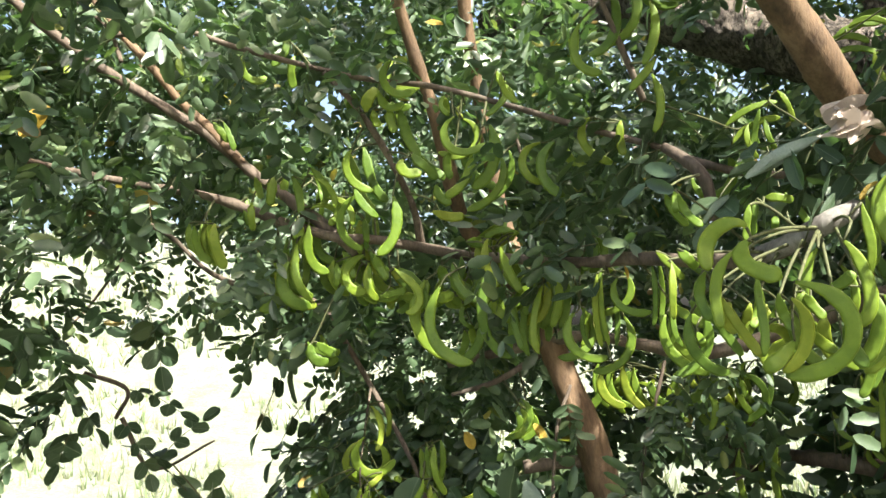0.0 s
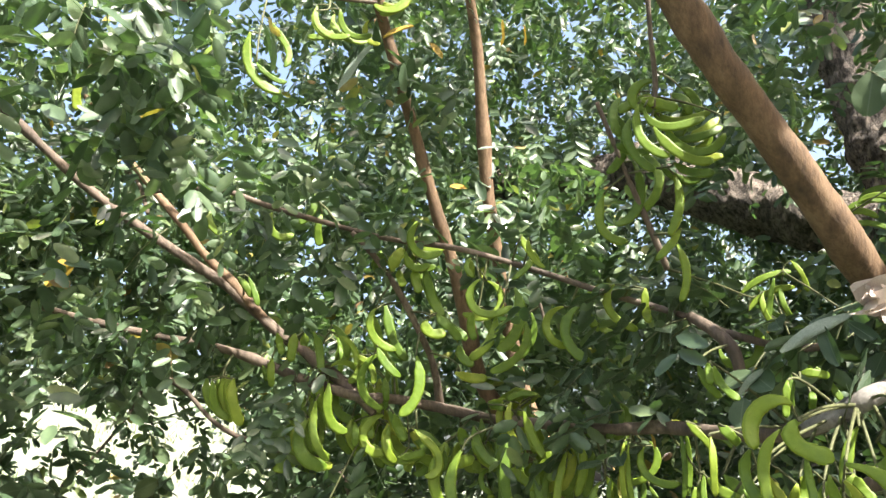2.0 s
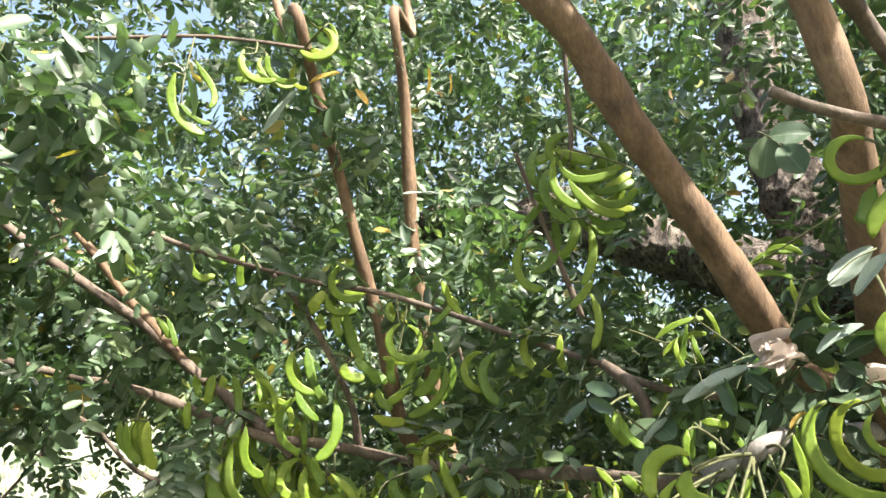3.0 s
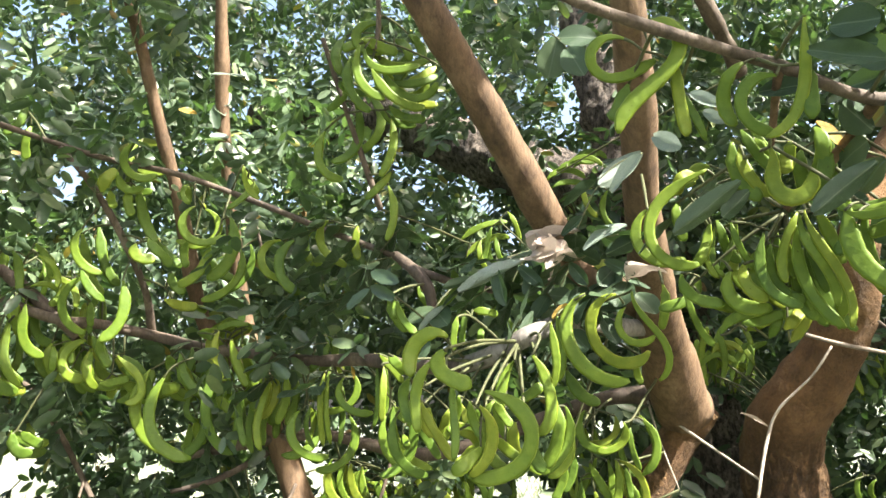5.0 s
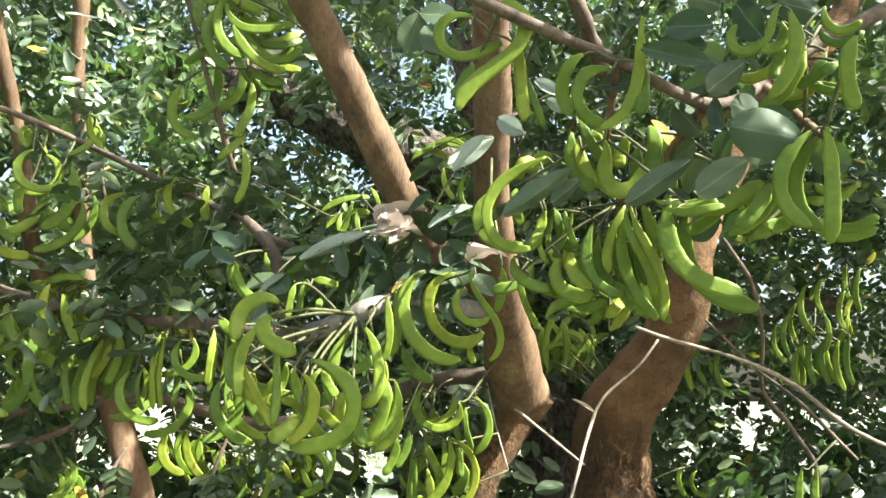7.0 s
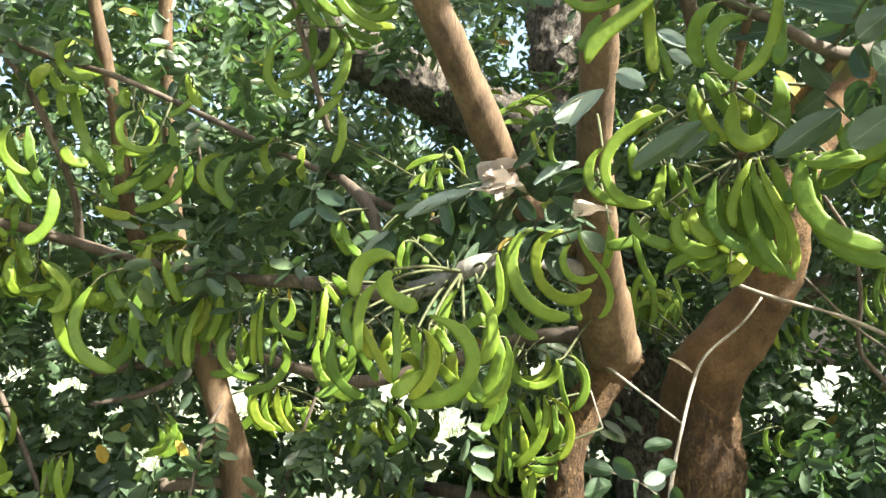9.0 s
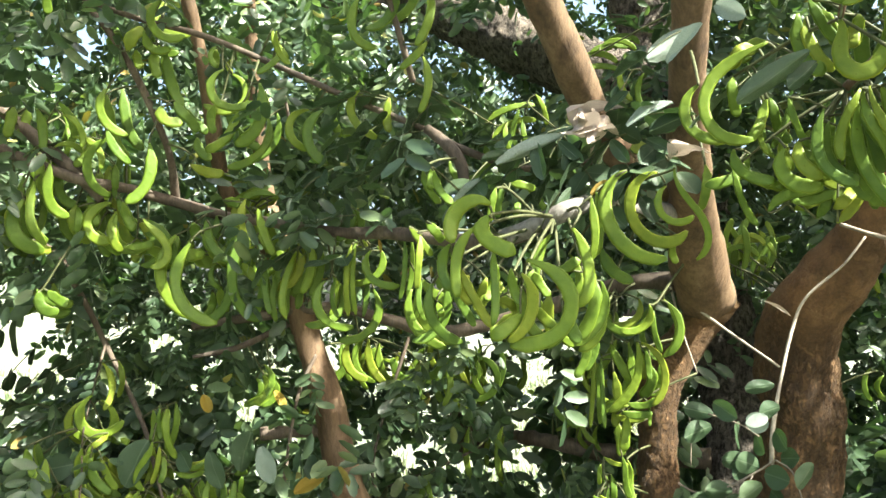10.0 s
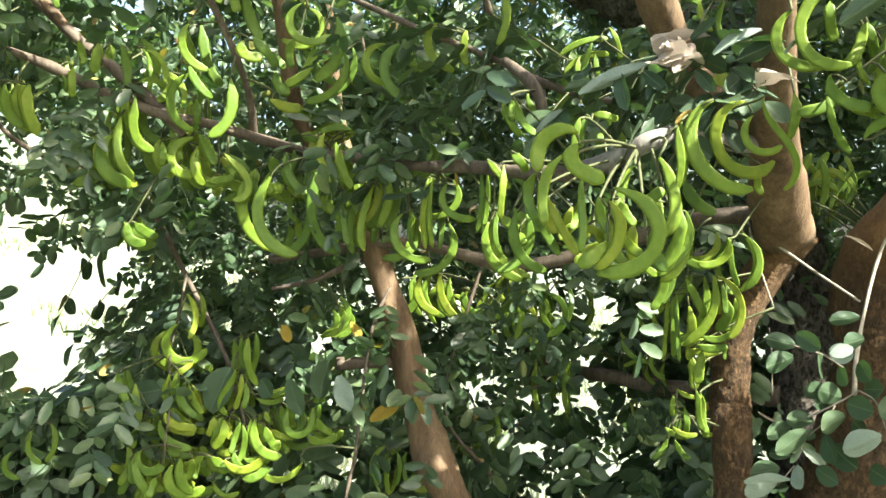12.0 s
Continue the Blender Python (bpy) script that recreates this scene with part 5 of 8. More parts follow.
pod(0.021, 1.936, 1.707, 0.058, 63, 22, 359, 0.0227)
pod(0.012, 1.856, 1.706, 0.094, -38, -90, 358, 0.0230, -24)
pod(-0.018, 1.957, 1.714, 0.096, 37, 90, 1, 0.0229, 16)
pod(0.060, 1.874, 1.635, 0.058, 16, -71, 357, 0.0181)
pod(0.042, 1.945, 1.626, 0.060, -16, 71, 358, 0.0174)
pod(-0.292, 1.857, 1.625, 0.067, 3, -165, 8, 0.0233, 153)
pod(-0.281, 1.950, 1.644, 0.070, 3, -165, 7, 0.0230, 152)
pod(-0.276, 1.859, 1.625, 0.049, -39, -34, 7, 0.0207)
pod(-0.305, 1.906, 1.629, 0.050, -39, -34, 8, 0.0199)
pod(-0.467, 1.803, 1.893, 0.101, 17, -45, 14, 0.0230, -31)
pod(-0.504, 1.876, 1.911, 0.105, 17, -45, 14, 0.0227, -31)
pod(-0.514, 1.811, 1.893, 0.092, -2, -80, 15, 0.0181, 93)
pod(-0.522, 1.892, 1.913, 0.096, -2, -80, 14, 0.0175, 93)
pod(-0.390, 1.820, 1.936, 0.062, 10, -20, 11, 0.0154)
pod(-0.412, 1.877, 1.957, 0.063, 10, -20, 12, 0.0145)
pod(-0.257, 1.842, 1.986, 0.083, -82, 110, 7, 0.0154, 98)
pod(-0.280, 1.909, 2.006, 0.086, -82, 110, 7, 0.0146, 99)
pod(-0.304, 1.835, 1.988, 0.088, -31, 24, 8, 0.0179, 54)
pod(-0.343, 1.829, 1.990, 0.065, 7, 6, 10, 0.0205)
pod(-0.327, 1.882, 2.000, 0.067, 7, 6, 9, 0.0197)
pod(-0.173, 1.830, 2.023, 0.137, -12, -49, 4, 0.0228, 93)
pod(-0.149, 1.892, 2.055, 0.142, -12, -49, 3, 0.0222, 93)
pod(0.310, 1.805, 1.804, 0.095, -57, 157, 349, 0.0228, -11)
pod(0.359, 1.888, 1.801, 0.100, 57, -158, 349, 0.0226, 12)
# sunlit cluster beside the trunk
pod(0.786, 1.562, 1.484, 0.138, -1, -2, 334, 0.0096)
pod(0.819, 1.657, 1.481, 0.147, 4, 2, 334, 0.0101)
pod(0.794, 1.536, 1.512, 0.088, -20, 4, 333, 0.0166, -43)
pod(0.828, 1.575, 1.519, 0.092, 22, -3, 334, 0.0158, 42)
pod(0.808, 1.551, 1.456, 0.111, -14, 26, 333, 0.0180, 13)
pod(0.830, 1.495, 1.518, 0.159, -12, 66, 332, 0.0175, 14, -42)
pod(0.839, 1.546, 1.514, 0.164, -12, 66, 333, 0.0169, 14, -42)
pod(0.837, 1.491, 1.515, 0.146, -68, 122, 331, 0.0140, 4, 18)
pod(0.867, 1.509, 1.468, 0.069, -15, 75, 331, 0.0214)
pod(0.916, 1.561, 1.470, 0.072, -15, 75, 330, 0.0210)
pod(0.816, 1.513, 1.399, 0.063, -64, -77, 331, 0.0141)
pod(0.859, 1.570, 1.389, 0.066, 62, 79, 333, 0.0135)
pod(0.807, 1.518, 1.383, 0.059, -62, -55, 332, 0.0165)
pod(0.813, 1.560, 1.371, 0.061, -62, -55, 332, 0.0156)
pod(0.857, 1.502, 1.395, 0.042, 0, -0, 331, 0.0071)
pod(0.826, 1.531, 1.369, 0.067, 9, -2, 332, 0.0190)
pod(0.831, 1.584, 1.352, 0.068, -6, 2, 333, 0.0184)
pod(0.858, 1.513, 1.501, 0.060, -10, 7, 331, 0.0119)
pod(0.892, 1.598, 1.498, 0.063, -10, 7, 331, 0.0125)
pod(0.783, 1.575, 1.215, 0.054, -38, -77, 333, 0.0108)
pod(0.788, 1.617, 1.205, 0.056, -38, -76, 334, 0.0111)
pod(0.824, 1.554, 1.289, 0.084, -20, -25, 332, 0.0120, 125)
pod(0.851, 1.585, 1.277, 0.085, -20, -25, 332, 0.0123, 125)
pod(0.808, 1.573, 1.253, 0.068, -18, 39, 333, 0.0121)
pod(0.835, 1.661, 1.241, 0.072, -18, 39, 334, 0.0127)
pod(0.792, 1.571, 1.288, 0.051, -52, -47, 333, 0.0096)
pod(0.790, 1.582, 1.275, 0.042, 8, -8, 334, 0.0097)
pod(0.833, 1.550, 1.201, 0.021, -90, -4, 332, 0.0096)
pod(0.792, 1.581, 1.186, 0.049, -14, -51, 334, 0.0109)
pod(0.811, 1.650, 1.173, 0.054, 16, 46, 335, 0.0113)
pod(0.813, 1.413, 1.587, 0.089, -20, 131, 331, 0.0145, 37)
pod(0.835, 1.492, 1.599, 0.094, -20, 131, 332, 0.0140, 38)
pod(0.784, 1.518, 1.579, 0.046, 22, -95, 333, 0.0140)
pod(0.838, 1.592, 1.575, 0.048, 22, -95, 333, 0.0135)
pod(0.865, 1.452, 1.598, 0.128, -45, 106, 329, 0.0127, -19)
pod(0.893, 1.528, 1.595, 0.135, 47, -107, 331, 0.0121, 27)
pod(0.859, 1.479, 1.577, 0.083, 7, -35, 330, 0.0117)
pod(0.704, 1.446, 1.521, 0.072, 0, 43, 335, 0.0165)
pod(0.753, 1.511, 1.531, 0.075, 0, 43, 335, 0.0162)
pod(0.791, 1.582, 1.475, 0.124, 0, 0, 334, 0.0121)
# heavy low cluster at the open side
pod(-0.182, 1.969, 1.474, 0.108, -40, 80, 4, 0.0143)
pod(-0.125, 2.004, 1.048, 0.078, 4, 131, 182, 0.0121)
pod(0.069, 1.933, 1.096, 0.116, 22, 129, 359, 0.0148)
pod(-0.164, 2.110, 1.473, 0.089, -24, 50, 4, 0.0130)
pod(-0.201, 1.968, 1.407, 0.172, 56, -207, 5, 0.0204, -20, 61)
pod(-0.190, 2.050, 1.388, 0.180, -54, 204, 5, 0.0198, 23, -100)
pod(-0.232, 2.046, 1.387, 0.178, 56, -207, 5, 0.0198, -18, 59)
pod(-0.048, 1.946, 1.376, 0.112, 9, -47, 0, 0.0161, 14)
pod(-0.066, 2.006, 1.381, 0.113, -9, 48, 1, 0.0152, -18)
pod(-0.032, 1.996, 1.384, 0.113, -9, 48, 0, 0.0151, -17)
pod(-0.063, 1.956, 1.375, 0.068, 7, -20, 1, 0.0121)
pod(-0.080, 2.005, 1.369, 0.070, -7, 20, 2, 0.0124)
pod(-0.053, 2.046, 1.375, 0.072, -7, 20, 1, 0.0127)
pod(-0.076, 1.925, 1.310, 0.115, 4, -83, 2, 0.0146, 253)
pod(-0.099, 2.015, 1.307, 0.120, 4, -83, 3, 0.0139, 252)
pod(-0.094, 1.995, 1.299, 0.118, 4, -83, 2, 0.0138, 252)
pod(-0.062, 1.936, 1.296, 0.081, 0, 24, 1, 0.0120)
pod(-0.076, 1.995, 1.289, 0.084, 0, 24, 2, 0.0124)
pod(-0.053, 2.006, 1.296, 0.086, -1, -23, 1, 0.0124)
pod(-0.057, 1.936, 1.277, 0.058, -24, 60, 1, 0.0133)
pod(-0.072, 2.026, 1.269, 0.061, 23, -59, 1, 0.0140)
pod(-0.069, 2.036, 1.264, 0.060, -24, 60, 1, 0.0140)
pod(-0.197, 1.939, 1.293, 0.141, 47, -117, 5, 0.0201, -43)
pod(-0.181, 2.020, 1.269, 0.144, -46, 123, 5, 0.0195, 19)
pod(-0.176, 1.990, 1.301, 0.145, 47, -117, 4, 0.0193, -43)
pod(-0.197, 1.929, 1.282, 0.091, 4, -66, 5, 0.0187, -17)
pod(-0.184, 2.010, 1.282, 0.095, 4, -67, 4, 0.0181, -17)
pod(-0.226, 2.006, 1.261, 0.094, 4, -66, 5, 0.0181, -17)
pod(-0.176, 1.950, 1.273, 0.072, -7, -42, 4, 0.0162)
pod(-0.199, 1.999, 1.274, 0.071, 6, 46, 5, 0.0152)
pod(-0.253, 1.943, 1.227, 0.064, -32, -55, 6, 0.0189)
pod(-0.274, 1.981, 1.209, 0.065, -32, -55, 6, 0.0179)
pod(-0.233, 1.935, 1.203, 0.105, 7, -95, 5, 0.0188, -46)
pod(-0.256, 1.973, 1.185, 0.107, 7, -95, 6, 0.0178, -45)
pod(-0.229, 1.946, 1.146, 0.070, -49, -49, 5, 0.0216)
pod(-0.223, 2.037, 1.117, 0.073, -49, -49, 5, 0.0212)
pod(-0.217, 2.027, 1.135, 0.073, -49, -49, 5, 0.0210)
pod(-0.217, 1.937, 1.190, 0.062, -52, -41, 5, 0.0161)
pod(-0.238, 2.005, 1.182, 0.064, -52, -41, 5, 0.0153)
pod(-0.200, 1.989, 1.185, 0.064, -52, -41, 4, 0.0151)
pod(-0.276, 1.960, 1.182, 0.050, 64, -100, 8, 0.0177)
pod(-0.265, 2.062, 1.161, 0.054, -61, 95, 6, 0.0172)
pod(-0.272, 1.941, 1.137, 0.096, 46, -191, 7, 0.0202, -49)
pod(-0.263, 1.992, 1.138, 0.099, 46, -191, 6, 0.0194, -50)
pod(-0.298, 2.008, 1.125, 0.098, -50, 202, 8, 0.0195, 72)
pod(-0.298, 1.957, 1.116, 0.053, -1, -18, 8, 0.0163)
pod(-0.321, 2.025, 1.095, 0.053, 0, 20, 8, 0.0155)
pod(-0.259, 1.952, 1.091, 0.060, -3, -72, 6, 0.0190)
pod(-0.250, 2.044, 1.082, 0.059, 1, 84, 7, 0.0184)
pod(-0.285, 2.040, 1.074, 0.062, -3, -72, 7, 0.0184)
pod(-0.206, 1.938, 1.104, 0.130, 42, -179, 5, 0.0228, -35)
pod(-0.185, 2.030, 1.085, 0.137, 43, -180, 4, 0.0225, -37)
pod(-0.230, 1.976, 1.106, 0.132, 42, -179, 5, 0.0219, -33)
pod(-0.160, 1.961, 1.109, 0.044, 4, 10, 4, 0.0190)
pod(-0.146, 2.023, 1.101, 0.045, 4, 10, 4, 0.0182)
pod(-0.189, 2.040, 1.085, 0.046, -5, -10, 4, 0.0183)
pod(-0.119, 1.944, 1.203, 0.045, 9, 19, 3, 0.0201)
pod(-0.097, 2.035, 1.196, 0.049, -9, -18, 2, 0.0196)
pod(-0.100, 1.935, 1.198, 0.070, -11, 72, 3, 0.0200)
pod(-0.125, 2.014, 1.198, 0.075, 9, -66, 2, 0.0195)
pod(-0.087, 1.995, 1.198, 0.072, -11, 71, 2, 0.0193)
pod(-0.089, 1.935, 1.192, 0.038, 1, -14, 2, 0.0133)
pod(-0.064, 1.916, 1.194, 0.070, 21, -7, 1, 0.0132)
pod(-0.077, 1.975, 1.191, 0.074, -20, 7, 1, 0.0136)
pod(-0.046, 1.976, 1.187, 0.072, 21, -7, 1, 0.0136)
pod(-0.059, 1.916, 1.188, 0.083, -15, 48, 1, 0.0132)
pod(-0.049, 1.956, 1.180, 0.085, -15, 48, 1, 0.0135)
pod(-0.048, 1.976, 1.172, 0.087, 14, -47, 1, 0.0136)
pod(-0.126, 1.914, 1.124, 0.056, -40, -38, 2, 0.0185)
pod(-0.143, 1.953, 1.120, 0.054, 43, 42, 4, 0.0175)
pod(-0.116, 1.984, 1.118, 0.059, -40, -38, 2, 0.0178)
pod(-0.097, 1.905, 1.118, 0.103, -32, -137, 1, 0.0184, 26)
pod(-0.074, 2.006, 1.100, 0.107, 33, 134, 3, 0.0180, 8)
pod(-0.084, 1.956, 1.114, 0.106, -32, -137, 0, 0.0175, 25)
pod(-0.061, 1.916, 1.074, 0.064, -76, -79, 0, 0.0211)
pod(-0.035, 1.986, 1.066, 0.068, 84, 72, 1, 0.0205)
pod(-0.085, 1.965, 1.078, 0.065, -76, -79, 1, 0.0203)
pod(-0.041, 1.916, 1.199, 0.106, 14, -112, 360, 0.0185, 34)
pod(-0.015, 2.006, 1.188, 0.109, -15, 120, 0, 0.0180, -45)
pod(-0.024, 1.966, 1.203, 0.107, -15, 120, 0, 0.0176, -45)
pod(-0.025, 1.926, 1.191, 0.047, -18, -3, 360, 0.0186)
pod(-0.003, 2.016, 1.163, 0.049, -18, -3, 359, 0.0181)
pod(-0.050, 1.996, 1.183, 0.047, 19, 3, 1, 0.0179)
pod(-0.001, 1.936, 1.175, 0.045, -19, 12, 359, 0.0160)
pod(0.019, 1.996, 1.159, 0.046, 19, -12, 359, 0.0151)
pod(0.019, 1.986, 1.171, 0.047, -19, 12, 359, 0.0151)
pod(-0.031, 1.946, 1.242, 0.064, -56, -64, 359, 0.0121)
pod(-0.041, 2.016, 1.228, 0.065, 60, 64, 1, 0.0125)
pod(-0.048, 2.006, 1.230, 0.065, 60, 64, 1, 0.0124)
pod(-0.025, 1.946, 1.255, 0.060, -58, -75, 359, 0.0107)
pod(-0.015, 2.016, 1.252, 0.063, -59, -75, 359, 0.0111)
pod(-0.014, 2.006, 1.243, 0.062, -58, -75, 359, 0.0111)
pod(0.045, 1.915, 1.240, 0.169, 6, -168, 357, 0.0158, 15, 419)
pod(0.061, 1.984, 1.232, 0.175, -6, 166, 358, 0.0151, 0, -433)
pod(0.062, 1.994, 1.235, 0.176, 6, -168, 357, 0.0151, 14, 419)
pod(-0.001, 1.926, 1.177, 0.061, -43, -56, 358, 0.0133)
pod(0.018, 1.996, 1.171, 0.062, 45, 58, 360, 0.0138)
pod(-0.015, 2.016, 1.157, 0.064, -43, -56, 359, 0.0139)
pod(-0.013, 1.946, 1.212, 0.036, -24, -8, 359, 0.0121)
pod(0.002, 2.036, 1.201, 0.038, -24, -8, 359, 0.0126)
pod(0.001, 1.996, 1.200, 0.037, -24, -8, 359, 0.0124)
pod(0.080, 1.943, 1.158, 0.079, -31, -127, 356, 0.0188)
pod(0.101, 2.032, 1.129, 0.082, 35, 126, 357, 0.0182)
pod(0.100, 1.992, 1.153, 0.081, -31, -127, 356, 0.0179)
pod(-0.167, 1.961, 1.327, 0.044, 32, 44, 5, 0.0136)
pod(-0.187, 2.060, 1.320, 0.048, -31, -41, 4, 0.0142)
pod(-0.186, 2.050, 1.324, 0.045, 32, 44, 5, 0.0142)
pod(-0.142, 1.963, 1.314, 0.020, -53, -10, 3, 0.0136)
pod(0.025, 1.935, 1.224, 0.045, -6, -5, 358, 0.0133)
pod(0.039, 2.005, 1.214, 0.046, -6, -5, 358, 0.0138)
pod(0.046, 1.985, 1.207, 0.046, -6, -5, 358, 0.0137)
pod(0.092, 1.923, 1.233, 0.030, -97, -7, 356, 0.0119)
pod(-0.215, 1.937, 1.301, 0.093, 11, -46, 6, 0.0188, 36)
pod(-0.201, 1.978, 1.304, 0.095, 11, -46, 5, 0.0178, 36)
pod(-0.223, 1.926, 1.223, 0.085, -4, -67, 5, 0.0187, -127)
pod(-0.214, 2.007, 1.205, 0.089, -4, -67, 5, 0.0181, -127)
pod(-0.211, 1.988, 1.221, 0.084, 3, 75, 6, 0.0179, 141)
pod(-0.279, 1.940, 1.135, 0.091, 25, -60, 7, 0.0189, -51)
pod(-0.310, 1.996, 1.117, 0.090, -25, 64, 8, 0.0181, 38)
pod(-0.307, 1.976, 1.142, 0.089, -25, 64, 8, 0.0179, 38)
pod(-0.190, 1.929, 1.119, 0.088, 10, -89, 5, 0.0214, 69)
pod(-0.213, 2.017, 1.109, 0.092, 10, -89, 5, 0.0209, 70)
pod(-0.179, 1.980, 1.100, 0.090, 10, -89, 4, 0.0205, 69)
pod(-0.167, 1.931, 1.117, 0.049, -8, 50, 4, 0.0187)
pod(-0.191, 2.029, 1.109, 0.053, 6, -46, 5, 0.0182)
pod(-0.148, 1.992, 1.109, 0.053, 6, -46, 3, 0.0179)
pod(-0.242, 1.934, 1.080, 0.044, 21, -0, 7, 0.0188)
pod(-0.268, 2.022, 1.047, 0.046, 21, -0, 7, 0.0182)
pod(-0.276, 2.021, 1.054, 0.046, 21, 0, 7, 0.0182)
pod(-0.215, 1.947, 1.059, 0.056, -15, -77, 5, 0.0189)
pod(-0.201, 2.029, 1.049, 0.058, -15, -78, 4, 0.0182)
pod(-0.235, 2.005, 1.057, 0.054, 15, 89, 6, 0.0181)
pod(-0.032, 1.916, 1.200, 0.119, 16, -129, 360, 0.0211, 57)
pod(-0.056, 1.976, 1.197, 0.120, -16, 138, 1, 0.0204, -68)
pod(-0.011, 1.916, 1.183, 0.061, -11, -41, 359, 0.0198)
pod(0.011, 1.966, 1.168, 0.063, -11, -41, 359, 0.0190)
pod(0.006, 1.996, 1.175, 0.061, 11, 45, 360, 0.0193)
pod(-0.056, 1.916, 1.115, 0.097, -62, -110, 360, 0.0198, -21)
pod(-0.075, 1.996, 1.085, 0.102, 69, 102, 3, 0.0193, 30)
pod(-0.040, 1.976, 1.102, 0.101, 69, 102, 2, 0.0191, 29)
pod(-0.121, 1.924, 1.116, 0.043, -40, 4, 2, 0.0186)
pod(-0.102, 2.005, 1.093, 0.044, -40, 4, 2, 0.0180)
pod(-0.142, 2.003, 1.099, 0.044, -40, 4, 3, 0.0180)
pod(-0.077, 1.915, 1.131, 0.054, 7, -90, 1, 0.0158)
pod(-0.057, 1.976, 1.108, 0.056, 7, -90, 1, 0.0150)
pod(-0.099, 2.005, 1.110, 0.057, 7, -90, 2, 0.0152)
pod(-0.101, 1.945, 1.206, 0.071, 27, -19, 3, 0.0188)
pod(-0.121, 2.034, 1.185, 0.076, -26, 18, 2, 0.0182)
pod(-0.086, 2.025, 1.203, 0.076, -26, 18, 1, 0.0182)
pod(-0.321, 1.934, 1.307, 0.065, -7, -21, 8, 0.0162)
pod(-0.316, 2.005, 1.304, 0.067, -7, -21, 8, 0.0154)
pod(-0.310, 1.996, 1.309, 0.067, -7, -21, 8, 0.0153)
pod(-0.286, 1.949, 1.280, 0.081, -0, -13, 7, 0.0163)
pod(-0.313, 2.026, 1.266, 0.082, -0, 13, 8, 0.0155)
pod(-0.317, 2.025, 1.265, 0.084, -0, -13, 8, 0.0155)
pod(0.101, 1.932, 1.194, 0.052, -21, -56, 356, 0.0160)
pod(0.090, 2.003, 1.171, 0.054, -21, -56, 356, 0.0152)
pod(0.085, 2.003, 1.184, 0.054, -21, -56, 356, 0.0152)
pod(0.152, 1.938, 1.440, 0.078, -51, 128, 355, 0.0161, 58)
pod(0.141, 1.989, 1.432, 0.080, -50, 128, 355, 0.0151, 57)
pod(0.175, 1.986, 1.429, 0.081, -51, 128, 354, 0.0151, 58)
# pods low beside the slanting stem
pod(0.372, 1.985, 1.081, 0.150, -57, 220, 348, 0.0168)
pod(0.268, 2.008, 1.108, 0.109, -57, 98, 173, 0.0144)
pod(0.294, 2.002, 1.095, 0.089, -22, 56, 351, 0.0130)
pod(0.278, 2.001, 1.082, 0.089, -20, 41, 172, 0.0130)
pod(0.318, 1.998, 1.094, 0.079, -24, 59, 170, 0.0122)
pod(0.558, 1.939, 1.468, 0.117, -44, 85, 343, 0.0149)
pod(-0.522, 2.085, 1.166, 0.094, -40, 113, 194, 0.0133)
pod(-0.488, 2.094, 1.176, 0.094, -29, 80, 12, 0.0133)
pod(-0.564, 2.066, 1.122, 0.085, -48, 136, 195, 0.0127)
pod(0.177, 2.064, 1.440, 0.113, -50, 163, 354, 0.0146)
pod(0.433, 2.059, 1.057, 0.150, -35, 202, 348, 0.0168)
pod(0.323, 2.111, 1.075, 0.112, -78, 81, 172, 0.0146)
pod(0.299, 2.061, 1.047, 0.097, -18, 100, 351, 0.0135)
pod(0.337, 2.088, 1.032, 0.074, -51, 54, 350, 0.0118)
pod(0.618, 2.059, 1.448, 0.122, -63, 110, 342, 0.0152)
# shaded pods behind the low limb
pod(0.694, 2.231, 1.441, 0.187, -69, 190, 163, 0.0188)
pod(0.731, 2.219, 1.457, 0.196, -92, 199, 340, 0.0193)
pod(0.614, 2.257, 1.487, 0.138, -68, 159, 165, 0.0162)
pod(0.651, 2.247, 1.518, 0.139, -68, 153, 164, 0.0162)
pod(0.448, 2.298, 1.518, 0.161, -52, 132, 169, 0.0175)
pod(0.493, 2.287, 1.487, 0.137, -71, 164, 168, 0.0161)
pod(0.539, 2.276, 1.472, 0.131, -38, 109, 166, 0.0157)
pod(0.584, 2.264, 1.456, 0.135, -44, 119, 165, 0.0160)
pod(0.402, 2.307, 1.519, 0.136, -34, 81, 170, 0.0160)
pod(0.789, 2.200, 1.488, 0.134, -33, 80, 339, 0.0159)
pod(0.753, 2.213, 1.488, 0.157, -42, 97, 161, 0.0172)
pod(0.995, 2.111, 1.443, 0.104, -4, 60, 154, 0.0140)
pod(1.016, 2.103, 1.519, 0.133, -36, 85, 333, 0.0159)
pod(0.967, 2.121, 1.398, 0.096, 6, 125, 154, 0.0135)
pod(0.924, 2.136, 1.337, 0.101, 13, 78, 155, 0.0138)
pod(0.568, 2.265, 1.395, 0.089, -65, 158, 345, 0.0130)
pod(1.003, 2.096, 1.309, 0.095, -40, 123, 154, 0.0134)
pod(0.712, 2.211, 1.273, 0.137, -16, 37, 162, 0.0161)
pod(0.590, 2.230, 1.153, 0.136, -26, 52, 344, 0.0160)
pod(0.482, 2.240, 1.064, 0.091, 30, 119, 166, 0.0131)
pod(0.797, 2.181, 1.275, 0.136, -22, 37, 160, 0.0160)
pod(0.766, 2.322, 1.409, 0.174, -62, 194, 341, 0.0181)
pod(0.681, 2.342, 1.414, 0.174, -49, 176, 163, 0.0181)
pod(0.695, 2.285, 1.447, 0.156, -120, 203, 341, 0.0172)
pod(0.739, 2.338, 1.465, 0.175, -90, 201, 341, 0.0182)
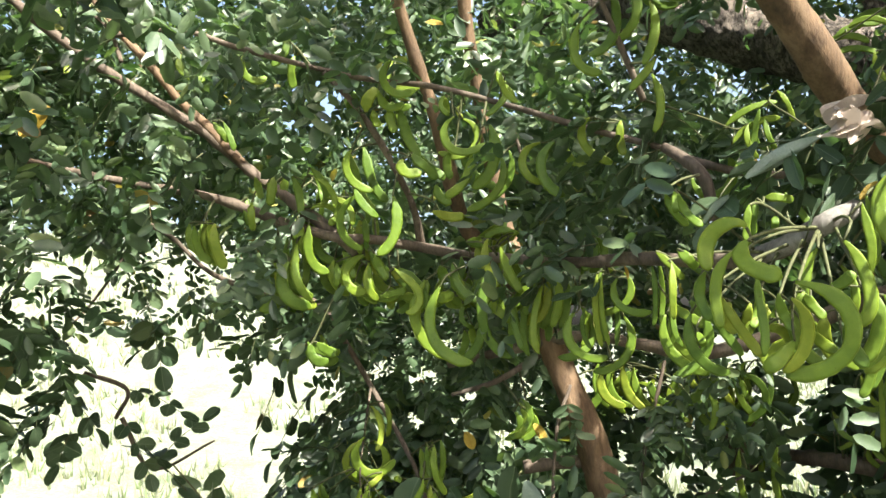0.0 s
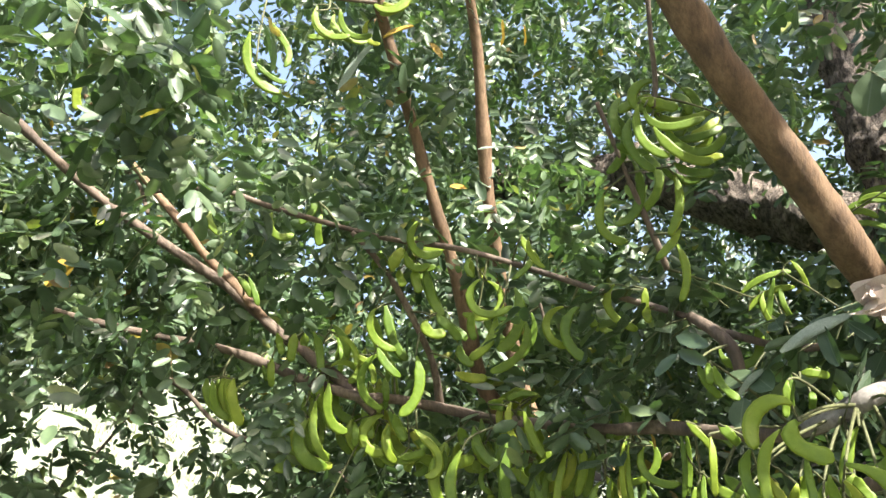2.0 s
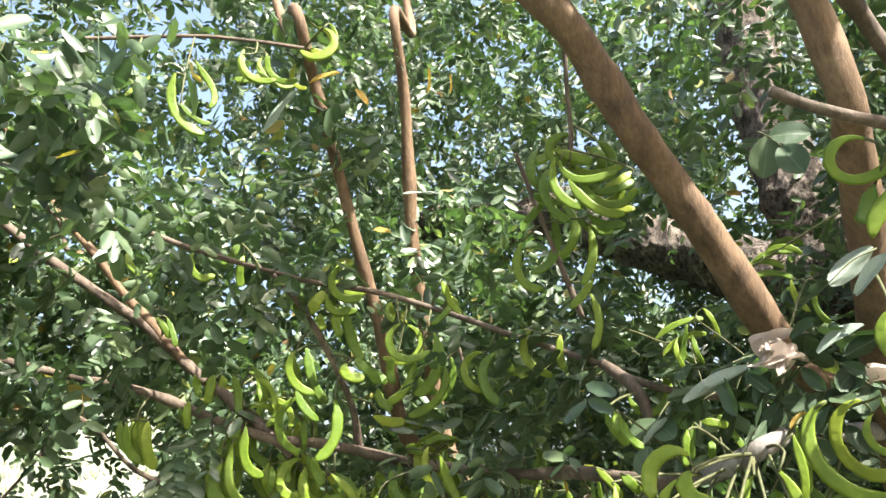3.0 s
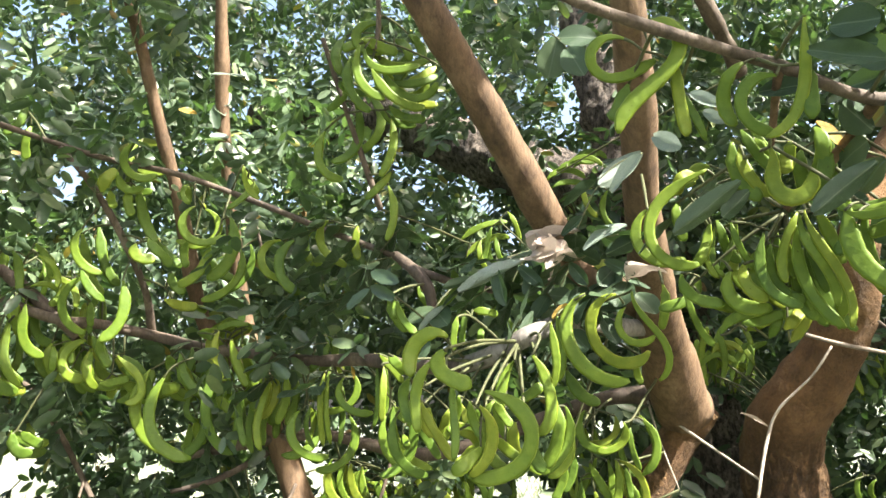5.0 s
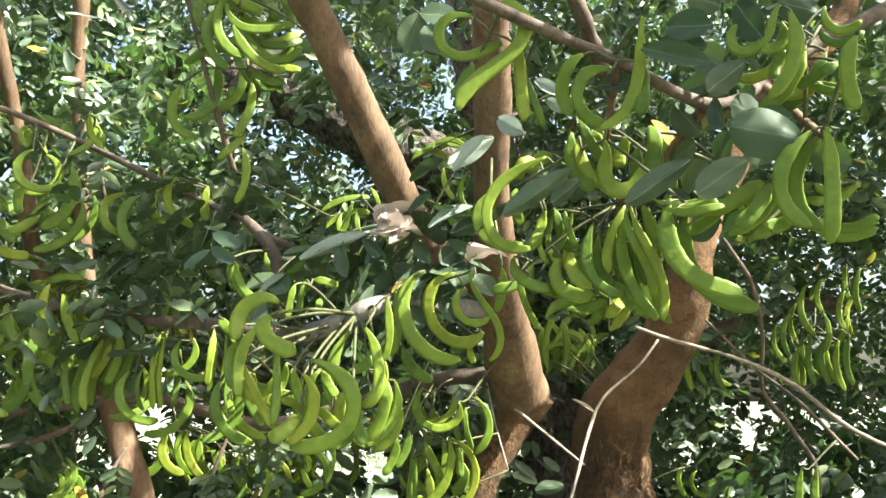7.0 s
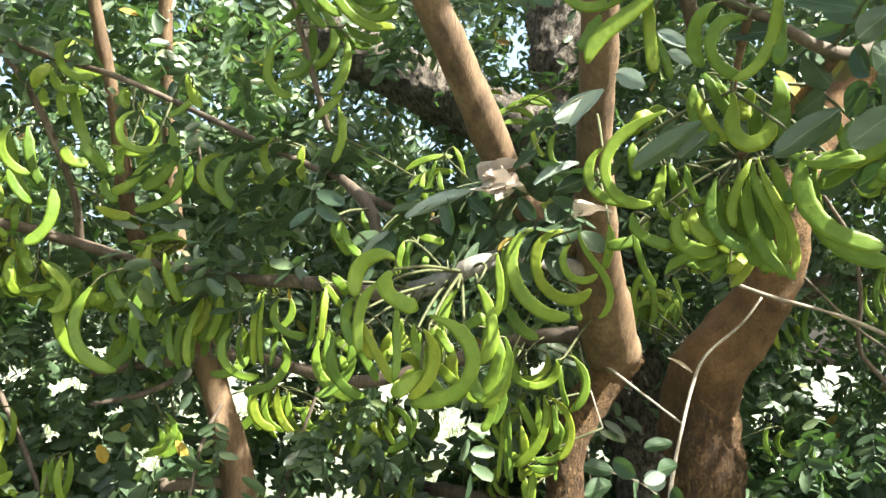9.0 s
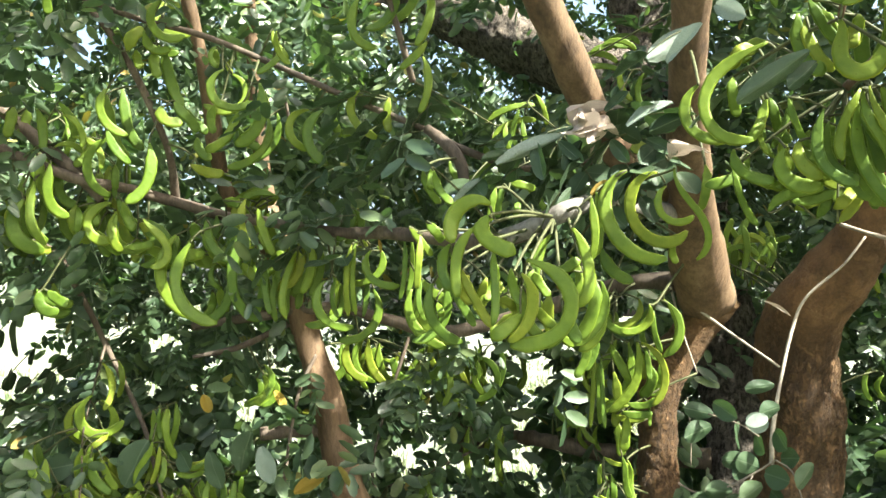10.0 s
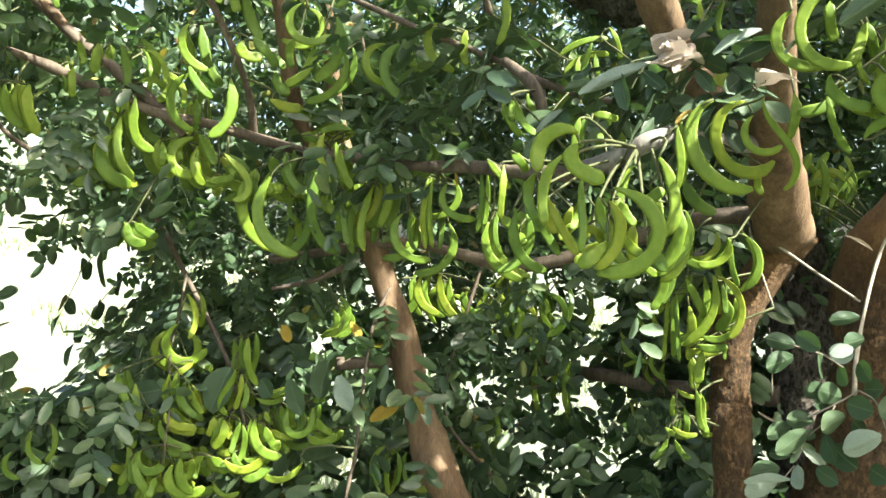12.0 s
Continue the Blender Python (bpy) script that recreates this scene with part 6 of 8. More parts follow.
pod(0.704, 2.335, 1.448, 0.137, -78, 157, 342, 0.0161)
pod(0.687, 2.349, 1.485, 0.148, -82, 187, 342, 0.0167)
pod(0.493, 2.374, 1.481, 0.143, -72, 124, 169, 0.0164)
pod(0.496, 2.322, 1.452, 0.116, -89, 156, 346, 0.0148)
pod(0.557, 2.371, 1.427, 0.118, -46, 139, 346, 0.0149)
pod(0.578, 2.380, 1.452, 0.143, -32, 107, 166, 0.0164)
pod(0.464, 2.418, 1.504, 0.109, -37, 102, 169, 0.0144)
pod(0.409, 2.443, 1.497, 0.112, 6, 42, 170, 0.0146)
pod(0.897, 2.283, 1.430, 0.117, -19, 106, 338, 0.0149)
pod(0.882, 2.296, 1.488, 0.138, -32, 68, 338, 0.0162)
pod(0.755, 2.289, 1.462, 0.141, -56, 77, 162, 0.0163)
pod(1.078, 2.171, 1.458, 0.095, -28, 57, 153, 0.0134)
pod(1.090, 2.156, 1.403, 0.077, 0, 44, 333, 0.0121)
pod(1.080, 2.180, 1.488, 0.116, -31, 60, 333, 0.0148)
pod(0.955, 2.208, 1.350, 0.087, 15, 112, 155, 0.0128)
pod(1.044, 2.169, 1.404, 0.094, -24, 115, 154, 0.0133)
pod(1.015, 2.161, 1.298, 0.081, 47, 24, 335, 0.0124)
pod(0.540, 2.337, 1.378, 0.079, -54, 127, 346, 0.0122)
pod(1.056, 2.147, 1.269, 0.071, -32, 83, 153, 0.0116)
pod(1.043, 2.196, 1.285, 0.099, -49, 118, 154, 0.0137)
pod(0.799, 2.255, 1.263, 0.111, -34, 49, 160, 0.0145)
pod(0.631, 2.321, 1.138, 0.145, -25, 16, 165, 0.0166)
pod(0.462, 2.359, 1.015, 0.077, 28, 133, 167, 0.0121)
pod(0.550, 2.280, 1.050, 0.085, -2, 174, 347, 0.0127)
pod(0.816, 2.227, 1.243, 0.136, -16, 27, 160, 0.0160)
# pods behind the pale leaves
pod(0.805, 1.930, 2.112, 0.083, -34, 34, 341, 0.0125)
pod(0.689, 1.981, 2.045, 0.137, -133, 48, 343, 0.0161)
pod(0.706, 1.985, 2.006, 0.127, -144, 67, 343, 0.0155)
pod(0.743, 1.965, 2.049, 0.089, -22, 66, 163, 0.0130)
pod(0.782, 1.949, 2.063, 0.088, -16, 52, 162, 0.0129)
pod(0.768, 1.951, 2.077, 0.101, -20, 9, 163, 0.0138)
pod(0.892, 1.881, 2.174, 0.118, -148, 115, 337, 0.0149)
pod(0.907, 1.879, 2.161, 0.111, -126, 89, 337, 0.0145)
pod(0.940, 1.849, 2.215, 0.098, -130, 100, 336, 0.0136)
pod(0.856, 1.587, 2.082, 0.078, -8, 55, 156, 0.0121)
pod(0.902, 1.570, 2.070, 0.093, -36, 89, 155, 0.0133)
pod(0.916, 1.864, 2.201, 0.104, -125, 56, 336, 0.0140)
pod(0.812, 2.071, 2.063, 0.086, -54, 161, 163, 0.0128)
pod(0.998, 1.943, 2.243, 0.112, -158, 130, 336, 0.0146)
pod(0.980, 1.902, 2.222, 0.075, -138, 53, 336, 0.0119)
# pods hanging in the shade beyond the fork
pod(1.805, 1.514, 1.875, 0.137, -34, 83, 134, 0.0161)
pod(1.815, 1.519, 1.751, 0.125, -20, 44, 133, 0.0154)
pod(1.841, 1.492, 1.750, 0.129, -34, 70, 133, 0.0156)
pod(1.857, 1.475, 1.736, 0.125, -22, 53, 132, 0.0154)
pod(1.798, 1.540, 1.725, 0.115, -34, 65, 134, 0.0148)
pod(1.873, 1.456, 1.749, 0.124, -23, 48, 131, 0.0153)
pod(1.832, 1.495, 1.805, 0.099, -25, 58, 312, 0.0137)
pod(1.636, 1.691, 1.758, 0.139, -42, 83, 140, 0.0162)
pod(1.666, 1.667, 1.729, 0.122, -36, 79, 139, 0.0152)
pod(1.609, 1.715, 1.730, 0.118, -26, 52, 141, 0.0149)
pod(1.780, 1.550, 1.808, 0.116, -34, 65, 135, 0.0148)
pod(1.516, 1.792, 1.518, 0.102, -29, 64, 144, 0.0139)
pod(1.585, 1.732, 1.436, 0.090, -43, 90, 141, 0.0130)
pod(1.864, 1.452, 1.856, 0.101, -38, 73, 131, 0.0138)
pod(1.830, 1.485, 1.886, 0.089, -42, 83, 133, 0.0130)
pod(1.883, 1.419, 1.908, 0.111, -28, 51, 130, 0.0145)
pod(1.880, 1.618, 1.850, 0.123, -39, 76, 134, 0.0153)
pod(1.848, 1.607, 1.724, 0.100, -24, 36, 314, 0.0138)
pod(1.831, 1.556, 1.751, 0.112, -28, 91, 134, 0.0146)
pod(1.885, 1.533, 1.751, 0.110, -40, 55, 133, 0.0144)
pod(1.897, 1.623, 1.724, 0.091, -40, 61, 134, 0.0131)
pod(1.868, 1.522, 1.738, 0.128, -16, 69, 132, 0.0156)
pod(1.908, 1.491, 1.802, 0.090, 5, 42, 311, 0.0130)
pod(1.692, 1.792, 1.727, 0.141, -52, 96, 141, 0.0163)
pod(1.713, 1.773, 1.716, 0.111, -10, 88, 139, 0.0145)
pod(1.710, 1.796, 1.710, 0.114, -63, 80, 141, 0.0147)
pod(1.818, 1.635, 1.782, 0.105, -28, 87, 135, 0.0141)
pod(1.506, 1.858, 1.484, 0.098, -38, 63, 145, 0.0136)
pod(1.639, 1.752, 1.415, 0.095, -56, 166, 140, 0.0134)
pod(1.937, 1.487, 1.857, 0.107, -42, 71, 131, 0.0142)
pod(1.884, 1.526, 1.894, 0.069, -70, 72, 133, 0.0114)
pod(1.957, 1.524, 1.933, 0.105, -18, 45, 131, 0.0141)
# pods standing in the fork
pod(1.184, 1.714, 1.655, 0.136, -196, 45, 330, 0.0160)
pod(1.207, 1.700, 1.655, 0.122, 153, 50, 148, 0.0152)
pod(1.229, 1.687, 1.654, 0.107, -177, 50, 328, 0.0142)
pod(1.173, 1.719, 1.694, 0.100, -158, 135, 329, 0.0138)
pod(1.251, 1.672, 1.667, 0.085, 134, 71, 147, 0.0127)
pod(1.196, 1.704, 1.720, 0.091, -166, 155, 328, 0.0131)
pod(1.273, 1.657, 1.693, 0.076, -162, 21, 147, 0.0120)
pod(1.173, 1.720, 1.668, 0.094, -195, 32, 330, 0.0133)
pod(1.223, 1.742, 1.656, 0.151, -188, 47, 329, 0.0169)
pod(1.263, 1.783, 1.657, 0.124, -199, 58, 329, 0.0153)
pod(1.237, 1.726, 1.681, 0.102, -180, 41, 148, 0.0139)
pod(1.291, 1.792, 1.636, 0.114, 137, 78, 147, 0.0147)
pod(1.243, 1.833, 1.646, 0.118, -162, 67, 329, 0.0149)
pod(1.282, 1.743, 1.675, 0.113, -169, 74, 327, 0.0146)
pod(1.248, 1.743, 1.678, 0.102, -161, 188, 327, 0.0139)
pod(1.304, 1.752, 1.672, 0.095, -192, 173, 148, 0.0134)
pod(1.285, 1.767, 1.634, 0.094, -204, 62, 148, 0.0133)
pod(1.308, 1.707, 1.673, 0.071, -224, 102, 327, 0.0116)
pod(1.260, 1.806, 1.712, 0.056, -154, 88, 328, 0.0103)
pod(1.214, 1.729, 1.721, 0.062, -145, 84, 328, 0.0108)
pod(1.262, 1.715, 1.674, 0.073, -193, 116, 148, 0.0118)
pod(1.342, 1.772, 1.705, 0.091, -200, 53, 146, 0.0131)
pod(1.284, 1.794, 1.652, 0.102, 130, 66, 329, 0.0139)
pod(1.181, 1.785, 1.677, 0.084, 126, 71, 331, 0.0126)
# two sunlit pods on the low twig
pod(1.457, 1.227, 1.466, 0.125, -16, 31, 132, 0.0154)
pod(1.474, 1.207, 1.467, 0.114, -14, 34, 131, 0.0147)
pod(1.502, 1.249, 1.444, 0.097, -4, 15, 312, 0.0135)
hang_pods(tree)

# ==== leaves of their own ====
spray(0.624, 1.298, 1.887, 0.490, 1.288, 1.819, 3, 0.052, 10, parent=tree)
spray(0.659, 1.268, 1.864, 0.714, 1.173, 1.884, 2, 0.050, -20, parent=tree)
spray(0.713, 1.075, 1.988, 0.635, 1.081, 1.942, 0, 0.062, 20, parent=tree)
spray(0.610, 1.315, 1.879, 0.567, 1.322, 1.799, 2, 0.045, 30, parent=tree)
spray(0.532, 1.249, 1.698, 0.550, 1.206, 1.757, 1, 0.045, 40, parent=tree)
spray(0.479, 1.342, 1.826, 0.419, 1.314, 1.749, 1, 0.050, -30, parent=tree)
spray(0.810, 0.978, 1.929, 0.698, 0.980, 1.861, 1, 0.075, 15, parent=tree)
spray(0.599, 1.129, 2.200, 0.614, 1.096, 2.160, 1, 0.060, 60, parent=tree)
spray(0.430, 1.553, 1.922, 0.328, 1.516, 1.872, 1, 0.058, 15, parent=tree)
spray(0.309, 1.654, 1.768, 0.197, 1.625, 1.730, 2, 0.055, 10, parent=tree)
spray(0.269, 1.676, 1.863, 0.171, 1.641, 1.772, 2, 0.050, 0, parent=tree)
spray(0.550, 1.381, 1.786, 0.607, 1.306, 1.819, 2, 0.045, -15, parent=tree)
spray(0.363, 1.683, 1.701, 0.256, 1.645, 1.675, 2, 0.050, 0, parent=tree)
spray(0.511, 1.574, 1.941, 0.440, 1.558, 1.988, 2, 0.050, 0, parent=tree)
spray(-0.391, 2.115, 1.576, -0.466, 2.066, 1.422, 2, 0.050, 40, parent=tree)
spray(-0.323, 2.125, 1.523, -0.436, 2.068, 1.358, 3, 0.050, 20, parent=tree)
spray(-0.230, 2.085, 1.470, -0.359, 2.043, 1.384, 3, 0.048, 15, parent=tree)
spray(-0.309, 2.118, 1.350, -0.445, 2.056, 1.270, 3, 0.050, 10, parent=tree)
spray(-0.414, 2.146, 1.283, -0.560, 2.050, 1.200, 4, 0.052, 10, parent=tree)
spray(-0.726, 2.074, 1.808, -0.689, 2.075, 1.601, 3, 0.060, 40, parent=tree)
spray(-0.670, 2.099, 1.722, -0.736, 2.079, 1.645, 2, 0.055, 20, parent=tree)
spray(-0.551, 2.131, 1.769, -0.598, 2.124, 1.661, 2, 0.045, 30, parent=tree)
spray(-0.338, 2.081, 1.666, -0.430, 2.063, 1.660, 2, 0.050, 20, parent=tree)
spray(-0.458, 2.128, 1.677, -0.490, 2.122, 1.583, 1, 0.045, 50, parent=tree)
spray(-0.781, 2.116, 1.552, -0.656, 2.104, 1.488, 3, 0.045, 10, parent=tree)
spray(-0.894, 2.125, 1.602, -0.987, 2.078, 1.478, 3, 0.055, 30, parent=tree)
spray(-0.930, 2.108, 1.551, -0.873, 2.129, 1.463, 2, 0.055, 30, parent=tree)
spray(-0.752, 2.165, 1.353, -0.634, 2.213, 1.456, 3, 0.050, 30, parent=tree)
spray(-0.819, 2.152, 1.484, -0.752, 2.143, 1.342, 3, 0.045, 40, parent=tree)
spray(-0.968, 1.976, 1.744, -0.865, 2.028, 1.630, 4, 0.055, 10, parent=tree)
spray(-0.276, 2.077, 1.366, -0.406, 2.056, 1.379, 3, 0.050, 20, parent=tree)
spray(-0.325, 2.078, 1.449, -0.409, 2.048, 1.316, 3, 0.050, 30, parent=tree)
spray(-0.214, 2.096, 1.506, -0.326, 2.075, 1.423, 3, 0.050, 20, parent=tree)
spray(-0.677, 2.182, 1.289, -0.777, 2.161, 1.397, 3, 0.050, 20, parent=tree)
single_leaf("leaf", -0.384, 2.124, 1.574, -0.385, 2.120, 1.485, 0.067, LEAFLET, 80, tree, "olive leaf hanging singly", 3)
single_leaf("leaf", -0.395, 2.122, 1.613, -0.407, 2.119, 1.562, 0.042, LEAFLET, 70, tree, "olive leaf hanging singly", 3)
single_leaf("dry_leaf", 0.644, 1.219, 1.864, 0.584, 1.226, 1.884, 0.039, DRY_LEAF, 70, tree, "curled dry brown leaf", 4)
single_leaf("dry_leaf", 0.605, 1.245, 1.861, 0.628, 1.223, 1.918, 0.036, DRY_LEAF, 30, tree, "curled dry brown leaf", 2)
single_leaf("dry_leaf", 0.719, 1.164, 1.805, 0.745, 1.145, 1.840, 0.024, DRY_LEAF, 30, tree, "curled dry brown leaf", 1)
single_leaf("dry_leaf", 1.065, 1.422, 1.593, 1.103, 1.394, 1.567, 0.009, DEAD, 60, tree, "curled pale scrap of dry bark in the fork", 1)
# single leaves whose pale colour stands in for sun on them
single_leaf("pale_leaf", 0.654, 1.182, 1.860, 0.711, 1.148, 1.900, 0.039, LIT_LEAF, 45, tree, "leaf underside coloured pale as if sunlit", 1)
single_leaf("pale_leaf", 0.456, 1.301, 1.791, 0.417, 1.315, 1.749, 0.023, LIT_LEAF, 30, tree, "leaf underside coloured pale as if sunlit", 2)
single_leaf("pale_leaf", 0.146, 1.872, 1.296, 0.164, 1.859, 1.220, 0.059, LIT_LEAF, 80, tree, "leaf underside coloured pale as if sunlit", 4)
single_leaf("pale_leaf", 0.792, 1.100, 1.408, 0.816, 1.083, 1.419, 0.027, LIT_LEAF, 70, tree, "leaf underside coloured pale as if sunlit", 4)
single_leaf("pale_leaf", 0.083, 1.819, 2.388, 0.167, 1.810, 2.391, 0.030, LIT_LEAF, 30, tree, "leaf underside coloured pale as if sunlit", 4)
single_leaf("pale_leaf", -0.220, 1.685, 2.486, -0.136, 1.652, 2.561, 0.053, LIT_LEAF, 40, tree, "leaf underside coloured pale as if sunlit", 2)
single_leaf("pale_leaf", 0.834, 1.048, 1.299, 0.797, 1.071, 1.272, 0.036, LIT_LEAF, 60, tree, "leaf underside coloured pale as if sunlit", 2)
single_leaf("pale_leaf", 0.741, 1.123, 1.222, 0.686, 1.154, 1.207, 0.036, LIT_LEAF, 40, tree, "leaf underside coloured pale as if sunlit", 2)
single_leaf("yellow_leaf", 0.830, 0.838, 1.958, 0.865, 0.827, 1.916, 0.033, YELLOW_LEAF, 60, tree, "yellow leaf about to fall", 3)
single_leaf("yellow_leaf", 0.025, 1.890, 1.407, 0.040, 1.887, 1.370, 0.032, YELLOW_LEAF, 70, tree, "yellow leaf about to fall", 3)
single_leaf("yellow_leaf", 0.218, 1.898, 1.190, 0.281, 1.895, 1.226, 0.044, YELLOW_LEAF, 60, tree, "yellow leaf about to fall", 3)
single_leaf("yellow_leaf", 0.623, 1.192, 1.776, 0.602, 1.207, 1.756, 0.016, YELLOW_LEAF, 60, tree, "yellow leaf about to fall", 3)
single_leaf("yellow_leaf", -0.796, 1.771, 2.169, -0.856, 1.761, 2.108, 0.051, YELLOW_LEAF, 50, tree, "orange yellow leaf", 3)
single_leaf("yellow_leaf", -0.116, 1.624, 2.572, -0.052, 1.611, 2.596, 0.031, YELLOW_LEAF, 50, tree, "yellow leaf about to fall", 3)
single_leaf("yellow_leaf", -0.019, 1.649, 2.569, 0.010, 1.663, 2.541, 0.034, YELLOW_LEAF, 70, tree, "yellow leaf about to fall", 3)
single_leaf("yellow_leaf", 0.159, 1.791, 2.702, 0.161, 1.821, 2.650, 0.027, YELLOW_LEAF, 80, tree, "yellow leaf about to fall", 3)
single_leaf("yellow_leaf", 0.210, 1.794, 2.686, 0.215, 1.816, 2.645, 0.021, YELLOW_LEAF, 80, tree, "yellow leaf about to fall", 3)
single_leaf("yellow_leaf", 0.014, 1.870, 2.320, 0.054, 1.870, 2.315, 0.024, YELLOW_LEAF, 60, tree, "yellow green leaf", 3)
single_leaf("yellow_leaf", -0.735, 1.683, 2.683, -0.691, 1.693, 2.695, 0.028, YELLOW_LEAF, 60, tree, "yellow leaf about to fall", 3)
single_leaf("yellow_leaf", 0.177, 1.931, 1.408, 0.202, 1.925, 1.370, 0.028, YELLOW_LEAF, 60, tree, "yellow leaf about to fall", 3)
single_leaf("yellow_leaf", 0.351, 1.633, 1.719, 0.357, 1.634, 1.693, 0.014, YELLOW_LEAF, 60, tree, "yellow leaf about to fall", 3)
spray(0.435, 1.575, 1.913, 0.363, 1.576, 1.854, 2, 0.055, 20, parent=tree)
spray(0.383, 1.595, 1.957, 0.313, 1.613, 1.911, 2, 0.050, 0, parent=tree)
spray(0.299, 1.693, 1.924, 0.227, 1.679, 1.861, 2, 0.050, 10, parent=tree)
spray(0.410, 1.608, 1.861, 0.295, 1.607, 1.833, 3, 0.050, 10, parent=tree)
spray(0.566, 1.369, 1.835, 0.503, 1.394, 1.785, 2, 0.050, 25, parent=tree)
spray(0.616, 1.331, 1.842, 0.558, 1.339, 1.772, 2, 0.045, 15, parent=tree)
spray(0.695, 1.319, 1.866, 0.656, 1.326, 1.785, 2, 0.045, 30, parent=tree)
spray(0.248, 1.723, 1.723, 0.158, 1.699, 1.676, 2, 0.055, 20, parent=tree)
spray(-0.619, 1.814, 2.236, -0.714, 1.766, 2.102, 3, 0.055, 20, parent=tree)
spray(-0.710, 1.819, 2.114, -0.784, 1.755, 2.032, 3, 0.055, 10, parent=tree)
spray(-0.509, 1.889, 2.069, -0.589, 1.836, 1.964, 3, 0.050, 20, parent=tree)
spray(-0.602, 1.879, 1.996, -0.714, 1.806, 1.896, 3, 0.055, 20, parent=tree)
spray(-0.729, 1.576, 2.659, -0.752, 1.569, 2.551, 3, 0.055, 20, parent=tree)
spray(-0.571, 1.620, 2.681, -0.611, 1.619, 2.560, 3, 0.055, 30, parent=tree)
spray(-0.815, 1.781, 2.286, -0.849, 1.745, 2.176, 3, 0.055, 20, parent=tree)
spray(0.682, 1.237, 1.861, 0.610, 1.230, 1.817, 2, 0.052, 30, parent=tree)
spray(0.701, 1.209, 1.848, 0.728, 1.162, 1.787, 2, 0.050, 20, parent=tree)
spray(0.668, 1.228, 1.820, 0.685, 1.198, 1.753, 2, 0.050, 40, parent=tree)
spray(0.615, 1.272, 1.814, 0.632, 1.211, 1.734, 2, 0.045, 50, parent=tree)
spray(0.727, 1.202, 1.820, 0.663, 1.193, 1.783, 2, 0.048, 10, parent=tree)
spray(0.362, 1.610, 1.992, 0.267, 1.602, 1.982, 2, 0.052, 15, parent=tree)
spray(0.517, 1.500, 1.884, 0.566, 1.444, 1.888, 2, 0.050, 20, parent=tree)
spray(0.441, 1.560, 1.977, 0.390, 1.563, 1.907, 3, 0.050, 40, parent=tree)
single_leaf("pale_leaf", 0.573, 1.236, 1.855, 0.469, 1.255, 1.802, 0.033, LIT_LEAF, 60, tree, "grey-green leaf beside the dry leaf", 2)
single_leaf("leaf", 0.530, 1.252, 1.843, 0.541, 1.238, 1.780, 0.036, LEAFLET, 95, tree, "grey-green leaf beside the dry leaf", 2)
single_leaf("leaf", 0.751, 1.155, 1.881, 0.688, 1.170, 1.851, 0.036, LEAFLET, 80, tree, "grey-green leaf beside the dry leaf", 2)
single_leaf("pale_leaf", 0.741, 1.125, 2.006, 0.673, 1.150, 1.956, 0.044, LIT_LEAF, 80, tree, "grey-green leaf beside the dry leaf", 3)
single_leaf("leaf", 0.586, 1.245, 1.772, 0.549, 1.243, 1.707, 0.026, LEAFLET, 85, tree, "grey-green leaf beside the dry leaf", 4)
single_leaf("leaf", 0.497, 1.264, 1.829, 0.441, 1.260, 1.812, 0.023, LEAFLET, 60, tree, "grey-green leaf beside the dry leaf", 5)
single_leaf("leaf", 0.642, 1.213, 1.844, 0.662, 1.190, 1.805, 0.030, LEAFLET, 90, tree, "grey-green leaf beside the dry leaf", 2)
single_leaf("leaf", 0.599, 1.229, 1.844, 0.570, 1.226, 1.796, 0.034, LEAFLET, 85, tree, "grey-green leaf beside the dry leaf", 2)
single_leaf("leaf", 0.565, 1.241, 1.844, 0.595, 1.216, 1.805, 0.027, LEAFLET, 80, tree, "grey-green leaf beside the dry leaf", 2)
single_leaf("leaf", 0.693, 1.191, 1.844, 0.727, 1.159, 1.814, 0.028, LEAFLET, 80, tree, "grey-green leaf beside the dry leaf", 2)
single_leaf("leaf", 0.630, 1.208, 1.889, 0.654, 1.171, 1.911, 0.025, LEAFLET, 80, tree, "grey-green leaf beside the dry leaf", 0)
single_leaf("dry_leaf", 0.578, 1.209, 1.874, 0.623, 1.208, 1.850, 0.046, DRY_LEAF, 20, tree, "crumpled pale dry leaf", 6)
single_leaf("dry_leaf", 0.602, 1.197, 1.889, 0.597, 1.218, 1.847, 0.048, DRY_LEAF, 110, tree, "crumpled pale dry leaf", 7)
single_leaf("dry_leaf", 0.624, 1.191, 1.878, 0.609, 1.215, 1.842, 0.036, DRY_LEAF, 60, tree, "crumpled pale dry leaf", 8)
single_leaf("dry_leaf", 0.575, 1.214, 1.854, 0.606, 1.208, 1.880, 0.033, DRY_LEAF, 140, tree, "crumpled pale dry leaf", 9)
single_leaf("dry_leaf", 0.609, 1.203, 1.850, 0.641, 1.197, 1.871, 0.035, DRY_LEAF, 40, tree, "crumpled pale dry leaf", 10)
spray(-0.958, 2.082, 1.490, -1.045, 2.019, 1.382, 3, 0.050, 1, parent=tree)
spray(-0.851, 1.943, 1.475, -0.885, 1.944, 1.405, 3, 0.050, 15, parent=tree)
spray(-0.909, 1.906, 1.845, -0.976, 1.858, 1.756, 3, 0.050, 24, parent=tree)
spray(-0.941, 1.867, 1.480, -0.980, 1.796, 1.426, 3, 0.050, 0, parent=tree)
spray(-1.038, 2.093, 1.804, -1.105, 2.007, 1.716, 3, 0.050, 34, parent=tree)
spray(-0.837, 1.931, 1.556, -1.011, 2.056, 1.481, 3, 0.050, 24, parent=tree)
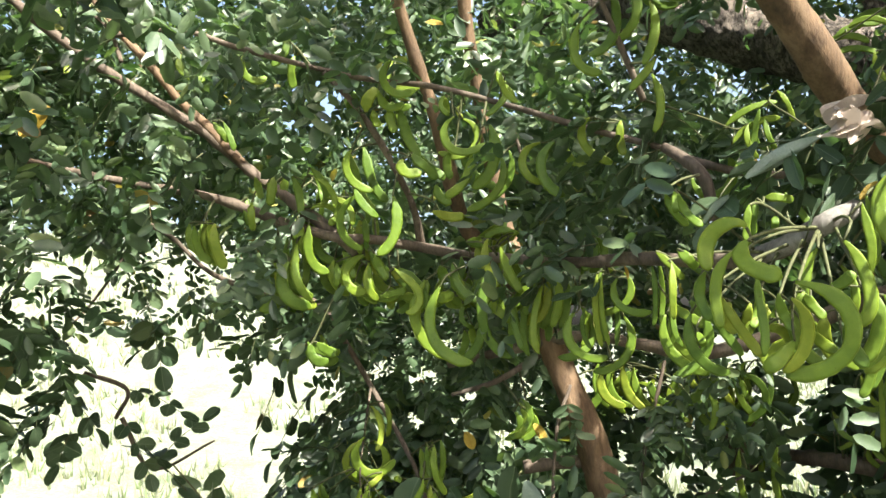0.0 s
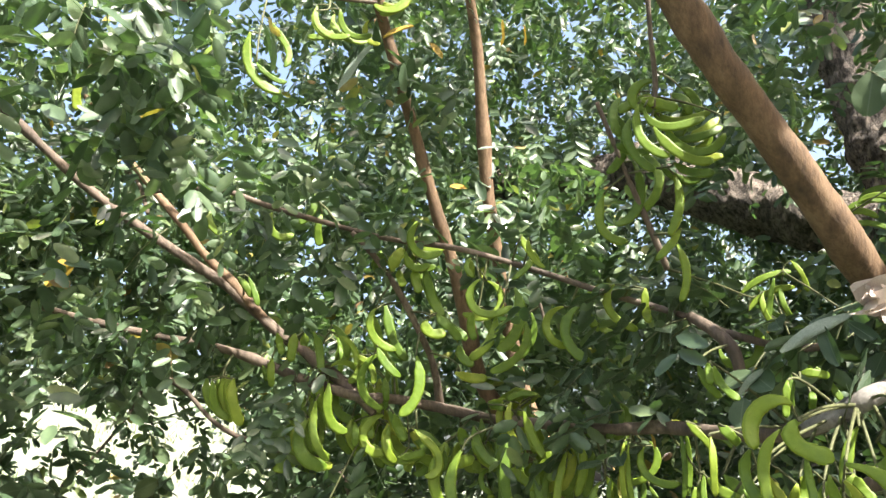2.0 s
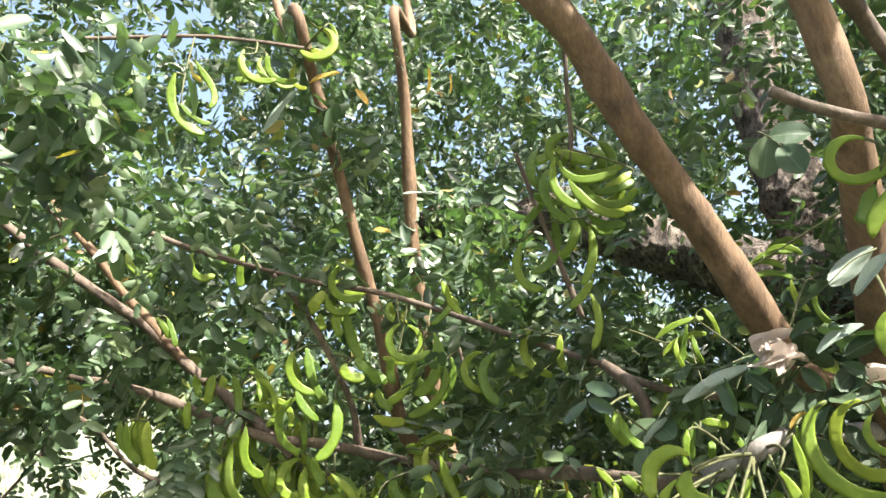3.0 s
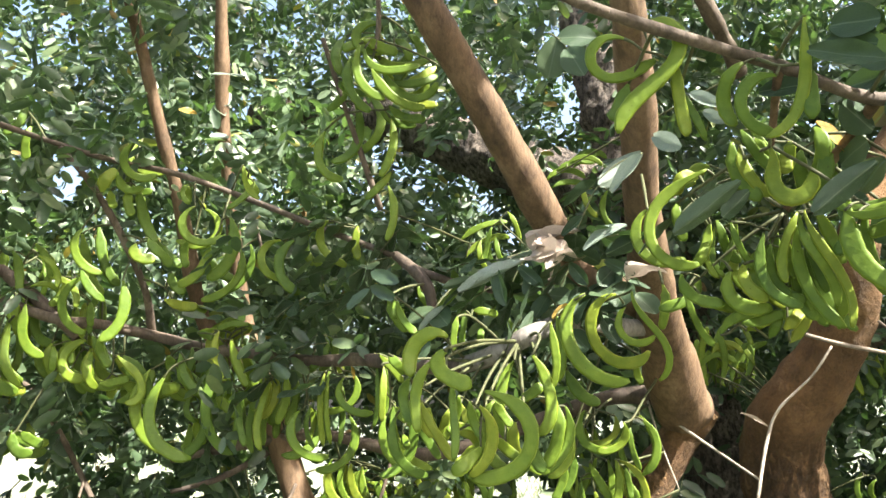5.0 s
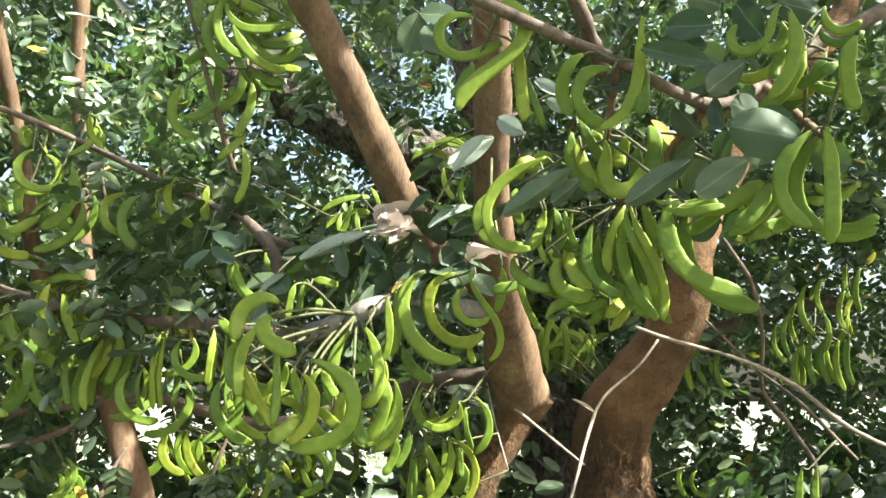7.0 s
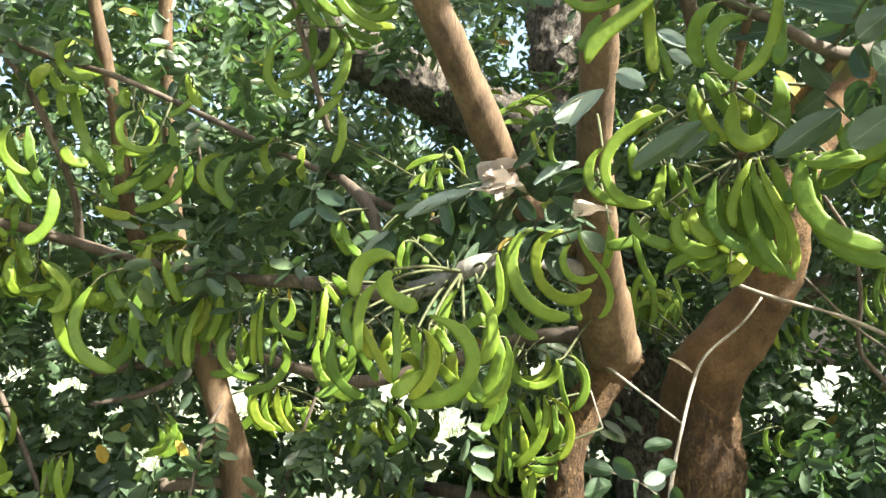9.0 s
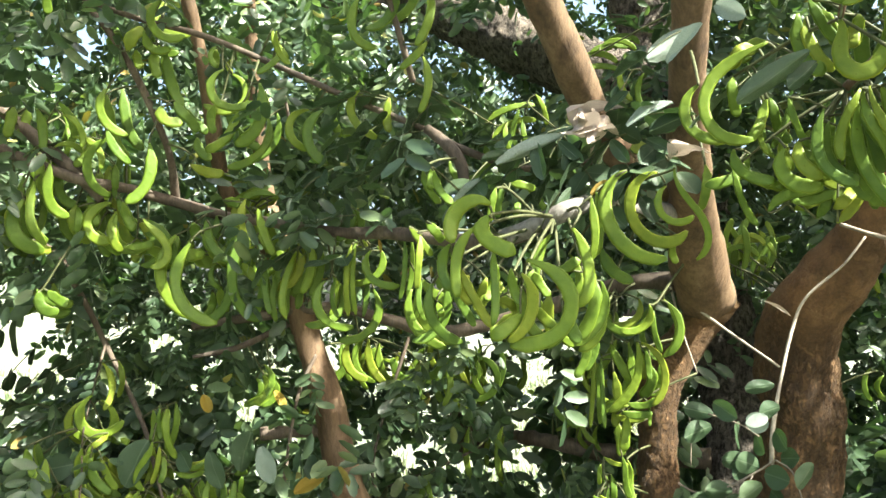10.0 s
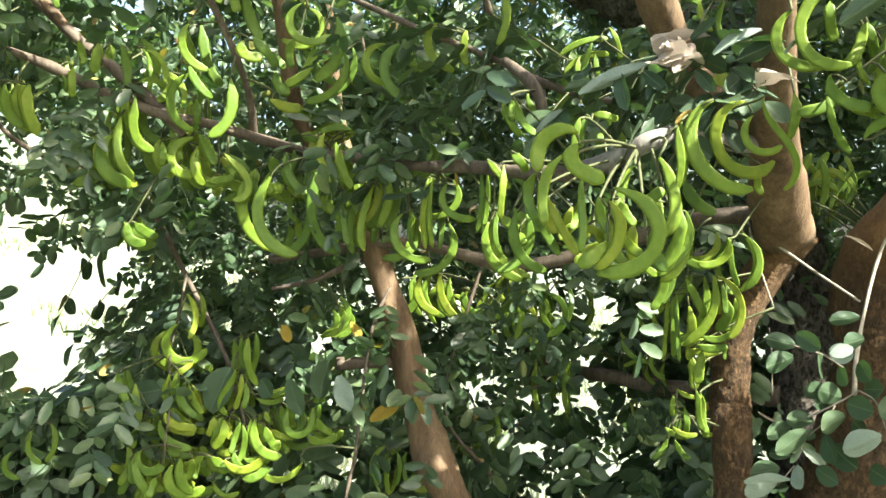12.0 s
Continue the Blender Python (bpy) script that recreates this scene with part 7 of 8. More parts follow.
spray(-0.920, 1.890, 1.706, -0.966, 1.903, 1.643, 3, 0.050, 38, parent=tree)
spray(-0.949, 2.056, 1.575, -0.921, 1.922, 1.491, 3, 0.050, 20, parent=tree)
spray(-0.940, 1.883, 1.649, -1.068, 2.028, 1.516, 3, 0.050, 22, parent=tree)
# broad leaves before the bunches
single_leaf("leaf", 0.711, 0.695, 1.983, 0.747, 0.628, 1.944, 0.036, LEAFLET, 80, tree, "broad grey-green leaf over the pods", 0)
single_leaf("leaf", 0.780, 0.612, 1.947, 0.735, 0.625, 1.910, 0.040, LEAFLET, 82, tree, "broad dark green leaf over the pods", 1)
single_leaf("leaf", 0.835, 0.595, 1.864, 0.773, 0.629, 1.882, 0.073, LEAFLET, 84, tree, "broad dark green leaf over the pods", 2)
single_leaf("leaf", 0.713, 0.625, 1.835, 0.648, 0.651, 1.787, 0.035, LEAFLET, 78, tree, "broad grey-green leaf over the pods", 3)
single_leaf("leaf", 0.757, 0.593, 1.832, 0.705, 0.613, 1.795, 0.045, LEAFLET, 80, tree, "broad grey-green leaf over the pods", 4)
single_leaf("leaf", 0.674, 0.789, 1.861, 0.595, 0.813, 1.803, 0.034, LEAFLET, 76, tree, "broad dark green leaf over the pods", 5)
single_leaf("leaf", 0.692, 0.800, 1.853, 0.653, 0.798, 1.820, 0.030, LEAFLET, 85, tree, "broad grey-green leaf over the pods", 0)
single_leaf("leaf", 0.723, 0.801, 1.977, 0.747, 0.751, 1.970, 0.032, LEAFLET, 85, tree, "broad dark green leaf over the pods", 1)
single_leaf("leaf", 0.790, 0.674, 1.928, 0.783, 0.647, 1.884, 0.038, LEAFLET, 82, tree, "broad dark green leaf over the pods", 2)
single_leaf("pale_leaf", 0.675, 0.873, 2.002, 0.690, 0.834, 1.972, 0.022, LIT_LEAF, 70, tree, "leaf underside coloured pale as if sunlit", 3)
single_leaf("pale_leaf", 0.692, 0.874, 1.979, 0.697, 0.841, 1.953, 0.020, LIT_LEAF, 75, tree, "leaf underside coloured pale as if sunlit", 4)
single_leaf("pale_leaf", 0.647, 0.926, 1.961, 0.663, 0.888, 1.933, 0.034, LIT_LEAF, 80, tree, "leaf underside coloured pale as if sunlit", 5)
single_leaf("leaf", 0.847, 0.801, 1.988, 0.873, 0.741, 1.990, 0.042, LEAFLET, 85, tree, "broad dark green leaf over the pods", 0)
single_leaf("leaf", 0.865, 0.783, 1.929, 0.825, 0.788, 1.962, 0.057, LEAFLET, 88, tree, "broad dark green leaf over the pods", 1)
single_leaf("leaf", 0.849, 0.771, 2.034, 0.863, 0.722, 1.989, 0.056, LEAFLET, 86, tree, "broad dark green leaf over the pods", 2)
single_leaf("leaf", 0.896, 0.692, 1.879, 0.855, 0.702, 1.893, 0.051, LEAFLET, 84, tree, "broad dark green leaf over the pods", 3)
single_leaf("leaf", 0.805, 0.646, 2.034, 0.803, 0.614, 1.981, 0.050, LEAFLET, 84, tree, "broad dark green leaf over the pods", 4)
single_leaf("leaf", 0.754, 0.705, 2.020, 0.775, 0.655, 2.006, 0.052, LEAFLET, 84, tree, "broad dark green leaf over the pods", 5)
single_leaf("leaf", 0.754, 0.717, 2.008, 0.778, 0.666, 1.981, 0.039, LEAFLET, 82, tree, "broad dark green leaf over the pods", 0)
single_leaf("leaf", 0.825, 0.655, 1.885, 0.836, 0.609, 1.895, 0.059, LEAFLET, 86, tree, "broad dark green leaf over the pods", 1)
single_leaf("leaf", 0.901, 0.618, 2.029, 0.857, 0.631, 2.041, 0.052, LEAFLET, 80, tree, "broad grey-green leaf over the pods", 2)
single_leaf("leaf", 0.826, 0.695, 2.057, 0.782, 0.702, 2.066, 0.052, LEAFLET, 82, tree, "broad grey-green leaf over the pods", 3)
single_leaf("leaf", 0.869, 0.681, 1.921, 0.827, 0.689, 1.932, 0.053, LEAFLET, 86, tree, "broad dark green leaf over the pods", 4)
single_leaf("leaf", 0.889, 0.632, 1.866, 0.896, 0.588, 1.842, 0.052, LEAFLET, 85, tree, "broad dark green leaf over the pods", 5)
single_leaf("pale_leaf", 0.603, 0.973, 1.896, 0.632, 0.930, 1.935, 0.033, LIT_LEAF, 70, tree, "leaf underside coloured pale as if sunlit", 0)
single_leaf("leaf", -0.130, 1.955, 1.214, -0.093, 1.933, 1.311, 0.098, LEAFLET, 86, tree, "broad dark grey-green leaf among the pods", 1)
single_leaf("leaf", -0.020, 1.948, 1.282, 0.004, 1.924, 1.247, 0.061, LEAFLET, 84, tree, "broad dark grey-green leaf among the pods", 2)
single_leaf("leaf", 0.126, 1.902, 1.324, 0.098, 1.880, 1.247, 0.096, LEAFLET, 84, tree, "broad dark grey-green leaf among the pods", 3)
single_leaf("leaf", 0.040, 1.907, 1.286, 0.061, 1.882, 1.211, 0.066, LEAFLET, 80, tree, "broad dark grey-green leaf among the pods", 4)
single_leaf("leaf", -0.303, 1.989, 1.250, -0.236, 1.973, 1.263, 0.078, LEAFLET, 80, tree, "broad dark grey-green leaf among the pods", 5)
single_leaf("leaflet", 0.775, 1.159, 1.416, 0.729, 1.162, 1.427, 0.035, LEAFLET, 84, tree, "blunt oval grey-green leaflet of the low spray", 0)
single_leaf("leaflet", 0.773, 1.161, 1.398, 0.725, 1.164, 1.384, 0.044, LEAFLET, 84, tree, "blunt oval grey-green leaflet of the low spray", 1)
single_leaf("leaflet", 0.771, 1.150, 1.435, 0.786, 1.110, 1.415, 0.039, LEAFLET, 84, tree, "blunt oval grey-green leaflet of the low spray", 2)
single_leaf("leaflet", 0.806, 1.138, 1.406, 0.788, 1.121, 1.369, 0.044, LEAFLET, 86, tree, "blunt oval grey-green leaflet of the low spray", 3)
single_leaf("pale_leaf", 0.808, 1.124, 1.410, 0.817, 1.087, 1.407, 0.041, LIT_LEAF, 84, tree, "leaf underside coloured pale as if sunlit", 4)
single_leaf("leaflet", 0.830, 1.132, 1.386, 0.825, 1.106, 1.363, 0.040, LEAFLET, 84, tree, "blunt oval grey-green leaflet of the low spray", 5)
single_leaf("leaflet", 0.859, 1.123, 1.460, 0.813, 1.128, 1.455, 0.030, LEAFLET, 80, tree, "blunt oval grey-green leaflet of the low spray", 0)
single_leaf("leaflet", 0.864, 1.119, 1.428, 0.825, 1.119, 1.420, 0.038, LEAFLET, 84, tree, "blunt oval grey-green leaflet of the low spray", 1)
single_leaf("leaflet", 0.858, 1.124, 1.393, 0.857, 1.093, 1.368, 0.044, LEAFLET, 84, tree, "blunt oval grey-green leaflet of the low spray", 2)
single_leaf("leaflet", 0.827, 1.147, 1.344, 0.781, 1.151, 1.350, 0.038, LEAFLET, 80, tree, "blunt oval grey-green leaflet of the low spray", 3)
single_leaf("leaflet", 0.827, 1.135, 1.350, 0.787, 1.134, 1.327, 0.040, LEAFLET, 84, tree, "blunt oval grey-green leaflet of the low spray", 4)
single_leaf("leaflet", 0.827, 1.122, 1.340, 0.788, 1.121, 1.354, 0.044, LEAFLET, 84, tree, "blunt oval grey-green leaflet of the low spray", 5)
single_leaf("leaflet", 0.833, 1.118, 1.332, 0.846, 1.077, 1.326, 0.048, LEAFLET, 82, tree, "blunt oval grey-green leaflet of the low spray", 0)
single_leaf("leaflet", 0.824, 1.112, 1.316, 0.782, 1.113, 1.297, 0.044, LEAFLET, 84, tree, "blunt oval grey-green leaflet of the low spray", 1)
single_leaf("leaflet", 0.795, 1.145, 1.303, 0.753, 1.146, 1.305, 0.039, LEAFLET, 82, tree, "blunt oval grey-green leaflet of the low spray", 2)
single_leaf("leaflet", 0.769, 1.163, 1.292, 0.726, 1.163, 1.281, 0.039, LEAFLET, 80, tree, "blunt oval grey-green leaflet of the low spray", 3)
single_leaf("leaflet", 0.778, 1.134, 1.289, 0.725, 1.140, 1.261, 0.043, LEAFLET, 82, tree, "blunt oval grey-green leaflet of the low spray", 4)
single_leaf("leaflet", 0.796, 1.120, 1.287, 0.794, 1.092, 1.251, 0.048, LEAFLET, 84, tree, "blunt oval grey-green leaflet of the low spray", 5)
single_leaf("pale_leaf", 0.849, 1.067, 1.291, 0.797, 1.077, 1.271, 0.057, LIT_LEAF, 76, tree, "leaf underside coloured pale as if sunlit", 0)
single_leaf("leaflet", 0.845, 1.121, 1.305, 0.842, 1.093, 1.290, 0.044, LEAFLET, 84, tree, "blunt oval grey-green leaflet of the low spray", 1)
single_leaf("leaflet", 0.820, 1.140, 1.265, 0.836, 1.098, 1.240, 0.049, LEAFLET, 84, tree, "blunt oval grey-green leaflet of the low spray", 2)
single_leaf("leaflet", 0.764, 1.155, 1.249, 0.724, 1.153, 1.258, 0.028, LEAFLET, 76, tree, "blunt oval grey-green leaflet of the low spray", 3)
single_leaf("pale_leaf", 0.741, 1.158, 1.209, 0.688, 1.164, 1.198, 0.048, LIT_LEAF, 74, tree, "leaf underside coloured pale as if sunlit", 4)
single_leaf("pale_leaf", 0.764, 1.143, 1.237, 0.757, 1.119, 1.210, 0.043, LIT_LEAF, 70, tree, "leaf underside coloured pale as if sunlit", 5)
single_leaf("leaflet", 0.756, 1.173, 1.226, 0.709, 1.174, 1.220, 0.044, LEAFLET, 80, tree, "blunt oval grey-green leaflet of the low spray", 0)
single_leaf("leaflet", 0.869, 1.115, 1.234, 0.870, 1.083, 1.225, 0.044, LEAFLET, 82, tree, "blunt oval grey-green leaflet of the low spray", 1)
single_leaf("leaflet", 0.863, 1.119, 1.352, 0.870, 1.083, 1.357, 0.042, LEAFLET, 82, tree, "blunt oval grey-green leaflet of the low spray", 2)
single_leaf("leaflet", 0.752, 1.211, 1.293, 0.725, 1.199, 1.274, 0.040, LEAFLET, 82, tree, "blunt oval grey-green leaflet of the low spray", 3)
single_leaf("leaflet", 0.810, 1.159, 1.227, 0.818, 1.124, 1.213, 0.040, LEAFLET, 82, tree, "blunt oval grey-green leaflet of the low spray", 4)
single_leaf("leaflet", 0.885, 1.075, 1.349, 0.853, 1.071, 1.318, 0.044, LEAFLET, 82, tree, "blunt oval grey-green leaflet of the low spray", 5)
single_leaf("leaflet", 0.896, 1.067, 1.268, 0.863, 1.062, 1.231, 0.048, LEAFLET, 82, tree, "blunt oval grey-green leaflet of the low spray", 0)
single_leaf("leaf", 0.848, 0.800, 1.855, 0.851, 0.763, 1.885, 0.058, LEAFLET, 84, tree, "broad dark green leaf over the pods", 1)
single_leaf("leaf", 0.876, 0.771, 1.886, 0.877, 0.735, 1.915, 0.058, LEAFLET, 84, tree, "broad dark green leaf over the pods", 2)
single_leaf("leaf", 0.865, 0.811, 1.801, 0.873, 0.769, 1.818, 0.060, LEAFLET, 84, tree, "broad dark green leaf over the pods", 3)
single_leaf("leaf", 0.882, 0.735, 1.937, 0.877, 0.705, 1.968, 0.057, LEAFLET, 84, tree, "broad dark green leaf over the pods", 4)
single_leaf("leaf", 0.855, 0.821, 1.766, 0.834, 0.807, 1.802, 0.050, LEAFLET, 84, tree, "broad dark green leaf over the pods", 5)
single_leaf("leaf", 0.856, 0.763, 1.840, 0.858, 0.726, 1.857, 0.057, LEAFLET, 84, tree, "broad dark green leaf over the pods", 0)
single_leaf("leaf", 0.835, 0.826, 1.827, 0.840, 0.787, 1.846, 0.059, LEAFLET, 84, tree, "broad dark green leaf over the pods", 1)
single_leaf("leaf", 0.852, 0.738, 1.790, 0.854, 0.701, 1.802, 0.053, LEAFLET, 84, tree, "broad dark green leaf over the pods", 2)
single_leaf("leaf", 0.886, 0.804, 1.945, 0.892, 0.764, 1.969, 0.060, LEAFLET, 84, tree, "broad dark green leaf over the pods", 3)
single_leaf("leaf", 0.856, 0.834, 1.901, 0.861, 0.795, 1.920, 0.060, LEAFLET, 84, tree, "broad dark green leaf over the pods", 4)
branch("leaf_stalk", TWIG, ((0.00, 0.0013), (1.00, 0.0010)), [(0.763, 1.153, 1.418), (0.798, 1.128, 1.405), (0.821, 1.111, 1.387)], tree)
branch("leaf_stalk", TWIG, ((0.00, 0.0016), (1.00, 0.0013)), [(0.843, 1.107, 1.352), (0.819, 1.125, 1.331), (0.788, 1.148, 1.309), (0.755, 1.171, 1.297), (0.729, 1.187, 1.311)], tree)
branch("leaf_stalk", TWIG, ((0.00, 0.0015), (1.00, 0.0012)), [(0.838, 1.099, 1.354), (0.855, 1.085, 1.339), (0.865, 1.077, 1.300)], tree)
branch("leaf_stalk", TWIG, ((0.00, 0.0013), (1.00, 0.0010)), [(0.760, 1.143, 1.237), (0.740, 1.156, 1.205)], tree)
branch("leaf_stalk", TWIG, ((0.00, 0.0012), (1.00, 0.0010)), [(0.812, 1.118, 1.330), (0.802, 1.125, 1.306), (0.782, 1.140, 1.282)], tree)
branch("leaf_stalk", TWIG, ((0.00, 0.001), (1.00, 0.0008)), [(0.738, 1.170, 1.443), (0.741, 1.168, 1.391), (0.740, 1.168, 1.340)], tree)
# end of broad leaves
# ==== crown ====
# places that the sun reaches through holes in the leaves
sun_gap(1.050, 2.750, 2.500, 0.20)
sun_gap(0.880, 2.800, 2.620, 0.16)
sun_gap(0.171, 2.099, 1.896, 0.05)
sun_gap(0.372, 1.674, 1.728, 0.03)
sun_gap(-0.507, 1.960, 2.125, 0.04)
sun_gap(-0.463, 1.975, 2.094, 0.04)
sun_gap(-0.629, 2.000, 2.222, 0.04)
sun_gap(-0.007, 1.854, 2.246, 0.04)
sun_gap(0.118, 1.993, 2.344, 0.05)
sun_gap(0.110, 1.964, 2.424, 0.05)
sun_gap(0.125, 1.959, 2.376, 0.06)
sun_gap(0.571, 1.264, 2.092, 0.05)
sun_gap(0.748, 1.094, 2.077, 0.09)
sun_gap(0.717, 1.049, 2.158, 0.09)
sun_gap(0.953, 1.439, 1.711, 0.04)
sun_gap(1.313, 1.347, 1.912, 0.06)
sun_gap(0.840, 1.500, 1.430, 0.15)
sun_gap(1.017, 1.241, 1.612, 0.05)
sun_gap(1.072, 1.213, 1.661, 0.05)
sun_gap(0.804, 1.091, 1.413, 0.03)
sun_gap(0.682, 1.166, 1.880, 0.06)
sun_gap(0.625, 1.245, 1.877, 0.05)
sun_gap(0.167, 1.886, 1.251, 0.05)
sun_gap(0.246, 1.962, 1.473, 0.03)
sun_gap(0.401, 1.943, 1.024, 0.03)
sun_gap(0.321, 2.379, 2.597, 0.26)
sun_gap(-0.639, 2.169, 2.722, 0.26)
sun_gap(-0.328, 2.164, 2.848, 0.26)
sun_gap(-0.717, 2.034, 2.110, 0.12)
sun_gap(-0.825, 1.844, 2.767, 0.26)
sun_gap(-0.424, 2.275, 2.587, 0.26)
sun_gap(-0.885, 2.080, 2.060, 0.12)
sun_gap(-0.296, 2.411, 2.124, 0.20)
sun_gap(0.284, 2.278, 2.500, 0.26)
sun_gap(-0.050, 2.282, 2.481, 0.26)
sun_gap(-0.360, 1.450, 2.459, 0.08)
sun_gap(-0.199, 2.185, 1.411, 0.02)
sun_gap(-0.381, 2.255, 1.296, 0.02)
sun_gap(0.269, 2.362, 1.268, 0.15)
sun_gap(-0.548, 2.195, 1.120, 0.04)
sun_gap(0.793, 2.694, 2.622, 0.18)
sun_gap(0.150, 2.070, 2.100, 0.06)
sun_gap(0.110, 1.950, 2.550, 0.08)
sun_gap(0.200, 2.070, 1.750, 0.06)
sun_gap(0.940, 1.420, 1.730, 0.06)
sun_gap(0.640, 1.360, 2.010, 0.06)
sun_gap(0.922, 2.583, 2.533, 0.17)
sun_gap(1.051, 2.387, 2.394, 0.14)
sun_gap(0.801, 0.883, 1.800, 0.05)
sun_gap(0.600, 1.193, 1.861, 0.06)
sun_gap(0.873, 0.646, 1.888, 0.04)
sun_gap(0.520, 1.279, 1.828, 0.06)
sun_gap(0.583, 1.303, 2.074, 0.06)
sun_gap(0.619, 1.345, 2.008, 0.05)
sun_gap(1.361, 2.325, 2.458, 0.05)
sun_gap(0.781, 1.160, 1.977, 0.08)
sun_gap(1.256, 1.420, 1.729, 0.06)
sun_gap(1.461, 1.215, 1.406, 0.06)
sun_gap(1.803, 1.678, 1.503, 0.15)
sun_gap(1.694, 1.760, 1.384, 0.12)
sun_gap(-0.059, 1.907, 1.156, 0.02)
sun_gap(-0.956, 1.689, 2.186, 0.07)
sun_gap(-0.775, 1.891, 2.477, 0.12)
sun_gap(-0.582, 1.919, 2.278, 0.12)
sun_gap(-1.032, 1.712, 1.926, 0.08)
sun_gap(-0.711, 1.943, 2.046, 0.14)
sun_gap(-0.950, 1.800, 2.300, 0.16)
sun_gap(-0.900, 1.950, 1.950, 0.10)
sun_gap(-1.103, 1.741, 2.456, 0.08)
sun_gap(-0.343, 2.047, 1.845, 0.05)
sun_gap(0.795, 1.481, 1.429, 0.15)
sun_gap(0.764, 1.467, 1.357, 0.05)
sun_gap(-0.300, 1.880, 1.720, 0.02)
sun_gap(-0.120, 1.900, 2.020, 0.03)
sun_gap(0.020, 1.880, 1.860, 0.01)
sun_gap(-0.050, 1.850, 1.550, 0.02)
sun_gap(0.120, 1.860, 1.620, 0.01)
sun_gap(-0.400, 1.900, 2.120, 0.02)
sun_gap(-0.220, 1.950, 2.320, 0.03)
sun_gap(-0.350, 1.850, 1.600, 0.01)
sun_gap(-0.480, 1.950, 1.920, 0.05)
sun_gap(0.675, 0.957, 2.080, 0.05)
sun_gap(0.752, 0.868, 2.021, 0.05)
sun_gap(0.786, 0.877, 1.935, 0.03)
GAPS = [(-24, 5.5, 5, 3.6, 0.72), (-17.3, -2.0, 9.4, 6.2, 1.0), (-27, -3.5, 9, 6.5, 0.93), (-22, -6, 8, 4, 0.95), (-22, 6, 10, 4.5, 0.6), (-26, 10, 9, 4, 0.4), (-8.7, 17.2, 2.0, 2.4, 0.93), (25.5, 25.5, 2.0, 4.0, 0.45), (26, 20.6, 1.4, 1.6, 0.6), (-18, 7.4, 4.5, 2.4, 0.6), (-23, 8, 3, 2.2, 0.5), (-14, 34, 4, 2, 0.7), (44.6, 0.5, 1.6, 2.6, 0.4), (46, 7.7, 1.0, 1.2, 0.4), (22, 7.6, 1.4, 1.0, 0.7), (7, -1.3, 1.7, 1.7, 0.9), (2.6, -13.4, 3.4, 1.7, 1.0), (-15, -15, 4.5, 2.4, 0.9), (-1, -15.6, 4, 1.0, 0.9), (16.6, -13.6, 1.5, 1.6, 0.9), (18.8, -15.4, 2.2, 1.1, 0.9), (21.6, -13.3, 1.2, 1.4, 0.9), (25.5, -0.6, 1.5, 1.0, 0.7), (48.7, -5, 1.2, 1.6, 0.4), (21.2, -5.8, 1.6, 2.4, 0.6), (17.8, -12.5, 2, 1.8, 0.7), (-21, 28, 13, 8, 0.45), (14, -10, 14, 5, 0.4), (4, 0, 8, 4, 0.35), (44.3, 0.2, 1.1, 2.8, 0.75), (30.5, -5.8, 1.3, 1.6, 0.7), (20.7, -8, 1.4, 2.6, 0.55), (15, -9, 1.4, 1.6, 0.5), (18, -13, 1.4, 1.6, 0.5), (24, -9.5, 1.2, 1.5, 0.5), (27, -12.5, 1.4, 1.6, 0.5), (11, -12, 1.1, 1.4, 0.5), (22, -3, 1.4, 1.4, 0.7)]
# the old trunk and its low limb stand free of leaves
BARE = [(14, 20.6, 4, 2.4, 0.45), (18.6, 18.7, 4.6, 2.4, 0.92), (23, 17, 4, 2.4, 0.9), (28.3, 20.5, 3.2, 6, 0.6), (33.8, -5, 3.5, 7, 0.7), (47, 5, 6, 6, 0.5), (40, -6, 4, 5, 0.5), (16.5, -5.5, 5, 4.5, 0.65), (51, 2, 5, 7, 0.6)]
mid = clear_of(clumped(open_south(dome(RNG, 25500, (-62, 80), (-30, 44), 2.3, 3.0)), 1.9, -0.42, 1), GAPS + BARE + [(14, -9, 16, 7, 0.2)])
foliage("foliage", mid, 0.043, old_tree, "dense dark green carob foliage", RNG, spread=36, low=1.9)
far = clear_of(clumped(open_south(dome(RNG, 56000, (-64, 84), (-30, 44), 3.25, 4.7)), 1.4, -0.62, 5), GAPS + [(14, -9, 17, 8, 0.5)])
foliage("foliage", far, 0.046, old_tree, "deeper sunlit carob foliage", RNG, spread=38, fine=False, low=1.5)
# the near leaves part before the low limb
PARTED = [(-14, 12.5, 4.5, 4.2, 0.92), (-9.5, 9.5, 3, 3, 0.8), (-4, 12, 6.5, 7.5, 0.85), (-8, 3.5, 9, 4.5, 0.6), (8.5, -1.5, 3, 4, 0.9), (-4, -9, 7, 6, 0.85)]
front = clear_of(clumped(open_south(dome(RNG, 1900, (-60, 32), (-26, 42), 1.95, 2.3)), 2.2, -0.02, 2), GAPS + BARE + PARTED + [(-2, -10, 8, 8, 0.75)])
foliage("foliage", front, 0.045, tree, "dark green carob foliage round the pods", RNG)
left = clear_of(clumped(dome(RNG, 800, (-42, -9), (2, 38), 2.2, 2.55), 2.2, -0.1, 6), GAPS + PARTED)
foliage("foliage", left, 0.052, tree, "broad dark green leaves at the open side", RNG)
veil = clear_of(clumped(dome(RNG, 1500, (-42, -3), (-9, 30), 1.85, 2.1), 2.4, -0.05, 9), GAPS + PARTED + [(-3, -8, 9, 9, 0.85)])
foliage("foliage", veil, 0.047, tree, "leaves hanging before the thin limbs", RNG)
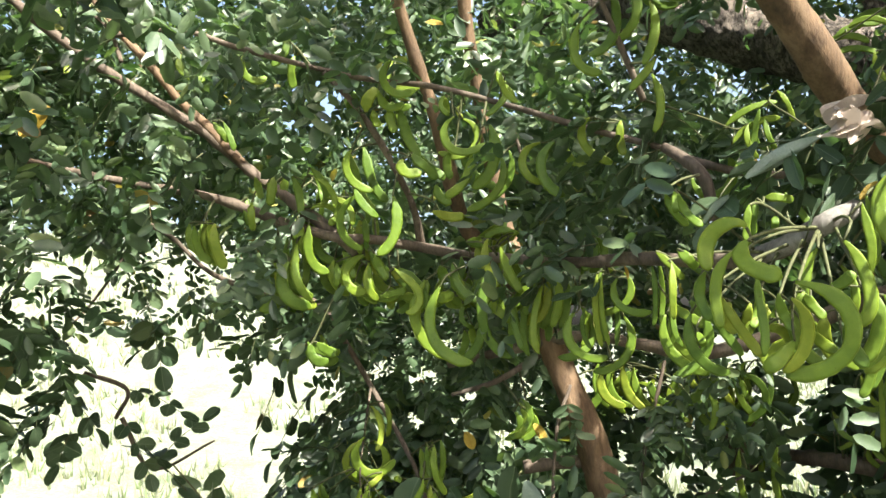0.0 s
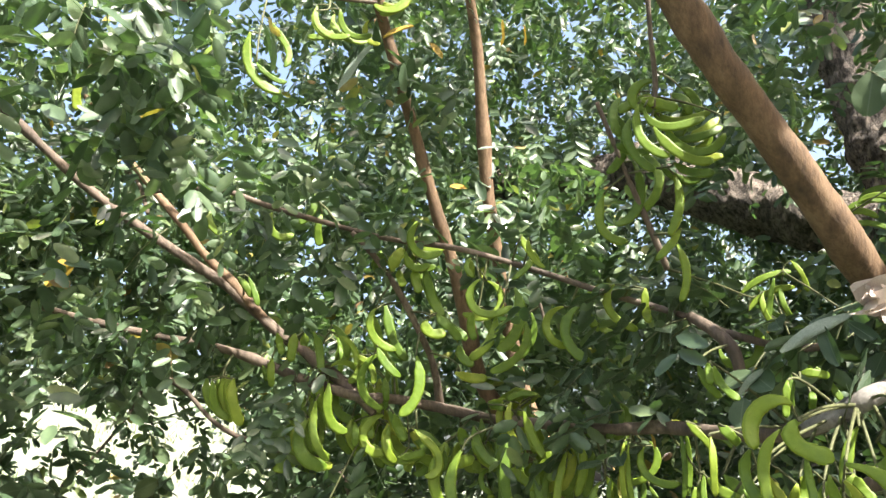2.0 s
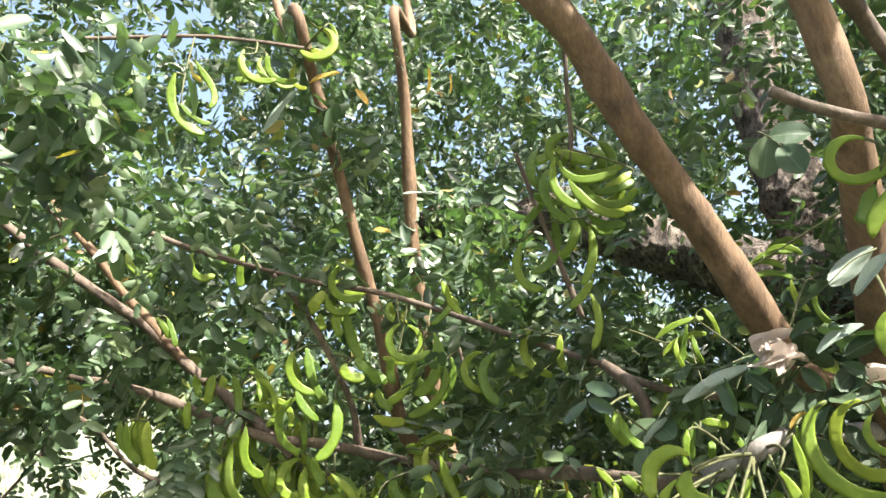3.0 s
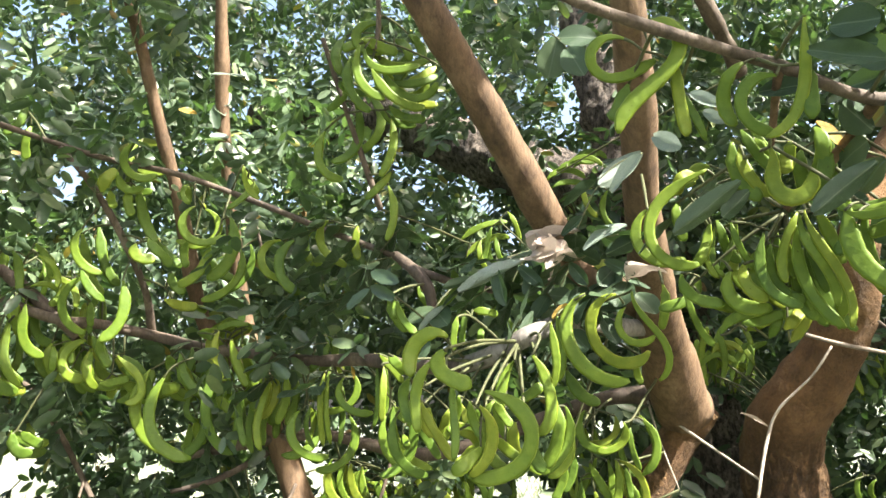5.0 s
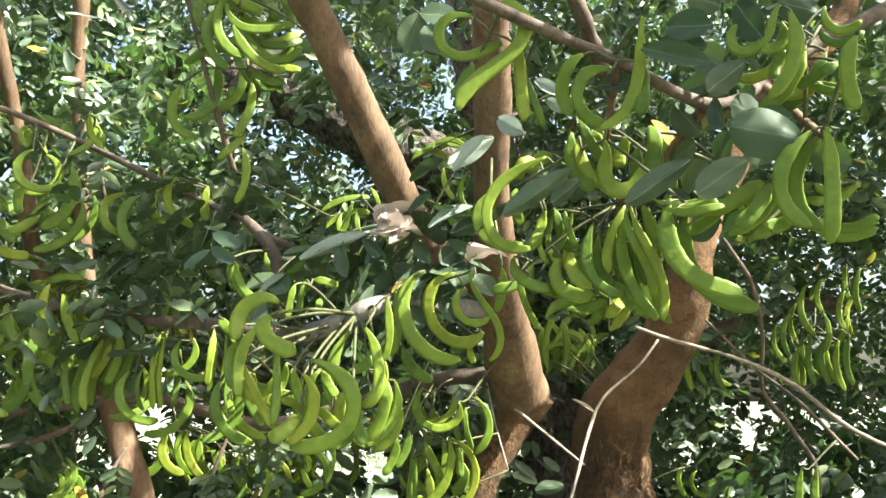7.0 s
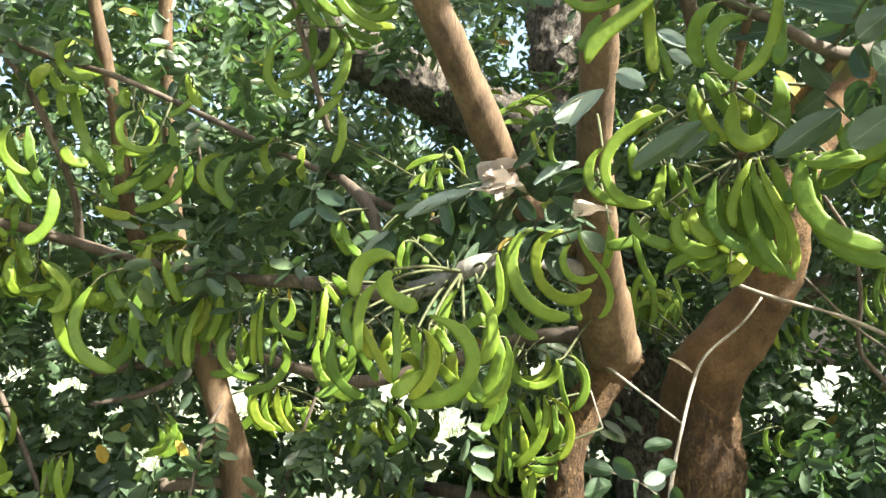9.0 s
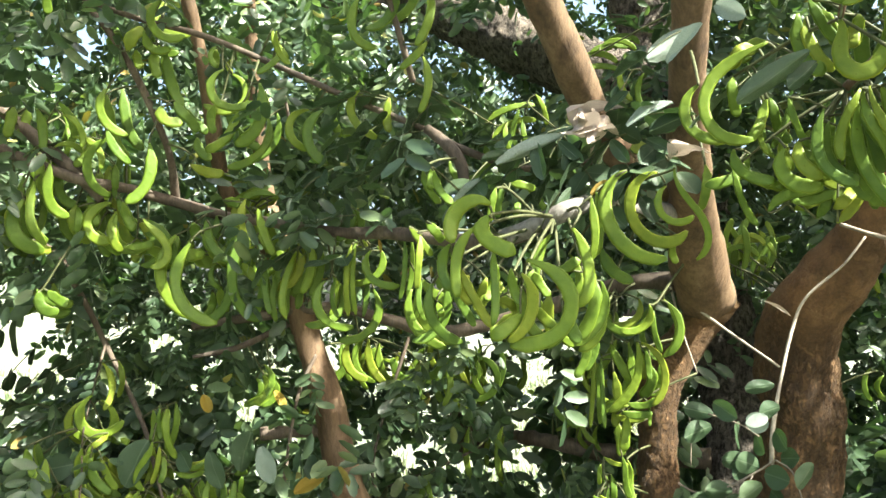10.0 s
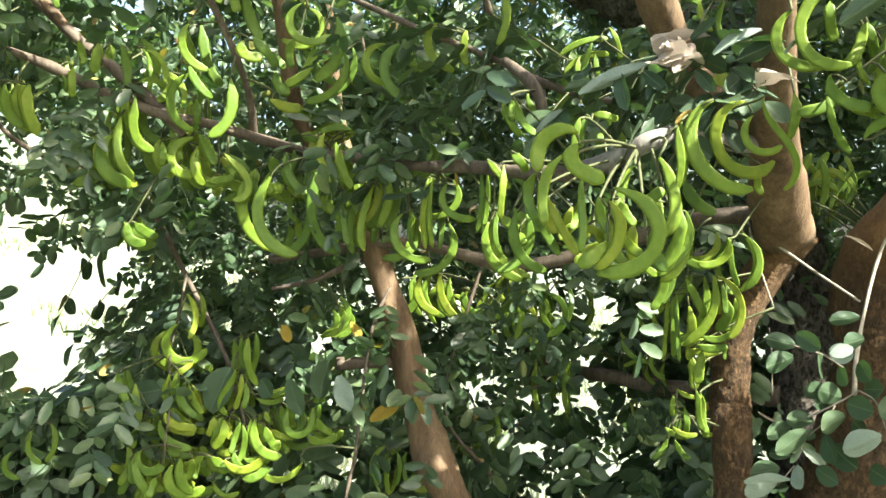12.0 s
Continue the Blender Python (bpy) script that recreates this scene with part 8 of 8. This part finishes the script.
brim = clumped(dome(RNG, 90, (-33, -12), (23, 36), 1.6, 1.85), 3.0, -0.2, 14)
foliage("foliage", brim, 0.058, tree, "large dark leaves overhead at the open side", RNG)
# leaves borne on the limbs themselves
twigs = np.array([p for p, r in NODES if r < 0.03 and p.x < 0.85 and (p.x ** 2 + p.y ** 2) > 2.6 and 0.9 < p.z < 3.0])
borne = np.repeat(twigs, 2, axis=0)
borne = borne + RNG.normal(0, 0.09, borne.shape) + np.where(RNG.random((len(borne), 1)) < 0.75, 1, -0.4) * np.array([0.0, 0.09, 0.03])
low = np.array([p for p, r in NODES if r < 0.016 and p.x < 0.05 and p.y > 1.6 and 1.5 < p.z < 2.8])
low = low + RNG.normal(0, 0.06, low.shape) + np.array([0.0, -0.06, 0.03])
borne = np.concatenate([borne, low])
foliage("foliage", clear_of(clumped(borne, 4.0, -0.15, 8), GAPS[:4] + GAPS[8:10] + PARTED + [(-2, -10, 7, 7, 0.8)]), 0.045, tree, "leaves borne along the limbs", RNG)
n = 10800
# a layer of leaves above the view, added to dapple and dim the sun
shade_roof = np.stack([RNG.uniform(-1.8, 4.2, n), RNG.uniform(-3.4, 1.6, n), RNG.uniform(3.1, 4.2, n)], -1)
shade_roof = shade_roof[(shade_roof[:, 1] < 0.9) | (shade_roof[:, 0] > 0.4)]
# unseen leaves added over the near bunches to keep them in shade
shade_leaves = np.stack([RNG.uniform(0.85, 2.2, 900), RNG.uniform(-0.4, 0.95, 900), RNG.uniform(2.25, 3.0, 900)], -1)
shade_leaves = shade_leaves[(shade_leaves[:, 2] - 1.6) > 0.52 * np.hypot(shade_leaves[:, 0] - 0.1, shade_leaves[:, 1])]
# two more clumps out of view: one dims the trunk, one the pods
trunk_shade = np.stack([RNG.uniform(1.5, 3.0, 900), RNG.uniform(-0.9, 0.8, 900), RNG.uniform(3.0, 3.6, 900)], -1)
shade_clump = np.stack([RNG.uniform(0.3, 1.45, 1000), RNG.uniform(0.4, 1.35, 1000), RNG.uniform(3.0, 3.45, 1000)], -1)
shade_leaves = np.concatenate([shade_leaves, shade_clump, trunk_shade])
foliage("foliage", clumped(shade_leaves, 2.6, -0.25, 12), 0.058, tree, "unseen leaves added to shade the bunches and trunk", RNG)
shade_roof = clumped(shade_roof, 2.6, -0.06, 3)
shade_roof = shade_roof[(shade_roof[:, 0] > 0.5) | (RNG.random(len(shade_roof)) < 0.4)]
foliage("crown", shade_roof, 0.056, tree, "unseen leafy layer added overhead for shade", RNG, fine=False, lace=False)
# leaves added behind the camera, never in view, to hold back skylight
n = 2800
rear_screen = np.concatenate([dome(RNG, n, (88, 298), (-22, 24), 3.2, 4.6), dome(RNG, 1200, (86, 190), (-24, 16), 2.9, 4.2)])
foliage("foliage", clumped(rear_screen, 1.2, -0.2, 4), 0.062, tree, "unseen foliage added behind the camera against skylight", RNG, fine=False, lace=False)
